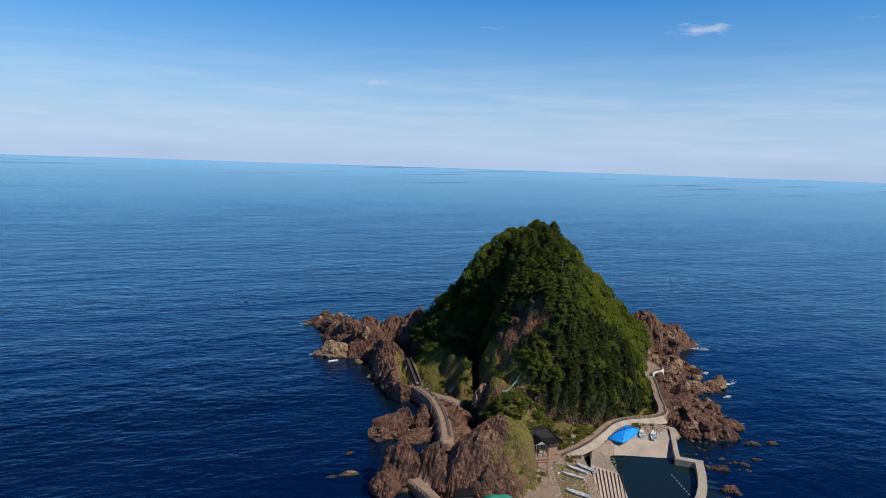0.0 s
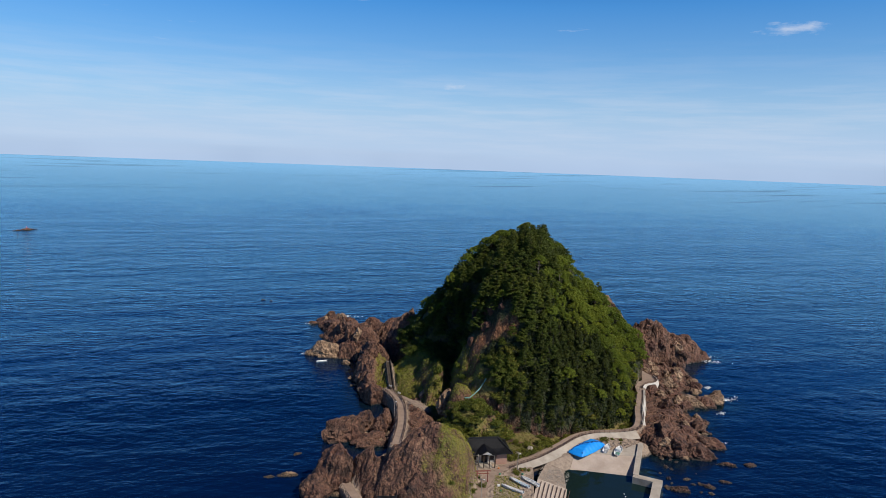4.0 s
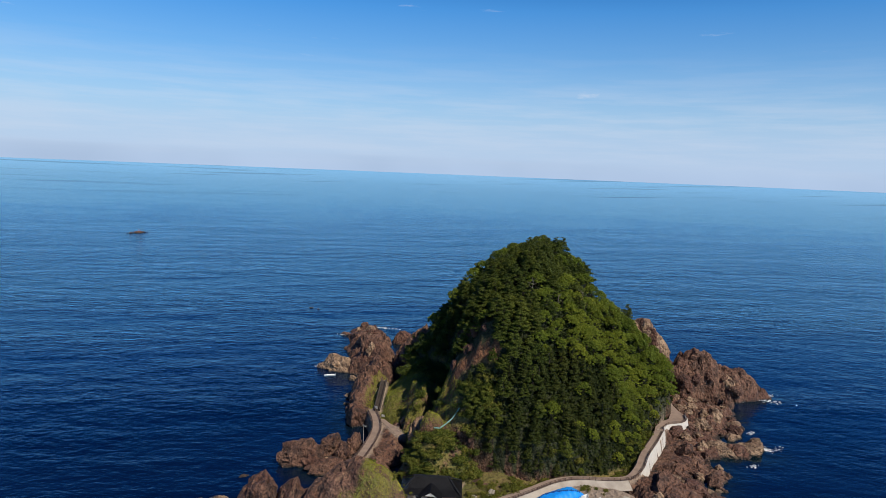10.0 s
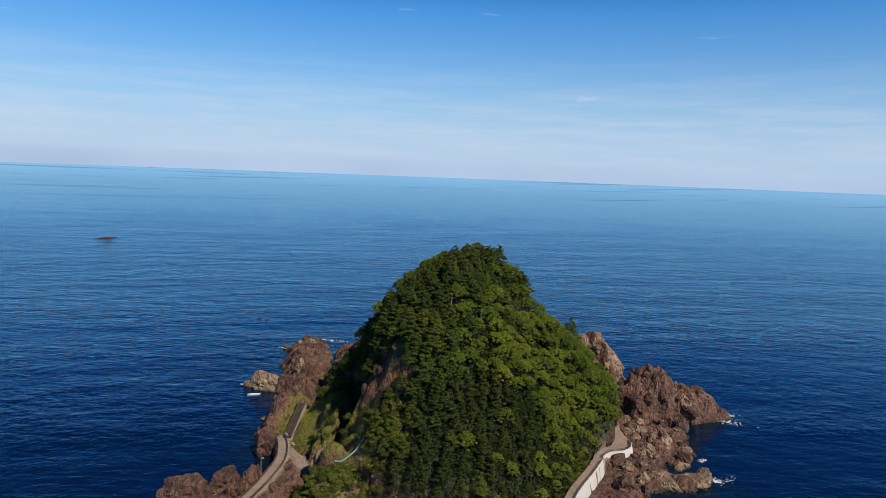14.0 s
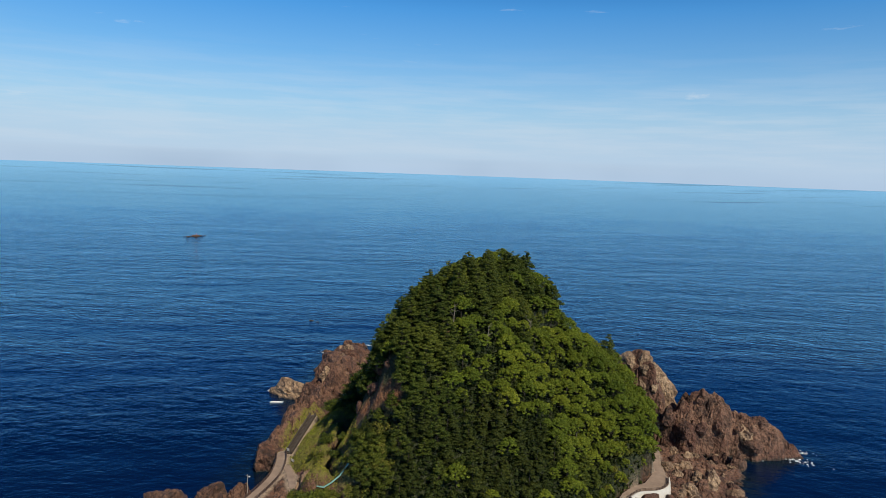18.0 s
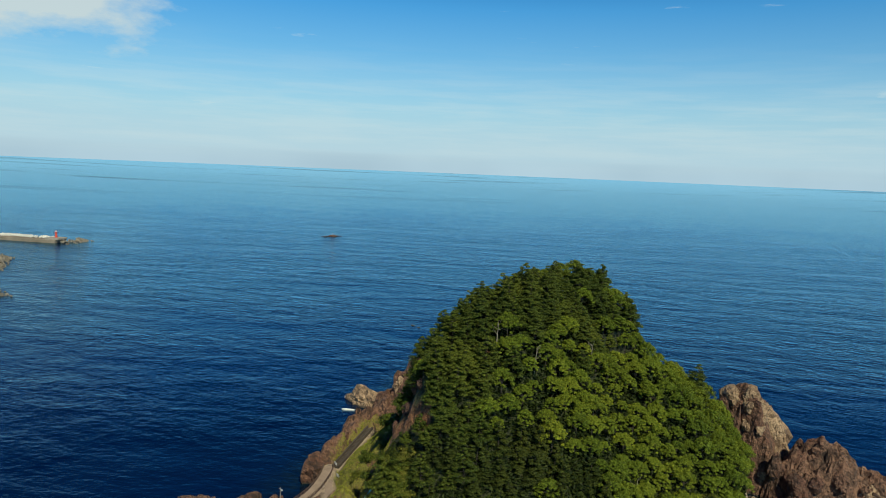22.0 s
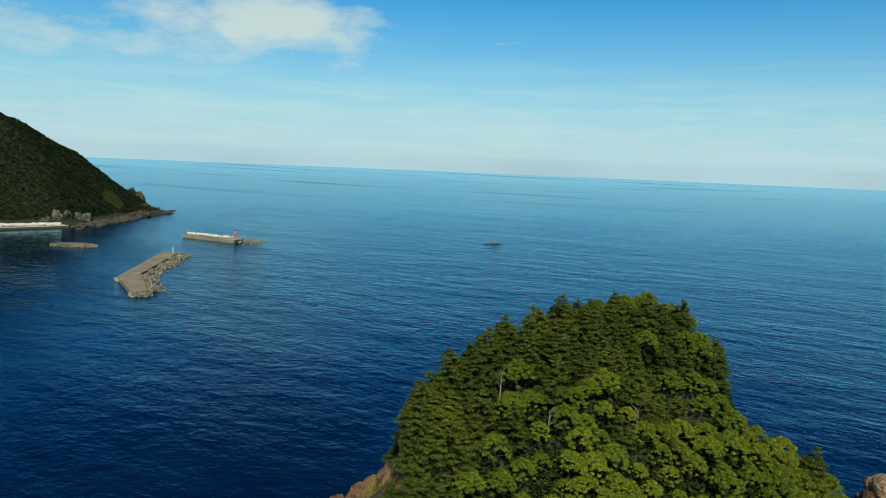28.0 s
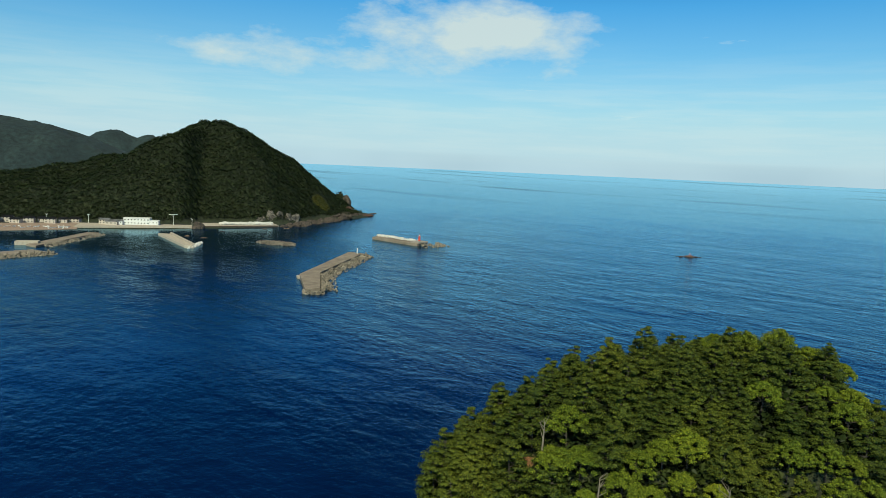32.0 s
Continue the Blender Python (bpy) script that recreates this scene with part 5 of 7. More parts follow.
made = 0
while made < 130:
    x, y = rr_.uniform(94, 137), rr_.uniform(244, 378)
    z = height(x, y)
    if -1.6 < z < 5.5 and sampled(path_near, x, y) > (4.0 if y < 312 else 1.2) and sampled(z_wood, x, y) < 1.0:
        boulder(x, y, z + 0.1, rr_.choice((0.8, 1.1, 1.5, 2.2, 3.2)), "brown boulder lying on the rocky eastern shelf")
        made += 1
made = 0
while made < 24:
    x, y = rr_.uniform(90.5, 107), rr_.uniform(222, 256)
    if height(x, y) < 3.0 and sampled(path_near, x, y) > 1.5 and x > 89.5 + (y - 222) * 0.02:
        boulder(x, y, max(-0.5, height(x, y) + 0.1), rr_.choice((0.6, 0.9, 1.2, 1.7)), "brown boulder standing in the water outside the harbour wall")
        made += 1
made = 0
while made < 80:
    x, y = rr_.uniform(-36, 6), rr_.uniform(190, 325)
    z = height(x, y)
    if -1.3 < z < 3.6 and sampled(path_near, x, y) > 1.5:
        boulder(x, y, z + 0.1, rr_.choice((0.6, 0.9, 1.2, 1.7)), "brown boulder on the western shore")
        made += 1


# ---- paths, walls and railings ----
def offset(line, side):
    """The line moved sideways, to the right of its run for a positive side."""
    out = []
    for i, p in enumerate(line):
        a, b = line[max(i - 1, 0)], line[min(i + 1, len(line) - 1)]
        dx, dy = b[0] - a[0], b[1] - a[1]
        n = math.hypot(dx, dy)
        out.append((p[0] + dy / n * side, p[1] - dx / n * side, p[2]))
    return out


def spaced(line, gap):
    """Places at even distances along a line."""
    out, left = [line[0]], gap
    for a, b in zip(line[:-1], line[1:]):
        a, b = Vector(a), Vector(b)
        run = (b - a).length
        while run > left:
            a = a + (b - a).normalized() * left
            run -= left
            left = gap
            out.append(tuple(a))
        left -= run
    return out


def railing(name, line, gap, tall, label, mat, thick=0.12):
    root = thing(name, Matrix.Translation(line[0]), label, "fence")
    o = Vector(line[0])
    places = [Vector(p) - o for p in spaced(line, gap)]
    bm = bmesh.new()
    box(bm, -thick / 2, -thick / 2, -0.3, thick / 2, thick / 2, tall)
    post_me = bpy.data.meshes.new("post")
    bm.to_mesh(post_me)
    bm.free()
    post_me.materials.append(mat)
    for p in places:
        q = new("post", post_me)
        q.parent = root
        q.location = p
    for a, b in zip(places[:-1], places[1:]):
        for k in (0.94, 0.62, 0.28):
            bm = bmesh.new()
            beam(bm, a + Vector((0, 0, tall * k)), b + Vector((0, 0, tall * k)), thick * 0.8, thick * 0.9)
            part("rail", bm, mat, root)
    return root


PROM_SOUTH = [p for p in PROM_LINE if p[1] < 309.5]
PROM_NORTH = [p for p in PROM_LINE if p[1] > 333.0]
for nm, line, width, thick, mat, label in (
    ("west_path", WEST_PATH, 3.5, 0.5, PATHWAY, "pale concrete path along the western shore"),
    ("side_path", SIDE_PATH, 2.2, 0.3, PATHWAY, "narrow concrete side path to a hollow"),
    ("promenade_path", PROM_SOUTH, 3.2, 0.3, PATHWAY, "concrete promenade path round the island's foot"),
    ("promenade_end", PROM_NORTH, 3.4, 0.3, PATHWAY, "concrete path below the crag"),
    ("lower_path", NEAR_PATH, 2.6, 0.25, PATHWAY, "concrete path between rocks"),
    ("hamlet_road", ROAD_LINE, 3.4, 0.14, PATHWAY, "narrow paved lane to the shrine"),
):
    tagged(new(nm, ribbon_mesh(nm, line, width, thick, mat)), label, "path", kind="structure")

railing("path_railing", offset(WEST_PATH, -1.6), 2.0, 1.15, "dark wooden railing on the seaward side of the path", FENCEWOOD)
railing("path_railing", offset(WEST_PATH, 1.6), 2.0, 1.15, "dark wooden railing on the landward side of the path", FENCEWOOD)
railing("promenade_railing", offset(PROM_SOUTH[3:], 1.45), 2.0, 1.15, "dark wooden railing along the promenade", FENCEWOOD)

DARKWALL = worn("dark stained concrete", (0.045, 0.034, 0.026), (0.085, 0.065, 0.05), 0.9, 1.0)
# stair up the western cliff, between low dark walls
stair = thing("cliff_stair", Matrix.Translation(STAIR_LINE[0]), "steep concrete stair with dark side walls beside the grass slope", "stair")
s0, s1 = Vector(STAIR_LINE[0]), Vector(STAIR_LINE[2])
run = s1 - s0
steps = 30
flat_run = Vector((run.x, run.y, 0)).normalized()
side_run = Vector((flat_run.y, -flat_run.x, 0))
tread = Vector((run.x, run.y, 0)).length / steps
bm = bmesh.new()
box(bm, 0, -0.8, -0.6, tread + 0.02, 0.8, 0.0)
step_me = bpy.data.meshes.new("step")
bm.to_mesh(step_me)
bm.free()
step_me.materials.append(DARKWALL)
for i in range(steps):
    st = new("step", step_me)
    st.parent = stair
    st.matrix_local = Matrix.Translation(run * (i / steps) + Vector((0, 0, run.z / steps))) @ flat_run.to_track_quat("X", "Z").to_matrix().to_4x4()
for sgn in (-1, 1):
    bm = bmesh.new()
    beam(bm, side_run * sgn * 1.0 + Vector((0, 0, 0.25)), run + side_run * sgn * 1.0 + Vector((0, 0, 0.25)), 0.4, 1.3)
    part("side_wall", bm, DARKWALL, stair, "dark stained side wall")


def strip_wall(name, top, foot, thick, mat, label):
    """A wall between a top line and a foot line, with thickness behind it."""
    verts, faces = [], []
    for i, (a, b) in enumerate(zip(top, foot)):
        p, q = top[max(i - 1, 0)], top[min(i + 1, len(top) - 1)]
        n = Vector((q[1] - p[1], -(q[0] - p[0]), 0)).normalized() * thick
        a, b = Vector(a), Vector(b)
        verts += [a, b, b - n, a - n]
        if i:
            k, m = 4 * i - 4, 4 * i
            faces += [(k + c, k + (c + 1) % 4, m + (c + 1) % 4, m + c) for c in range(4)]
    n = len(verts)
    faces += [(3, 2, 1, 0), (n - 4, n - 3, n - 2, n - 1)]
    return tagged(new(name, link_mesh(name, verts, faces, mat)), label, "wall", kind="structure")


apron = [p for p in PROM_LINE if 224 < p[1] and p[0] < 89 and p[1] < 264]
strip_wall("apron_wall", [(x, y, z + 0.12) for x, y, z in offset(apron, 1.75)], [(x, y, 2.35 if x > 60 else 2.75) for x, y, z in offset(apron, 4.6)], 0.6, CONCRETE, "pale sloping concrete apron below the promenade")
east = [p for p in PROM_LINE if 267 < p[1] < 310 and p[0] > 88]
strip_wall("sea_wall", [(x, y, z + 0.25) for x, y, z in offset(east, 1.75)], [(x, y, 0.4) for x, y, z in offset(east, 2.7)], 0.7, WALLWHITE, "pale concrete sea wall under the promenade")
curve = smooth_line([(100.2, 311.5, 4.9), (102.2, 316.5, 4.8), (106.8, 320.0, 4.8), (109.2, 325.0, 4.8), (108.6, 332.0, 4.7)], 0.8)
strip_wall("curved_wall", [(x, y, z + 0.5) for x, y, z in curve], [(x, y, 0.6) for x, y, z in offset(curve, 0.9)], 0.6, WALLWHITE, "pale curved concrete wall of a lookout terrace")
bm = bmesh.new()
rim = [(x, y) for x, y, z in offset(curve, -0.35)] + [(106.6, 335.0), (103.2, 335.0), (102.6, 330.0), (102.0, 325.0), (99.2, 320.5), (97.0, 314.0), (96.6, 308.6), (99.8, 308.2)]
terrace_top = bm.faces.new([bm.verts.new((x, y, TERRACE_Z)) for x, y in rim])
lower = bmesh.ops.extrude_face_region(bm, geom=[terrace_top])
bmesh.ops.translate(bm, vec=(0, 0, -1.2), verts=[v for v in lower["geom"] if isinstance(v, bmesh.types.BMVert)])
bmesh.ops.recalc_face_normals(bm, faces=bm.faces)
bmesh.ops.triangulate(bm, faces=[f for f in bm.faces if len(f.verts) > 4])
tagged(part("lookout_terrace", bm, PATHWAY), "pale concrete lookout terrace", "terrace", kind="structure")
railing("terrace_railing", [(x, y, z + 0.3) for x, y, z in offset(curve, -0.35)], 1.8, 1.1, "dark wooden railing on the curved wall", FENCEWOOD)


# ---- the little harbour ----
def slab(name, corners, thick, mat, label, category):
    """A slab with its four top corners given."""
    v = [Vector(c) for c in corners]
    verts = v + [c - Vector((0, 0, thick)) for c in v]
    faces = [(0, 1, 2, 3), (7, 6, 5, 4)] + [(i, i + 4, (i + 1) % 4 + 4, (i + 1) % 4) for i in range(4)]
    me = link_mesh(name, verts, faces, mat)
    bm = bmesh.new()
    bm.from_mesh(me)
    bmesh.ops.recalc_face_normals(bm, faces=bm.faces)
    bmesh.ops.bevel(bm, geom=list(bm.edges), offset=0.06, segments=1, affect="EDGES")
    bm.to_mesh(me)
    bm.free()
    return tagged(new(name, me), label, category, kind="structure")


RAMPTAN = worn("tan ramp concrete", (0.40, 0.32, 0.255), (0.54, 0.445, 0.365), 0.88, 0.5)
slab("boat_ramp", [(62.0, 229.3, -0.7), (83.2, 227.6, -0.7), (86.0, 241.5, 2.75), (65.0, 240.2, 2.75)], 1.2, RAMPTAN, "pale concrete boat ramp running into the water", "ramp")
slab("ramp_head", [(64.8, 239.8, 2.8), (86.2, 241.1, 2.8), (88.4, 250.5, 2.95), (66.5, 247.5, 2.95)], 1.2, CONCRETE, "concrete hardstanding above the ramp", "pavement")
SAND = worn("damp sandy concrete", (0.20, 0.15, 0.11), (0.38, 0.30, 0.23), 0.95, 1.6, 0.0, 0.08)
slab("ramp_side", [(51.5, 218.2, 2.35), (62.0, 217.2, -0.4), (62.4, 230.5, -0.5), (54.5, 229.5, 2.5)], 1.0, SAND, "sandy sloping corner of the harbour", "pavement")
slab("ramp_shoulder", [(54.5, 229.7, 2.5), (62.4, 230.7, -0.45), (65.1, 240.0, 2.74), (58.5, 237.6, 2.75)], 1.0, SAND, "sandy stained shoulder beside the boat ramp", "pavement")
slab("skid_slip", [(47.0, 180.0, 2.5), (60.5, 183.0, -0.5), (62.3, 217.0, -0.4), (51.5, 218.0, 2.4)], 0.8, RAMPTAN, "concrete boat slip", "ramp")
skids = thing("slip_skids", Matrix.Translation((56, 205, 1.2)), "dark timber skids laid across the boat slip", "boat skids")
for k in range(8):
    u = k / 7
    bm = bmesh.new()
    beam(bm, (-7.6 + 7.6 * u, -19.0, 1.15 - 2.0 * u), (-3.4 + 9.0 * u, 11.0, 1.15 - 2.35 * u), 0.17, 0.3)
    part("skid", bm, FENCEWOOD, skids)


def pebbles():
    """Loose stones strewn over the sandy corner of the harbour and the head of the slip."""
    r = np.random.default_rng(33)
    vs, fs, at = [], [], 0
    for _ in range(900):
        u, w = r.random(), r.random()
        x, y = 51.5 + 10.5 * u + 2.0 * w, 218.0 - 0.8 * u + 11.5 * w
        z = 2.40 - 2.85 * u + 0.05 * w
        q = 0.05 + 0.20 * r.random() ** 3
        k = 6
        ph = r.random() * 6.28
        ring = [(x + q * (0.8 + 0.4 * r.random()) * math.cos(ph + c * 6.283 / k), y + q * (0.7 + 0.4 * r.random()) * math.sin(ph + c * 6.283 / k), z - 0.06) for c in range(k)]
        vs += ring + [(x, y, z + q * 0.7)]
        fs += [(at + c, at + (c + 1) % k, at + k) for c in range(k)]
        at += k + 1
    return link_mesh("pebbles", vs, fs, CONCRETE_OLD)


tagged(new("pebbles", pebbles()), "grey pebbles strewn over the sandy harbour corner", "pebbles", kind="stuff")


def quay(name, line, width, deep, mat, label):
    tagged(new(name, ribbon_mesh(name, line, width, deep, mat)), label, "quay wall", kind="structure")


quay("harbour_wall", [(88.8, 250.5, 3.7), (86.6, 241.0, 3.4), (84.6, 232.5, 2.7), (83.4, 226.8, 2.3)], 1.7, 5.0, CONCRETE, "pale concrete harbour wall beside the ramp")
quay("harbour_arm", [(82.6, 226.6, 2.15), (86.5, 225.0, 2.15), (91.0, 223.2, 2.15)], 2.8, 5.0, CONCRETE, "concrete elbow of the harbour arm")
quay("harbour_pier", [(89.6, 223.4, 2.2), (86.8, 213.0, 2.2), (84.2, 205.5, 2.2), (81.2, 199.0, 2.2), (75.5, 189.5, 2.2), (68.0, 180.0, 2.2)], 2.7, 5.0, CONCRETE, "long pale concrete pier of the little harbour")

TARP = worn("bright blue tarpaulin", (0.008, 0.26, 0.85), (0.015, 0.34, 0.95), 0.5, 2.0, 0.0, 0.05)


def tarp_cover():
    """A blue sheet drawn over stored gear, ribbed and weighted with small bags."""
    root = thing("tarpaulin_cover", pose(69.4, 243.6, 2.95, 0, 0, 52), "bright blue tarpaulin spread over stored gear, weighted with bags", "tarpaulin")
    bm = bmesh.new()
    bmesh.ops.create_grid(bm, x_segments=36, y_segments=18, size=1.0)
    for v in bm.verts:
        u, w = v.co.x, v.co.y
        edge = max(abs(u) ** 3, abs(w) ** 2.6)
        v.co.x = u * 8.3 * (1 - 0.06 * w * w)
        v.co.y = w * (3.4 - 0.9 * max(0, u) ** 2 - 0.5 * max(0, -u) ** 3)
        v.co.z = 2.1 * (1 - edge) + 0.16 * math.sin(u * 26) * (1 - edge) + 0.10 * noise.noise((u * 5, w * 5, 0)) + 0.06
    bmesh.ops.solidify(bm, geom=list(bm.faces), thickness=0.05)
    part("sheet", bm, TARP, root, smooth=True)
    for k in range(26):
        u, w = -0.85 + 1.7 * ((k * 0.381) % 1.0), -0.8 + 1.6 * ((k * 0.618) % 1.0)
        bm = bmesh.new()
        bmesh.ops.create_icosphere(bm, subdivisions=1, radius=0.3)
        bmesh.ops.translate(bm, vec=(u * 7.8, w * 2.7, 2.1 * (1 - max(abs(u) ** 3, abs(w) ** 2.6)) + 0.15), verts=bm.verts)
        part("weight_bag", bm, SHADEBLUE, root)


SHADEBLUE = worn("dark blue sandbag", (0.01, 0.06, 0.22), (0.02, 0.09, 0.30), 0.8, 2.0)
tarp_cover()


def hull_mesh(name, length, beam_w, deep, mat, sheer=0.25):
    """An open planked hull: pointed bow, flat transom, thick sides and a floor."""
    n, verts, faces = 12, [], []
    for i in range(n + 1):
        u = i / n
        x = (u - 0.5) * length
        w = beam_w / 2 * (1 - max(0, (u - 0.45) / 0.55) ** 2.4) * (0.82 + 0.18 * min(1, u * 3))
        zt = deep + sheer * max(0, u - 0.3) ** 2 * 2
        zk = 0.25 * max(0, (u - 0.7) / 0.3) ** 2 * deep
        verts += [(x, -w, zt), (x, -w * 0.62, zk), (x, w * 0.62, zk), (x, w, zt), (x, max(w - 0.09, 0.005), zt), (x, max(w * 0.6 - 0.09, 0.004), zk + 0.14), (x, -max(w * 0.6 - 0.09, 0.004), zk + 0.14), (x, -max(w - 0.09, 0.005), zt)]
        if i:
            a, b = 8 * i - 8, 8 * i
            faces += [(a + k, b + k, b + (k + 1) % 8, a + (k + 1) % 8) for k in range(8)]
    faces += [tuple(range(8))[::-1], tuple(8 * n + k for k in range(8))]
    return link_mesh(name, verts, faces, mat, False)


BOATGREY = worn("grey boat deck", (0.30, 0.32, 0.33), (0.45, 0.47, 0.48), 0.7, 2.0)
BOATBLUE = worn("pale blue boat paint", (0.12, 0.34, 0.52), (0.20, 0.45, 0.62), 0.5, 2.0)
BOATGREEN = worn("green boat deck", (0.10, 0.28, 0.22), (0.16, 0.36, 0.28), 0.6, 2.0)


def skiff(m, length, width, label, inside, cabin=False, engine=True):
    root = thing("skiff", m, label, "boat", "small boats of the harbour")
    h = new("hull", hull_mesh("hull", length, width, 0.62, WHITE))
    h.parent = root
    bm = bmesh.new()
    box(bm, -length * 0.44, -width * 0.26, 0.16, length * 0.22, width * 0.26, 0.24)
    part("deck", bm, inside, root, "worn coloured deck boards")
    for k in (-0.22, 0.02, 0.2):
        bm = bmesh.new()
        box(bm, length * k - 0.13, -width * 0.38, 0.44, length * k + 0.13, width * 0.38, 0.5)
        part("thwart", bm, WHITE, root)
    if engine:
        bm = bmesh.new()
        box(bm, -length * 0.5 - 0.3, -0.17, 0.35, -length * 0.5 + 0.05, 0.17, 1.0)
        bmesh.ops.bevel(bm, geom=list(bm.edges), offset=0.06, segments=2, affect="EDGES")
        part("outboard_engine", bm, BOATGREY, root)
    if cabin:
        bm = bmesh.new()
        box(bm, -length * 0.15, -width * 0.26, 0.24, length * 0.08, width * 0.26, 1.25)
        bmesh.ops.bevel(bm, geom=list(bm.edges), offset=0.08, segments=2, affect="EDGES")
        part("console", bm, WHITE, root)
    return root


def lying(ax, ay, bx, by, z, roll=0):
    return pose((ax + bx) / 2, (ay + by) / 2, z, roll, 0, math.degrees(math.atan2(ay - by, ax - bx)))


skiff(lying(42.6, 214.3, 48.6, 209.2, 3.05, 6), 8.0, 1.75, "white skiff with pale blue inside lying on the shore", BOATBLUE)
skiff(lying(46.3, 215.8, 51.6, 210.9, 3.0, -5), 7.4, 1.6, "white skiff lying on the shore", BOATGREY)
skiff(lying(40.1, 209.1, 46.8, 205.0, 3.05, 8), 7.8, 1.6, "white skiff among beach grass", BOATGREY)
skiff(lying(39.5, 197.5, 46.0, 193.2, 3.05, -4), 7.8, 1.7, "white skiff beside a heap of gear", BOATGREY)
skiff(lying(77.4, 248.4, 75.0, 240.6, 2.95), 7.2, 2.3, "white motor boat with a grey deck parked above the ramp", BOATGREY, True)
skiff(lying(81.4, 247.4, 78.8, 239.0, 2.95), 7.6, 2.5, "white motor boat with a green deck parked above the ramp", BOATGREEN, True)
skiff(lying(-55.6, 333.0, -51.2, 336.0, -0.15), 5.4, 1.7, "small white skiff moored beside the islet rock", BOATGREY)

for k in range(9):
    f = new("float", None)
    bm = bmesh.new()
    bmesh.ops.create_uvsphere(bm, u_segments=10, v_segments=7, radius=0.2)
    me = bpy.data.meshes.new("float")
    bm.to_mesh(me)
    bm.free()
    me.materials.append(WHITE)
    f.data = None
    bpy.data.objects.remove(f)
    f = new("mooring_float", me)
    f.location = (78.4 + 0.14 * k, 217.0 - 1.9 * k, 0.05)
    tagged(f, "small white mooring float on the harbour water", "float", "floats in the harbour")


# ---- the shrine and the hamlet ----
TILE = worn("black glazed roof tiles", (0.010, 0.010, 0.011), (0.026, 0.026, 0.028), 0.45, 2.0, 0.0, 0.04)
PLASTER = worn("pale plaster", (0.50, 0.44, 0.37), (0.60, 0.53, 0.46), 0.85, 2.0)
BRICKWALL = worn("pink-brown brick tiles", (0.36, 0.21, 0.155), (0.47, 0.29, 0.22), 0.85, 3.0)
DARKTIMBER = worn("dark old timber", (0.045, 0.03, 0.022), (0.08, 0.055, 0.04), 0.8, 3.0)
TORIIRED = worn("faded vermilion paint", (0.20, 0.07, 0.05), (0.30, 0.10, 0.07), 0.7, 3.0)
GLASS_DARK = worn("dark window glass", (0.012, 0.014, 0.016), (0.02, 0.022, 0.026), 0.1, 1.0)
GREENTARP = worn("green tarpaulin", (0.02, 0.22, 0.14), (0.04, 0.30, 0.20), 0.6, 1.0, 0.0, 0.05)


def hip_roof(bm, w, d, z0, z1, ridge, lift=0.25):
    """A hipped roof with sagging, upturned eaves: half-width w, half-depth d, half-ridge ridge."""
    eaves = [(-w, -d, z0 + lift), (0, -d, z0), (w, -d, z0 + lift), (w, 0, z0), (w, d, z0 + lift), (0, d, z0), (-w, d, z0 + lift), (-w, 0, z0)]
    mid = [(-w * 0.62 - ridge * 0.2, -d * 0.55, z0 + (z1 - z0) * 0.38), (0, -d * 0.55, z0 + (z1 - z0) * 0.36), (w * 0.62 + ridge * 0.2, -d * 0.55, z0 + (z1 - z0) * 0.38), (w * 0.62 + ridge * 0.2, 0, z0 + (z1 - z0) * 0.42), (w * 0.62 + ridge * 0.2, d * 0.55, z0 + (z1 - z0) * 0.38), (0, d * 0.55, z0 + (z1 - z0) * 0.36), (-w * 0.62 - ridge * 0.2, d * 0.55, z0 + (z1 - z0) * 0.38), (-w * 0.62 - ridge * 0.2, 0, z0 + (z1 - z0) * 0.42)]
    e = [bm.verts.new(p) for p in eaves]
    m = [bm.verts.new(p) for p in mid]
    a, b = bm.verts.new((-ridge, 0, z1)), bm.verts.new((ridge, 0, z1))
    c = bm.verts.new((0, 0, z1 - 0.05))
    for i in range(8):
        bm.faces.new((e[i], e[(i + 1) % 8], m[(i + 1) % 8], m[i]))
    bm.faces.new((m[0], m[1], c, a)), bm.faces.new((m[1], m[2], b, c)), bm.faces.new((m[2], m[3], b)), bm.faces.new((m[3], m[4], b))
    bm.faces.new((m[4], m[5], c, b)), bm.faces.new((m[5], m[6], a, c)), bm.faces.new((m[6], m[7], a)), bm.faces.new((m[7], m[0], a))
    bmesh.ops.solidify(bm, geom=list(bm.faces), thickness=0.28)


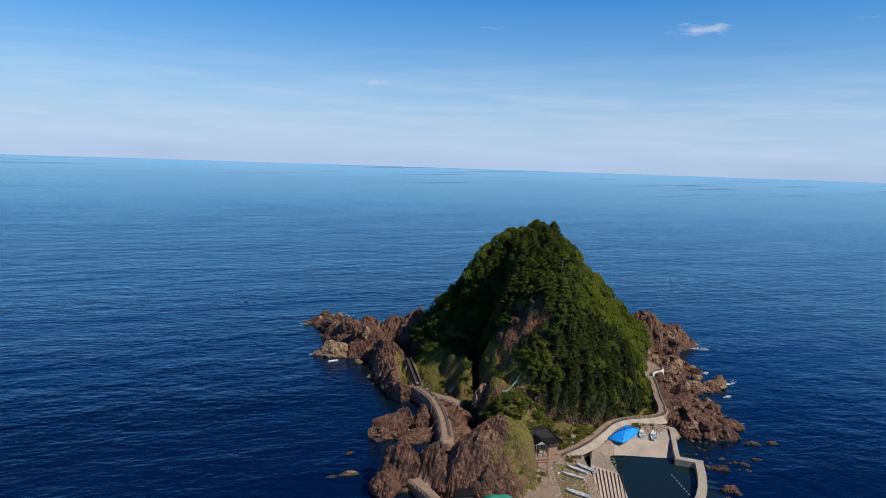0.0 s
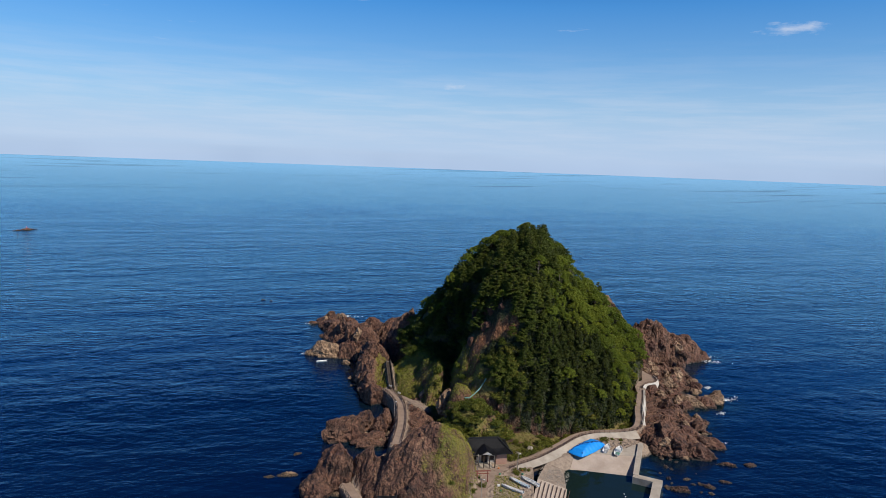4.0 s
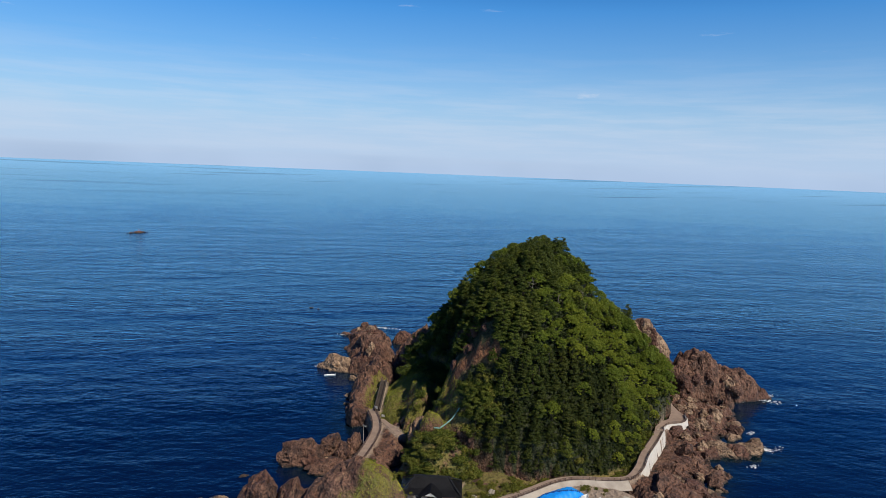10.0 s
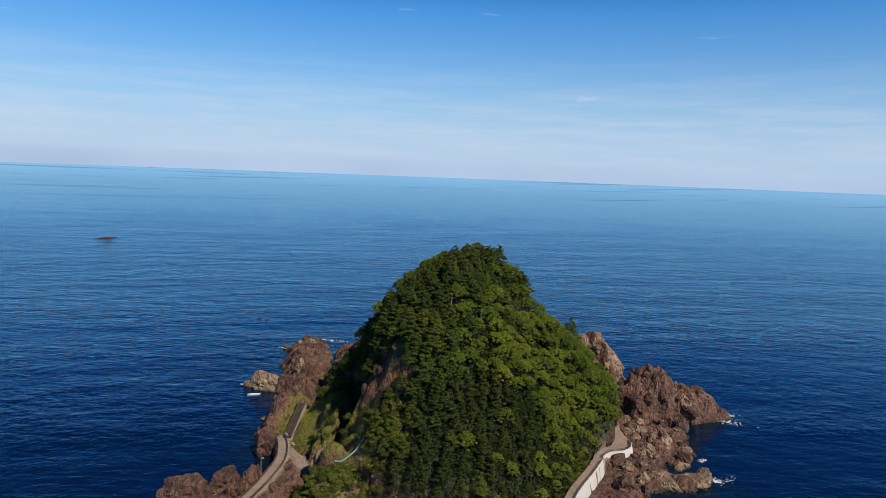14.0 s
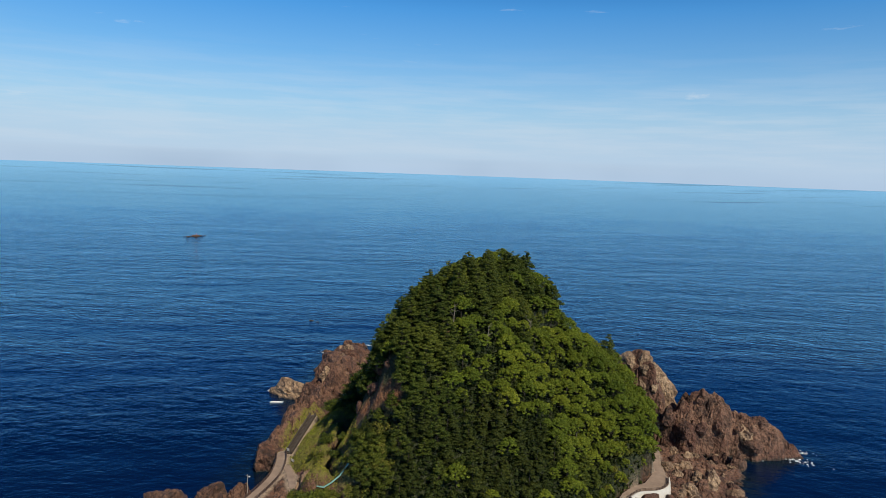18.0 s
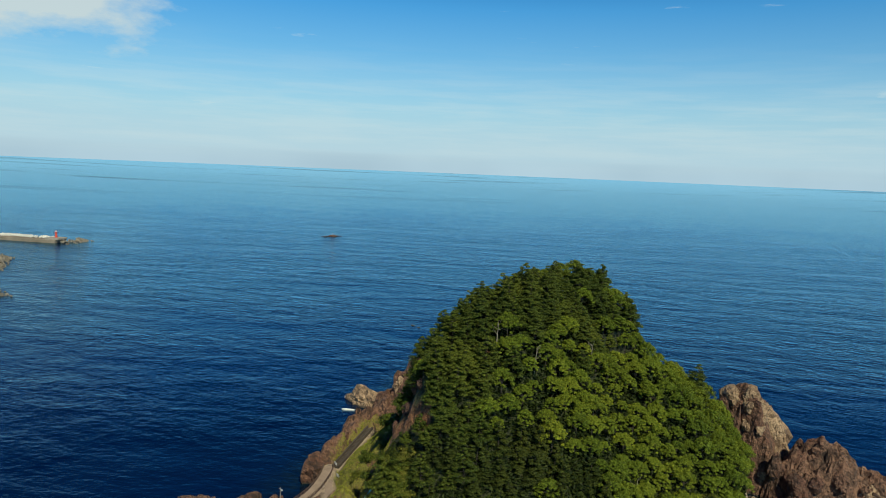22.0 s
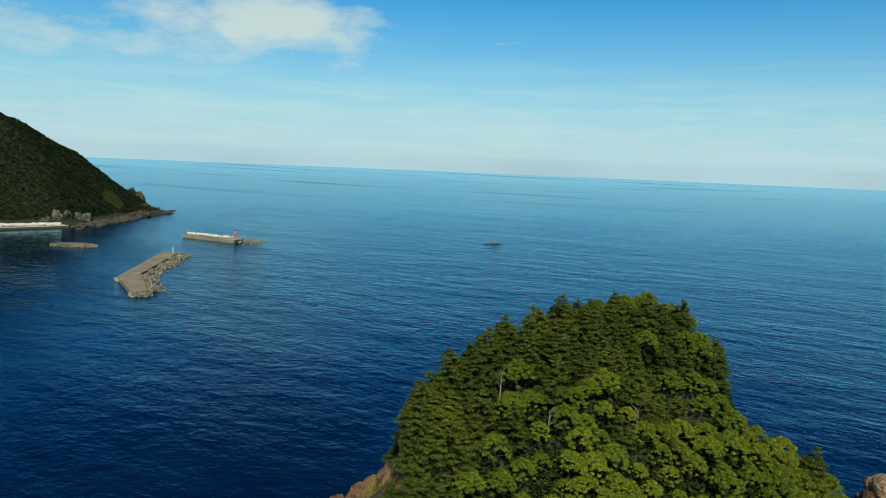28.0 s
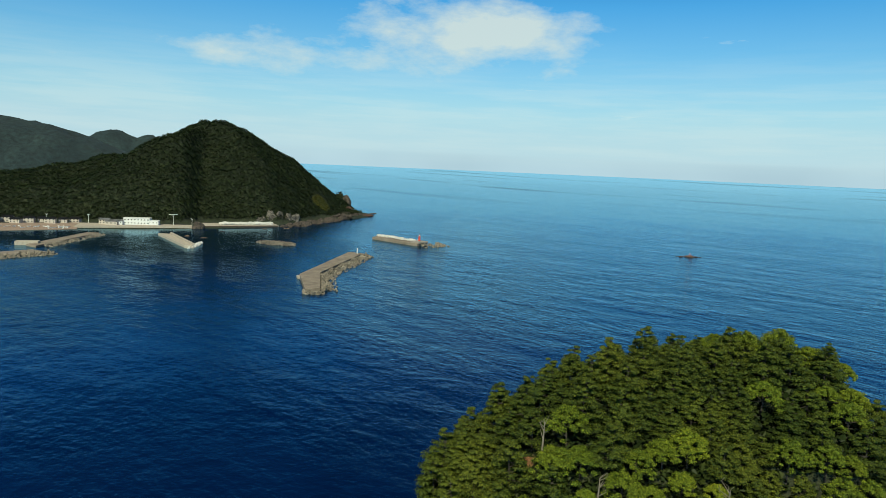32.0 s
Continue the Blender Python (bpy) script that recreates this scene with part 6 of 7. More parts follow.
def shrine():
    root = thing("shrine_hall", pose(33.2, 227.4, 3.0, 0, 0, 15) @ Matrix.Diagonal((1.1, 1.08, 1.22, 1)), "low shrine hall with a black tiled roof and white gable", "shrine")
    bm = bmesh.new()
    box(bm, -6.9, -3.6, -0.6, 6.9, 3.8, 0.45)
    part("plinth", bm, CONCRETE, root, "pale concrete plinth")
    bm = bmesh.new()
    box(bm, -6.4, -3.2, 0.45, 6.4, 3.4, 3.3)
    part("wall", bm, PLASTER, root, "pale plaster wall")
    bm = bmesh.new()
    box(bm, 3.4, -3.9, 0.0, 6.75, 3.5, 2.9)
    part("side_wing", bm, BRICKWALL, root, "pink-brown tiled side wing")
    bm = bmesh.new()
    hip_roof(bm, 8.3, 5.2, 3.1, 6.1, 4.6)
    part("roof", bm, TILE, root)
    bm = bmesh.new()
    beam(bm, (-4.9, 0, 6.15), (4.9, 0, 6.15), 0.5, 0.45)
    part("ridge_cap", bm, TILE, root)
    for sx in (-1, 1):
        for sy in (-1, 1):
            bm = bmesh.new()
            beam(bm, (4.6 * sx, 0.2 * sy, 6.1), (8.1 * sx, 5.0 * sy, 3.5), 0.3, 0.3)
            part("hip_cap", bm, TILE, root)
    # porch roof with its gable
    bm = bmesh.new()
    v = [bm.verts.new(p) for p in ((-3.1, -7.0, 3.25), (3.1, -7.0, 3.25), (0, -6.7, 5.0), (-3.1, -3.2, 3.6), (3.1, -3.2, 3.6), (0, -1.6, 5.2))]
    bm.faces.new((v[0], v[2], v[5], v[3])), bm.faces.new((v[2], v[1], v[4], v[5]))
    bmesh.ops.solidify(bm, geom=list(bm.faces), thickness=0.22)
    part("porch_roof", bm, TILE, root)
    bm = bmesh.new()
    g = [bm.verts.new(p) for p in ((-1.5, -6.85, 3.95), (1.5, -6.85, 3.95), (0, -6.8, 4.75))]
    f = bm.faces.new(g)
    bmesh.ops.solidify(bm, geom=[f], thickness=0.08)
    part("gable_board", bm, WHITE, root, "white gable board")
    for k in (-2.5, -0.85, 0.85, 2.5):
        bm = bmesh.new()
        box(bm, k - 0.12, -6.6, 0.2, k + 0.12, -6.36, 3.3)
        part("porch_post", bm, DARKTIMBER, root)
    for k in range(4):
        bm = bmesh.new()
        box(bm, -1.8, -5.0 - 0.36 * k, -0.2, 1.8, -3.5, 0.5 - 0.16 * k)
        part("step", bm, CONCRETE, root)
    # dark panel on the wall, in place of the doorway's shaded inside
    bm = bmesh.new()
    box(bm, -0.95, -3.32, 0.45, 0.95, -3.18, 2.5)
    part("doorway", bm, GLASS_DARK, root, "dark panel as the shade in an open doorway")
    for k in (-3.2, 2.2):
        w = None
        bm = bmesh.new()
        box(bm, k - 0.8, -3.32, 1.0, k + 0.8, -3.17, 2.4)
        w = part("window", bm, WHITE, root, "white framed window")
        bm = bmesh.new()
        box(bm, k - 0.7, -3.36, 1.1, k + 0.7, -3.3, 2.3)
        part("pane", bm, GLASS_DARK, w)
    bm = bmesh.new()
    box(bm, 6.74, -1.6, 1.0, 6.82, 1.4, 2.2)
    part("side_window", bm, GLASS_DARK, root)


shrine()


def torii():
    root = thing("torii_gate", pose(34.2, 210.6, 3.0, 0, 0, 15), "faded red wooden torii gate before the shrine", "gate")
    for sgn in (-1, 1):
        bm = bmesh.new()
        pipe(bm, (1.75 * sgn, 0, -0.2), (1.6 * sgn, 0, 3.4), 0.17, 0.14, 10)
        part("pillar", bm, TORIIRED, root)
    for z, hw, t in ((3.4, 2.5, 0.3), (2.75, 2.1, 0.22)):
        bm = bmesh.new()
        box(bm, -hw, -0.15, z, hw, 0.15, z + t)
        for v in bm.verts:
            if abs(v.co.x) > hw - 0.1 and z > 3:
                v.co.z += 0.12
        part("crossbeam", bm, TORIIRED, root)


torii()


def pole(x, y, z, tall, label, lamp=False):
    root = thing("utility_pole", Matrix.Translation((x, y, z)), label, "pole")
    bm = bmesh.new()
    pipe(bm, (0, 0, -0.4), (0, 0, tall), 0.13, 0.09, 10)
    part("shaft", bm, CONCRETE_OLD, root)
    bm = bmesh.new()
    beam(bm, (-0.6, 0, tall - 0.5), (0.6, 0, tall - 0.5), 0.09)
    part("crossarm", bm, CONCRETE_OLD, root)
    if lamp:
        bm = bmesh.new()
        box(bm, 0.4, -0.15, tall - 0.7, 0.95, 0.15, tall - 0.5)
        part("lamp_head", bm, WHITE, root)


pole(32.5, 214.0, 3.0, 7.5, "slim pole beside the shrine steps")
pole(45.0, 220.5, 3.0, 6.5, "grey pole beside the promenade railing", True)
pole(34.5, 199.0, 3.0, 7.0, "grey pole beside the lane", True)
pole(-2.4, 258.5, 3.6, 6.5, "pale lamp pole beside the western path", True)

# stone lantern steps beside the wood
for sx, sy, n in ((44.6, 231.5, 5), (48.6, 236.0, 7)):
    st = thing("stone_steps", pose(sx, sy, 3.2, 0, 0, -20), "short pale stone steps climbing into the trees", "steps")
    for k in range(n):
        bm = bmesh.new()
        box(bm, -0.8, k * 0.34, -0.3, 0.8, k * 0.34 + 0.4, 0.17 * (k + 1))
        part("step", bm, CONCRETE, st)

# sign boards at the path's end
for x, y in ((-9.2, 286.0), (-5.0, 283.2)):
    sg = thing("sign_board", pose(x, y, height(x, y), 0, 0, -15), "small white notice board on two posts", "sign")
    bm = bmesh.new()
    box(bm, -0.8, -0.04, 0.7, 0.8, 0.04, 1.6)
    part("board", bm, WHITE, sg)
    for k in (-0.6, 0.6):
        bm = bmesh.new()
        box(bm, k - 0.05, -0.05, -0.3, k + 0.05, 0.05, 1.6)
        part("post", bm, DARKTIMBER, sg)

# green sheet over gear, and a dark-roofed shed below the knob
gt = new("green_cover", None)
bpy.data.objects.remove(gt)
bm = bmesh.new()
bmesh.ops.create_grid(bm, x_segments=18, y_segments=10, size=1.0)
for v in bm.verts:
    u, w = v.co.x, v.co.y
    v.co = Vector((u * 4.2, w * 2.2, 1.3 * (1 - max(abs(u) ** 3, abs(w) ** 2)) + 0.2 * noise.noise((u * 3, w * 3, 1))))
bmesh.ops.solidify(bm, geom=list(bm.faces), thickness=0.05)
ob = part("green_cover", bm, GREENTARP, smooth=True)
ob.matrix_world = pose(18.5, 190.0, 3.3, 0, 0, 4)
tagged(ob, "green tarpaulin over stored gear below the knob", "tarpaulin")


def shed(x, y, z, w, d, h, turn, roof_mat, wall_mat, label):
    root = thing("shed", pose(x, y, z, 0, 0, turn), label, "shed")
    bm = bmesh.new()
    box(bm, -w / 2, -d / 2, -0.5, w / 2, d / 2, h)
    part("wall", bm, wall_mat, root)
    bm = bmesh.new()
    v = [bm.verts.new(p) for p in ((-w / 2 - 0.4, -d / 2 - 0.4, h - 0.1), (w / 2 + 0.4, -d / 2 - 0.4, h - 0.1), (w / 2 + 0.4, 0, h + d * 0.25), (-w / 2 - 0.4, 0, h + d * 0.25), (w / 2 + 0.4, d / 2 + 0.4, h - 0.1), (-w / 2 - 0.4, d / 2 + 0.4, h - 0.1))]
    bm.faces.new((v[0], v[1], v[2], v[3])), bm.faces.new((v[3], v[2], v[4], v[5]))
    bmesh.ops.solidify(bm, geom=list(bm.faces), thickness=0.15)
    part("roof", bm, roof_mat, root)
    bm = bmesh.new()
    box(bm, -0.5, -d / 2 - 0.04, 0, 0.5, -d / 2 + 0.02, 1.9)
    part("door", bm, DARKTIMBER, root)
    return root


shed(8.3, 189.5, 3.0, 5.0, 4.0, 2.6, 10, TILE, DARKTIMBER, "small dark-roofed shed below the knob")

# gear heaped by the boats: boxes, drums, fish crates
gear_mats = [WHITE, BOATBLUE, worn("orange plastic", (0.55, 0.16, 0.03), (0.65, 0.22, 0.05), 0.5, 2.0), BOATGREY, worn("dull green plastic", (0.05, 0.20, 0.12), (0.08, 0.26, 0.16), 0.5, 2.0)]
gr = random.Random(3)
for k in range(22):
    x, y = (gr.uniform(38, 47), gr.uniform(186, 222))
    if any(math.hypot(x - a, y - b) < 3.0 for a, b in ((45.5, 211.8), (49, 213.3), (43.3, 207), (42.7, 195.3))):
        continue
    bm = bmesh.new()
    if k % 3:
        w, d, h = gr.uniform(0.4, 0.9), gr.uniform(0.35, 0.7), gr.uniform(0.3, 0.6)
        box(bm, -w / 2, -d / 2, 0, w / 2, d / 2, h)
        bmesh.ops.bevel(bm, geom=list(bm.edges), offset=0.04, segments=1, affect="EDGES")
        bmesh.ops.inset_region(bm, faces=[max(bm.faces, key=lambda f: f.calc_center_median().z)], thickness=0.06, depth=-h * 0.5)
        nm, lb, ct = "fish_crate", "plastic fish crate standing on the shore", "crate"
    else:
        bmesh.ops.create_icosphere(bm, subdivisions=2, radius=gr.uniform(0.2, 0.4))
        bmesh.ops.translate(bm, vec=(0, 0, 0.22), verts=bm.verts)
        nm, lb, ct = "fishing_float", "round plastic fishing float lying on the shore", "float"
    ob = part(nm, bm, gear_mats[gr.randrange(5)])
    ob.matrix_world = pose(x, y, height(x, y), 0, 0, gr.uniform(0, 90))
    tagged(ob, lb, ct, "gear on the shore")

# blue-green net fence on the slope behind the shrine
net = thing("net_fence", Matrix.Translation((25.5, 246.5, 14.0)), "turquoise net fence on the bushy slope", "fence")
NETGREEN = worn("turquoise net", (0.20, 0.42, 0.37), (0.30, 0.52, 0.46), 0.7, 2.0)
net_pts = [(24.6, 255.4), (26.4, 256.3), (28.2, 257.4), (30.2, 258.3), (32.2, 259.4)]
for (ax, ay), (bx, by) in zip(net_pts[:-1], net_pts[1:]):
    za, zb = height(ax, ay) + 1.2, height(bx, by) + 1.2
    bm = bmesh.new()
    beam(bm, (ax - 25.5, ay - 246.5, za - 14.0), (bx - 25.5, by - 246.5, zb - 14.0), 0.08, 0.4)
    part("net_panel", bm, NETGREEN, net)
    bm = bmesh.new()
    beam(bm, (ax - 25.5, ay - 246.5, za - 15.6), (ax - 25.5, ay - 246.5, za - 13.4), 0.09)
    part("post", bm, FENCEWOOD, net)


# ---- shrubs and grass ----
def shrub_mesh(seed, mat):
    r = np.random.default_rng(seed)
    pads = [(r.normal() * 0.7, r.normal() * 0.7, 0.35 + 0.7 * r.random(), 0.55) for _ in range(13)]
    c, n, s = clump_cloud(pads, [110] * 13, r, 0.085, 1.0, 0.8, 0.6)
    v, f = leaf_tris(c, n, s, r)
    return link_mesh("shrub", v.tolist(), f.tolist(), mat)


shrubs = [shrub_mesh(90 + k, SHRUB) for k in range(5)]
dark_shrubs = [shrub_mesh(80 + k, NEEDLE) for k in range(4)]
sr = random.Random(17)


def shrub(x, y, s, dark=False):
    ob = new("shrub", sr.choice(dark_shrubs if dark else shrubs))
    ob.matrix_world = pose(x, y, height(x, y) - 0.15, 0, 0, sr.uniform(0, 360)) @ Matrix.Diagonal((s * sr.uniform(0.9, 1.3), s, s * sr.uniform(0.7, 1.2), 1))
    tagged(ob, "dense dark green shrub on the western slope" if dark else "bushy green shrub on open ground", "shrub", "shrubs of the island")


done = 0
while done < 22:
    x, y = sr.uniform(22, 35), sr.uniform(193, 219)
    if sampled(z_grass, x, y) > 3.0 and (x - 19) * 0.8 + (y - 206) * 0.3 > 3:
        shrub(x, y, sr.uniform(0.5, 1.0))
        done += 1
done = 0
while done < 130:
    x, y = sr.uniform(12, 46), sr.uniform(234, 268)
    if min(sampled(slip, x, y), sampled(slip, x, y + 2.5)) > 1.4 and (y < 258 or x > 29) and sampled(z_wood, x, y) > 1.0 and sampled(path_near, x, y) > 1.5 and not (26 < x < 42 and y < 235) and math.hypot(x - 21, y - 260.5) > 8.5:
        shrub(x, y, sr.uniform(1.1, 2.1), sr.random() < 0.5)
        done += 1
done = 0
while done < 74:
    x, y = sr.uniform(-21, 16), sr.uniform(303, 347)
    if 0 < (x + 24) * 0.5 + (y - 303) < 44 and sampled(bare_land, x, y) > 0.5 and sampled(z_rock, x, y) < sampled(z_soil, x, y) + 1 and sampled(path_near, x, y) > 1.2 and height(x, y) > 12.5:
        shrub(x, y, sr.uniform(1.7, 2.9), sr.random() < 0.85)
        done += 1
done = 0
while done < 18:
    x, y = sr.uniform(10, 27), sr.uniform(268, 302)
    if sampled(bare_land, x, y) > 0.5 and min(sampled(slip, x, y), sampled(slip, x, y + 2.5)) > 1.3 and sampled(path_near, x, y) > 1.2 and x + 0.25 * (y - 268) > 13:
        shrub(x, y, sr.uniform(0.8, 1.9), sr.random() < 0.6)
        done += 1
for _ in range(12):
    x = sr.uniform(41, 58)
    shrub(x, sr.uniform(233 + (x - 41) * 0.9, 252), sr.uniform(0.5, 1.1))
for gap, away in ((3.0, -3.3), (4.2, -5.6)):
    for p in spaced(offset(PROM_LINE[6:-14], away), gap):
        shrub(p[0] + sr.uniform(-0.6, 0.6), p[1] + sr.uniform(-0.6, 0.6), sr.uniform(0.8, 1.5))
for _ in range(10):
    shrub(sr.uniform(74, 87), sr.uniform(250.5, 254.5), sr.uniform(0.4, 0.7))
for _ in range(7):
    shrub(sr.uniform(44, 51), sr.uniform(217, 222), sr.uniform(0.4, 0.7))


def grass_blades():
    r = np.random.default_rng(4)
    n = 460000
    x, y = r.uniform(-34, 60, n), r.uniform(186, 345, n)
    i, j = ((x - GX0) / GSTEP).astype(int), ((y - GY0) / GSTEP).astype(int)
    ok = (grass_cover[i, j] > 0.45) & ((z_grass[i, j] > z_wood[i, j] - 4) | open_west[i, j]) & (path_near[i, j] > 0.3) & (ground_z[i, j] > 2.5) & (flat_part[i, j] < 0.3)
    ok |= (flat_part[i, j] > 0.5) & (x > 38) & (x < 46) & (y < 216) & (y > 190) & (r.random(n) < 0.5)
    x, y, i, j = x[ok], y[ok], i[ok], j[ok]
    u, w = (x - GX0) / GSTEP - i, (y - GY0) / GSTEP - j
    g = ground_z
    z = g[i, j] * (1 - u) * (1 - w) + g[i + 1, j] * u * (1 - w) + g[i, j + 1] * (1 - u) * w + g[i + 1, j + 1] * u * w
    nrm = r.normal(size=(len(x), 3)) + np.array([0, 0, 0.4])
    nrm /= np.linalg.norm(nrm, axis=1, keepdims=True)
    v, f = leaf_quads(np.stack([x, y, z + 0.12], 1), nrm, 0.06 + 0.11 * r.random(len(x)), r, 1.3)
    return link_mesh("grass", v.tolist(), f.tolist(), GRASS)


GRASS = leaf_material("dry grass", (0.10, 0.125, 0.014), (0.22, 0.235, 0.028), (0.37, 0.335, 0.06), 0.7)
tagged(new("grass", grass_blades()), "yellow-green grass on the open slopes", "grass", kind="stuff")



def cape_grass():
    r = np.random.default_rng(14)
    x, y = r.uniform(-1125, -1060, 26000), r.uniform(385, 448, 26000)
    ok = cape_meadow(x, y) < 0.75 + 0.3 * r.random(len(x))
    x, y = x[ok], y[ok]
    nrm = r.normal(size=(len(x), 3)) * 0.6 + np.array([0, 0, 1.0])
    nrm /= np.linalg.norm(nrm, axis=1, keepdims=True)
    v, f = leaf_quads(np.stack([x, y, land_height(x, y) + 0.4], 1), nrm, 0.3 + 0.4 * r.random(len(x)), r, 1.3)
    return link_mesh("meadow_grass", v.tolist(), f.tolist(), MEADOW)


MEADOW = leaf_material("meadow grass", (0.035, 0.045, 0.012), (0.075, 0.082, 0.02), (0.13, 0.115, 0.035), 0.7)
tagged(new("meadow_grass", cape_grass()), "dull green grass slope on the headland", "grass", kind="stuff")


def foam_patch():
    """Broken white water where waves meet the outer rocks."""
    r = np.random.default_rng(6)
    vs, fs, at = [], [], 0
    for cx, cy, a, b, turn, n in ((147, 391, 5, 1.6, 0.4, 110), (146, 383.5, 6, 1.8, -0.2, 130), (132, 376, 4, 1.2, 0.1, 60), (139, 319, 4.5, 1.7, 0.6, 110), (134, 335, 2.5, 1.0, 1.2, 40), (-70, 438, 9, 1.6, 0.1, 120), (-83, 412, 3, 1.2, 0.3, 50), (-67, 346, 1.5, 0.6, 1.0, 20), (131, 300, 3, 0.9, 0.8, 40), (122, 266, 2, 0.7, 0.5, 20), (-56, 410, 3, 0.8, 1.4, 30)):
        for _ in range(int(n * 0.65)):
            u, w = r.normal() * a * 0.6, r.normal() * b * 0.75
            x, y = cx + u * math.cos(turn) - w * math.sin(turn), cy + u * math.sin(turn) + w * math.cos(turn)
            k = 7
            ph = r.random() * 6
            rad = (0.06 + 0.3 * r.random() ** 2) * (0.6 + 0.6 * r.random(k))
            ring = [(x + 1.6 * rad[q] * math.cos(ph + q * 6.283 / k), y + rad[q] * math.sin(ph + q * 6.283 / k), 0.06) for q in range(k)]
            vs += ring + [(x, y, 0.16 + 0.14 * r.random())]
            fs += [(at + q, at + (q + 1) % k, at + k) for q in range(k)]
            at += k + 1
    return link_mesh("sea_foam", vs, fs, FOAM)


tagged(new("sea_foam", foam_patch()), "white foam breaking round the outer rocks", "foam", kind="stuff")


# ---- across the bay: breakwaters, beacon, far rock ----
def block_mesh(seed, mat):
    """A concrete armour block with four blunt legs."""
    bm = bmesh.new()
    for d in ((0, 0, 1), (0.94, 0, -0.33), (-0.47, 0.82, -0.33), (-0.47, -0.82, -0.33)):
        pipe(bm, (0, 0, 0), tuple(1.0 * c for c in d), 0.48, 0.32, 6)
    me = bpy.data.meshes.new("armour_block")
    bm.to_mesh(me)
    bm.free()
    me.materials.append(mat)
    return me


ARMOUR = worn("weathered armour concrete", (0.13, 0.11, 0.085), (0.36, 0.31, 0.24), 0.9, 0.3, each=0.7)
MOLETOP = worn("brown-grey mole concrete", (0.17, 0.135, 0.10), (0.31, 0.255, 0.195), 0.9, 0.25)
ARMOUR_NEW = worn("pale new armour concrete", (0.62, 0.60, 0.55), (0.74, 0.72, 0.68), 0.85, 0.3)
arm, arm_new = block_mesh(1, ARMOUR), block_mesh(2, ARMOUR_NEW)
br = random.Random(29)


def armour(x, y, z, s, me, label, group):
    ob = new("armour_block", me)
    ob.matrix_world = pose(x, y, z, br.uniform(0, 360), br.uniform(0, 360), br.uniform(0, 360)) @ Matrix.Diagonal((s, s, s, 1))
    tagged(ob, label, "armour block", group)


heaps = {}


def heap(x, y, z, s, me, key):
    """Adds a block to one of the joined heaps far from the camera."""
    m = pose(x, y, z, br.uniform(0, 360), br.uniform(0, 360), br.uniform(0, 360)) @ Matrix.Diagonal((s, s, s, 1))
    vs, fs, mat = heaps.setdefault(key, ([], [], me.materials[0]))
    at = len(vs)
    vs.extend(tuple(m @ v.co) for v in me.vertices)
    fs.extend(tuple(at + i for i in p.vertices) for p in me.polygons)


def along(a, b, n, spread, z0, z1, s, me, label, group, single=False):
    for k in range(n):
        u, w = br.random(), br.uniform(0, 1)
        dx, dy = b[0] - a[0], b[1] - a[1]
        L = math.hypot(dx, dy)
        at = (a[0] + dx * u + dy / L * spread * w, a[1] + dy * u - dx / L * spread * w, z0 + (z1 - z0) * (1 - w) + br.uniform(-0.4, 0.4), s * br.uniform(0.8, 1.2), me)
        if single:
            armour(*at, label, group)
        else:
            heap(*at, group)


def mole(name, outline, top, label, mat=None):
    bm = bmesh.new()
    f = bm.faces.new([bm.verts.new((x, y, top)) for x, y in outline])
    bmesh.ops.recalc_face_normals(bm, faces=[f])
    if f.normal.z < 0:
        f.normal_flip()
    r = bmesh.ops.extrude_face_region(bm, geom=[f])
    bmesh.ops.translate(bm, vec=(0, 0, -top - 4), verts=[v for v in r["geom"] if isinstance(v, bmesh.types.BMVert)])
    bmesh.ops.recalc_face_normals(bm, faces=bm.faces)
    bmesh.ops.bevel(bm, geom=[e for e in bm.edges if abs(e.verts[0].co.z - e.verts[1].co.z) < 0.1], offset=0.2, segments=1, affect="EDGES")
    return tagged(part(name, bm, mat or MOLETOP), label, "breakwater", kind="structure")


mole("bent_breakwater", [(-383, 302), (-455, 306), (-600, 376), (-588, 389), (-462, 325), (-387, 314)], 3.2, "bent grey concrete breakwater in the bay")
bm = bmesh.new()
box(bm, -457, 303.5, -3, -448, 306.6, 1.8)
tagged(part("landing_step", bm, CONCRETE), "low pale landing step of the breakwater", "landing", kind="structure")
along((-590, 391), (-460, 326), 150, -13, -1.2, 2.0, 2.0, arm, "grey armour block heaped along a breakwater", "armour blocks of the bent breakwater", True)
along((-462, 326), (-384, 315), 88, -12, -1.2, 1.8, 2.0, arm, "grey armour block heaped along a breakwater", "armour blocks of the bent breakwater", True)
along((-381, 301), (-381, 316), 20, 6, -0.8, 1.4, 2.2, arm, "grey armour block heaped along a breakwater", "armour blocks of the bent breakwater", True)
post = thing("marker_post", Matrix.Translation((-583, 382, 3.2)), "thin white marker post on the breakwater's end", "post")
bm = bmesh.new()
pipe(bm, (0, 0, 0), (0, 0, 5.4), 0.45, 0.35, 10)
part("shaft", bm, WHITE, post)
bm = bmesh.new()
pipe(bm, (0, 0, 5.4), (0, 0, 6.3), 0.5, 0.3, 10)
part("light", bm, WHITE, post)

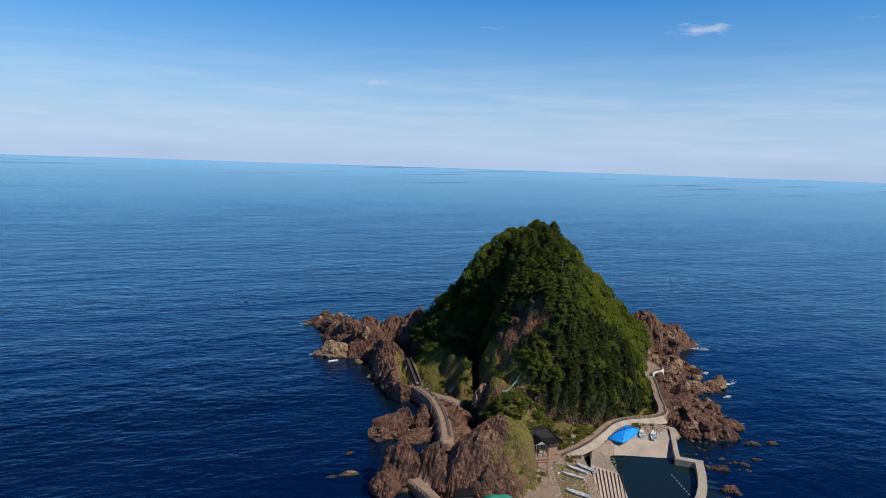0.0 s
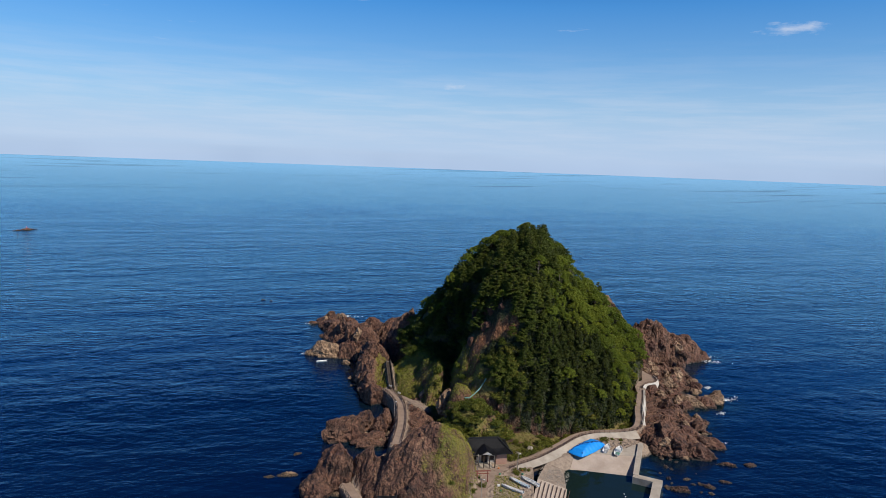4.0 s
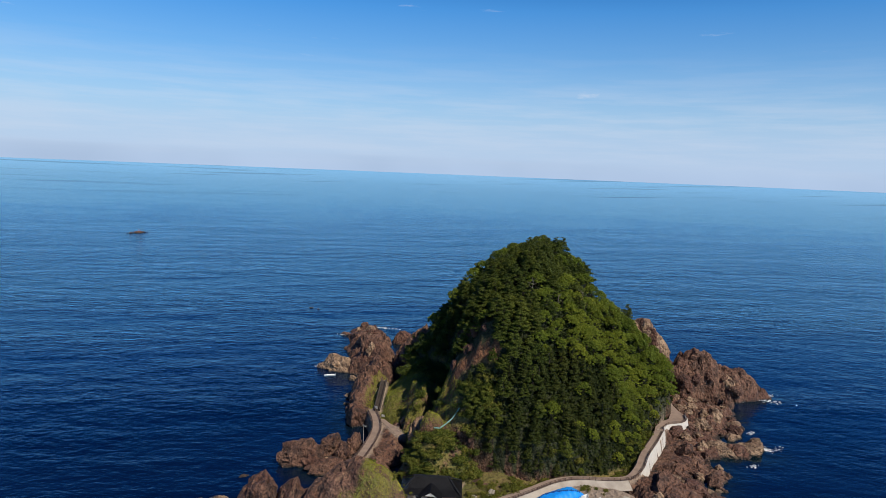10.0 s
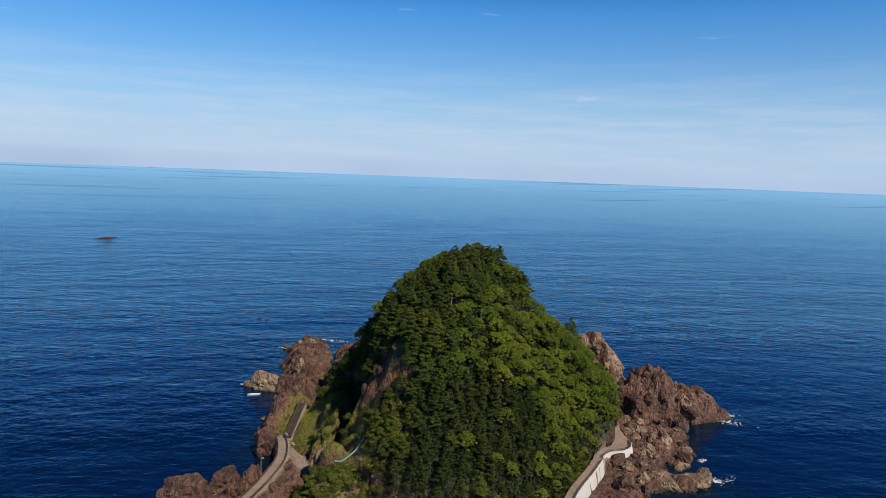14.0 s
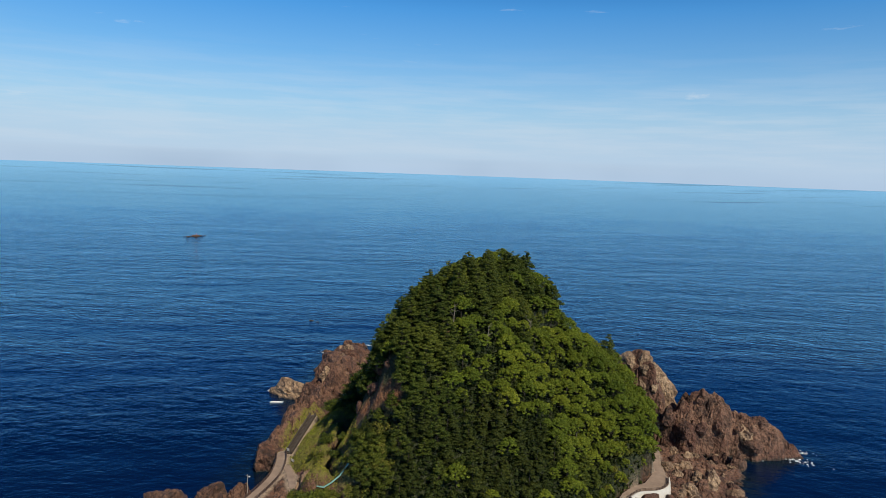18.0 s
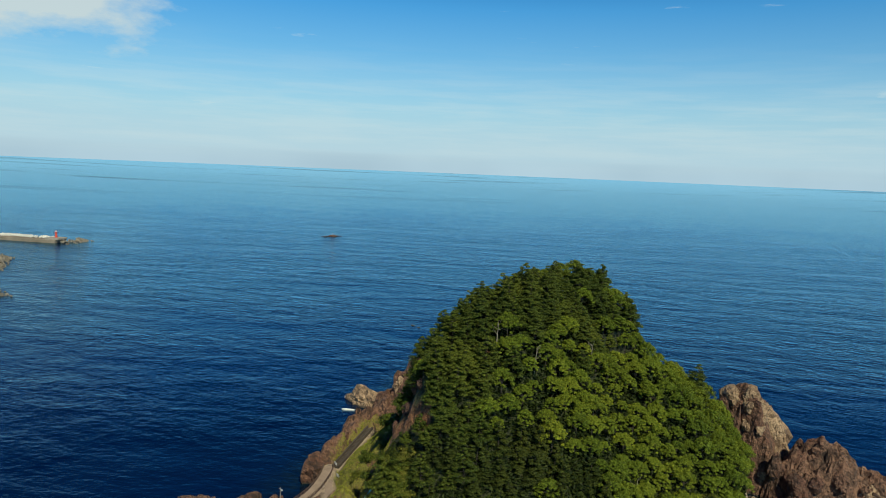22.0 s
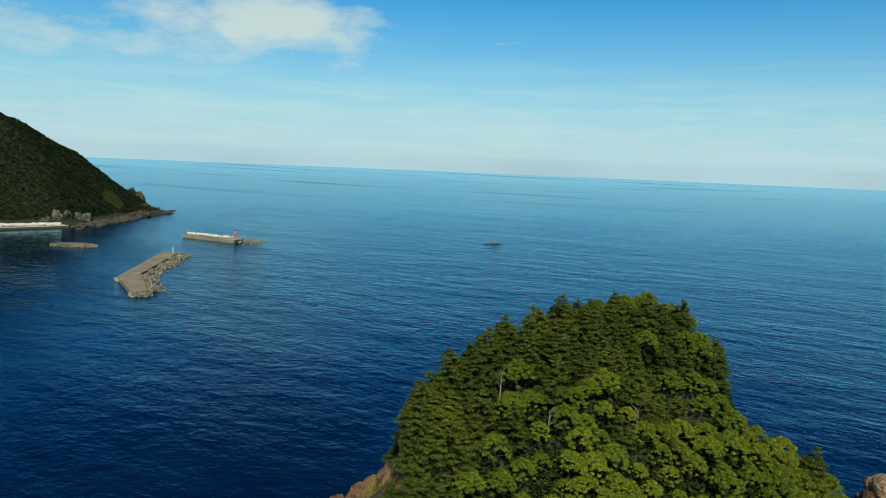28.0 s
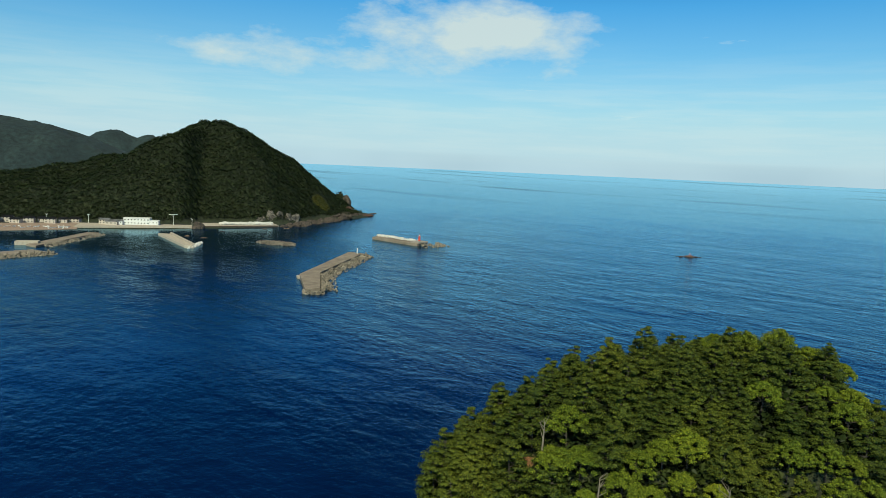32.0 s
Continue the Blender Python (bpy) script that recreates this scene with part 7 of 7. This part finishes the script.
mole("straight_breakwater", [(-752, 436), (-676, 476), (-686, 493), (-765, 450)], 3.4, "straight grey concrete breakwater with a beacon")
bm = bmesh.new()
box(bm, -8, -8, 0, 8, 8, 2.2)
bmesh.ops.bevel(bm, geom=list(bm.edges), offset=0.2, segments=1, affect="EDGES")
ob = part("beacon_plinth", bm, CONCRETE_OLD)
ob.matrix_world = pose(-686, 482, 3.4, 0, 0, 28)
tagged(ob, "square concrete plinth at the breakwater's end", "plinth", kind="structure")
along((-760, 444), (-694, 480), 90, -10, 3.6, 4.6, 2.0, arm_new, "white armour block stacked on a breakwater", "white blocks on the straight breakwater")
along((-672, 476), (-692, 512), 46, 16, -0.8, 2.2, 2.0, arm, "grey armour block at a breakwater's tip", "armour blocks of the straight breakwater")
beacon = thing("harbour_beacon", Matrix.Translation((-686, 482, 5.6)), "red harbour beacon tower on a breakwater", "beacon")
for nm, z0, z1, r0, r1, mat in (("tower", 0, 6.0, 1.5, 1.1, REDPAINT), ("gallery", 6.0, 6.4, 1.7, 1.7, REDPAINT), ("lantern", 6.4, 7.6, 0.7, 0.7, WHITE), ("cap", 7.6, 8.1, 0.9, 0.2, REDPAINT)):
    bm = bmesh.new()
    pipe(bm, (0, 0, z0), (0, 0, z1), r0, r1, 14)
    part(nm, bm, mat, beacon)

for _ in range(120):
    u, w = br.uniform(-1, 1), br.uniform(-1, 1)
    if u * u + w * w < 1:
        heap(-694 + 34 * u * 0.53 + 9 * w, 306 + 34 * u * 0.62 - 9 * w, 0.2 + 1.6 * (1 - u * u - w * w) + br.uniform(-0.3, 0.3), 2.2, arm, "armour blocks of the detached heap")

mole("lit_mole", [(-655, 204), (-650, 214), (-772, 182), (-778, 168)], 3.0, "pale concrete mole of the mainland harbour", CONCRETE)
bm = bmesh.new()
beam(bm, (-655, 213.5, 4.0), (-768, 184.0, 4.0), 2.0, 2.4)
tagged(part("mole_parapet", bm, CONCRETE), "pale parapet wall along a mole", "wall", kind="structure")
along((-700, 224), (-646, 214), 40, 7, -0.6, 1.8, 1.9, arm_new, "pale armour block beside a mole", "armour blocks of the mole")
mole("rubble_mole", [(-612, 80), (-630, 62), (-560, -40), (-540, -30)], 1.4, "low rubble mole of the mainland harbour")
along((-612, 84), (-560, 10), 110, -14, -0.6, 1.8, 2.2, arm, "grey armour block heaped on the rubble mole", "armour blocks of the rubble mole")
mole("inner_mole", [(-655, 60), (-668, 48), (-790, 86), (-786, 100)], 2.0, "low inner mole of the mainland harbour")
along((-660, 66), (-785, 103), 110, 8, -0.6, 1.8, 1.8, arm, "grey armour block along the inner mole", "armour blocks of the inner mole")
bm = bmesh.new()
box(bm, -684, 36, -2, -674, 58, 4.2)
bmesh.ops.bevel(bm, geom=list(bm.edges), offset=0.3, segments=1, affect="EDGES")
tagged(part("mole_block", bm, CONCRETE), "pale concrete block at the moles' joint", "mole block", kind="structure")

far_rock = new("far_sea_rock", rock_mesh("far_sea_rock", 61, ROCK, 4, 1.2))
far_rock.matrix_world = pose(-577, 807, -0.3, 0, 0, 75) @ Matrix.Diagonal((7.0, 4.5, 2.6, 1))
tagged(far_rock, "lone dark rock far out in the sea", "rock")
for dx, dy, s in ((2, 9, 2.6), (-3, -9, 2.8), (3, 15, 1.6), (-5, -14, 1.4)):
    ob = new("far_sea_rock", small[1])
    ob.matrix_world = pose(-577 + dx, 807 + dy, -0.3, 0, 0, 30) @ Matrix.Diagonal((s * 1.4, s, s * 0.6, 1))
    tagged(ob, "low dark rock awash far out in the sea", "rock")
mark = thing("sea_mark", Matrix.Translation((-576, 808, 1.6)), "small marker post on a far rock", "marker")
bm = bmesh.new()
pipe(bm, (0, 0, -1), (0, 0, 3.4), 0.4, 0.25, 8)
part("shaft", bm, REDPAINT, mark)

# ---- the mainland's shore ----
for k in range(96):
    heap(-897 - 12 * br.random() - 0.10 * k, 243 + 0.78 * k, 3.6 + br.uniform(0, 1.4), 2.4, arm_new, "white blocks stored on the quay")
for key, (vs, fs, mat) in heaps.items():
    tagged(new("armour_heap", link_mesh("armour_heap", vs, fs, mat)), "heaped concrete " + key, "armour blocks", kind="stuff")
slab("block_quay", [(-880, 214, 2.6), (-905, 326, 2.6), (-940, 320, 2.6), (-925, 205, 2.6)], 5.0, CONCRETE, "pale concrete quay with stored blocks", "quay")
slab("harbour_road", [(-856, 60, 2.9), (-866, 205, 2.9), (-890, 205, 2.9), (-905, 60, 2.9)], 4.0, CONCRETE, "pale paved harbour ground", "road")
slab("village_beach", [(-800, -60, 0.6), (-842, 66, 0.8), (-905, 60, 3.0), (-880, -70, 3.0)], 3.0, PATHWAY, "pale beach with boats in front of the village", "beach")


def building(x, y, z, w, d, h, turn, wall_mat, roof_mat, label, floors=2, pitched=True):
    root = thing("building", pose(x, y, z, 0, 0, turn), label, "building")
    bm = bmesh.new()
    box(bm, -w / 2, -d / 2, -1, w / 2, d / 2, h)
    part("wall", bm, wall_mat, root)
    bm = bmesh.new()
    if pitched:
        v = [bm.verts.new(p) for p in ((-w / 2 - 0.6, -d / 2 - 0.6, h - 0.1), (w / 2 + 0.6, -d / 2 - 0.6, h - 0.1), (w / 2 + 0.6, 0, h + d * 0.28), (-w / 2 - 0.6, 0, h + d * 0.28), (w / 2 + 0.6, d / 2 + 0.6, h - 0.1), (-w / 2 - 0.6, d / 2 + 0.6, h - 0.1))]
        bm.faces.new((v[0], v[1], v[2], v[3])), bm.faces.new((v[3], v[2], v[4], v[5]))
        bmesh.ops.solidify(bm, geom=list(bm.faces), thickness=0.25)
    else:
        box(bm, -w / 2 - 0.3, -d / 2 - 0.3, h, w / 2 + 0.3, d / 2 + 0.3, h + 0.5)
    part("roof", bm, roof_mat, root)
    n = max(2, int(w / 4))
    for fl in range(floors):
        for k in range(n):
            u = -w / 2 + (k + 0.5) * w / n
            zc = h * (fl + 0.55) / floors
            bm = bmesh.new()
            box(bm, u - 0.8, -d / 2 - 0.06, zc - 0.6, u + 0.8, -d / 2 + 0.02, zc + 0.6)
            part("window", bm, GLASS_DARK, root)
    return root


ROOFGREY = worn("grey sheet roof", (0.20, 0.20, 0.21), (0.30, 0.30, 0.31), 0.6, 0.5)
building(-888, 134, 2.9, 34, 13, 9.0, 82, WHITE, WHITE, "white two-storey harbour building with a flat roof", 2, False)
building(-884, 155, 2.9, 14, 10, 6.0, 82, WHITE, WHITE, "low white harbour shed beside a larger one", 1, False)
building(-882, 102, 2.9, 15, 9, 4.6, 85, PLASTER, ROOFGREY, "grey-roofed boat shed on the quay", 1)
building(-892, 92, 2.9, 13, 8, 6.0, 80, PLASTER, ROOFGREY, "small grey-roofed harbour house", 2)
building(-884, 112, 2.9, 8, 7, 5.0, 80, WHITE, ROOFGREY, "small white harbour hut", 1)
vr = random.Random(41)
for k in range(9):
    building(-893 - 9 * (k % 3), -55 + 13.5 * k, 3.0, vr.uniform(10, 14), vr.uniform(8, 10), vr.uniform(4.5, 6.5), 80 + vr.uniform(-12, 12), PLASTER, TILE, "village house with a dark tiled roof", 2)
building(-1395, -285, 39.0, 60, 18, 12.0, 62, WHITE, ROOFGREY, "long pale building on a distant terrace", 3, False)
for k in range(34):
    x = -842 - 18 * vr.random()
    y = -50 + 112 * vr.random()
    ob = new("beached_boat", hull_mesh("beached_boat", vr.uniform(7, 11), 2.4, 1.0, WHITE))
    ob.matrix_world = pose(x, y, 0.9 + 0.04 * (-842 - x), vr.uniform(-6, 6), 0, vr.uniform(150, 215))
    tagged(ob, "white fishing boat drawn up on the far beach", "boat", "boats on the far beach")
for x, y, h in ((-889, 180, 14), (-905, 70, 11), (-900, 20, 11), (-880, 205, 9)):
    lp = thing("floodlight_mast", Matrix.Translation((x, y, 2.9)), "tall pale light mast on the quay", "mast")
    bm = bmesh.new()
    pipe(bm, (0, 0, -1), (0, 0, h), 0.28, 0.2, 8)
    part("shaft", bm, WHITE, lp)
    bm = bmesh.new()
    box(bm, -1.0, -6.0 if h > 13 else -1.5, h, 1.0, 6.0 if h > 13 else 1.5, h + 0.6)
    part("light_bar", bm, WHITE, lp)
cr = random.Random(47)
cape_small = [rock_mesh("cape_rock", 85 + k, ROCK_DARK, 3, 1.2) for k in range(4)]
for k in range(170):
    u = cr.random()
    x, y = -897 - 225 * u ** 1.1 + cr.uniform(-14, 8), 338 + 150 * u + cr.uniform(-16, 9)
    ob = new("cape_rock", cape_small[cr.randrange(4)])
    s = cr.choice((2.4, 3, 4, 6))
    ob.matrix_world = pose(x, y, max(0.2, float(main_hill(np.array([x]), np.array([y]))[0]) * 0.9), cr.uniform(-15, 15), cr.uniform(-15, 15), cr.uniform(0, 360)) @ Matrix.Diagonal((s * 1.3, s, s * 0.7, 1))
    tagged(ob, "dark brown rock at the foot of the cape", "rock", "rocks of the cape")
for x, y, sx, sy, sz, sd in ((-868, 214, 10, 8, 9, 62), (-1130, 500, 30, 9, 4, 63), (-1168, 513, 17, 6, 2.6, 64), (-1290, 497, 14, 10, 24, 65), (-1160, 470, 26, 14, 14, 66), (-1200, 535, 10, 3, 1.6, 67), (-1112, 466, 13, 9, 7, 68), (-1138, 480, 15, 8, 8, 69), (-1096, 455, 9, 7, 5, 70), (-1176, 488, 14, 8, 10, 71)):
    ob = new("cape_rock", rock_mesh("cape_rock", sd, ROCK if sd in (63, 66, 68, 69, 70) else ROCK_DARK, 4, 1.1))
    ob.matrix_world = pose(x, y, 0, 0, 0, 130) @ Matrix.Diagonal((sx, sy, sz, 1))
    tagged(ob, "brown rocky shore of the cape", "rock", "rocks of the cape")

# bare grey cliff behind the block quay, and rocks awash before it
for k, (x, y, h) in enumerate(((-972, 318, 15), (-978, 332, 18), (-985, 346, 14), (-968, 304, 10), (-995, 360, 12))):
    ob = new("bare_cliff", rock_mesh("bare_cliff", 300 + k, CLIFF_GREY, 3, 1.2))
    ob.matrix_world = pose(x, y, 2.0, 0, 8, 20 * k) @ Matrix.Diagonal((9, 10, h, 1))
    tagged(ob, "bare greyish cliff at the foot of the headland", "cliff", "cliffs of the headland")
for x, y, s in ((-770, 203, 3.5), (-752, 222, 3.0), (-778, 184, 2.6), (-872, 303, 3.0), (-880, 335, 3.4), (-835, 246, 2.4)):
    ob = new("low_reef", small[int(s * 2) % 7])
    ob.matrix_world = pose(x, y, -0.3, 0, 0, 40 * s) @ Matrix.Diagonal((s * 1.8, s, s * 0.4, 1))
    tagged(ob, "low pale rock awash near the quay", "rock", "rocks awash near the quay")
strip_wall("quay_face", [(-878.6, 216, 2.4), (-891.2, 270, 2.4), (-903.6, 325, 2.4)], [(-878.2, 216, -1.0), (-890.8, 270, -1.0), (-903.2, 325, -1.0)], -0.5, DARKWALL, "dark weed-stained face of the block quay")
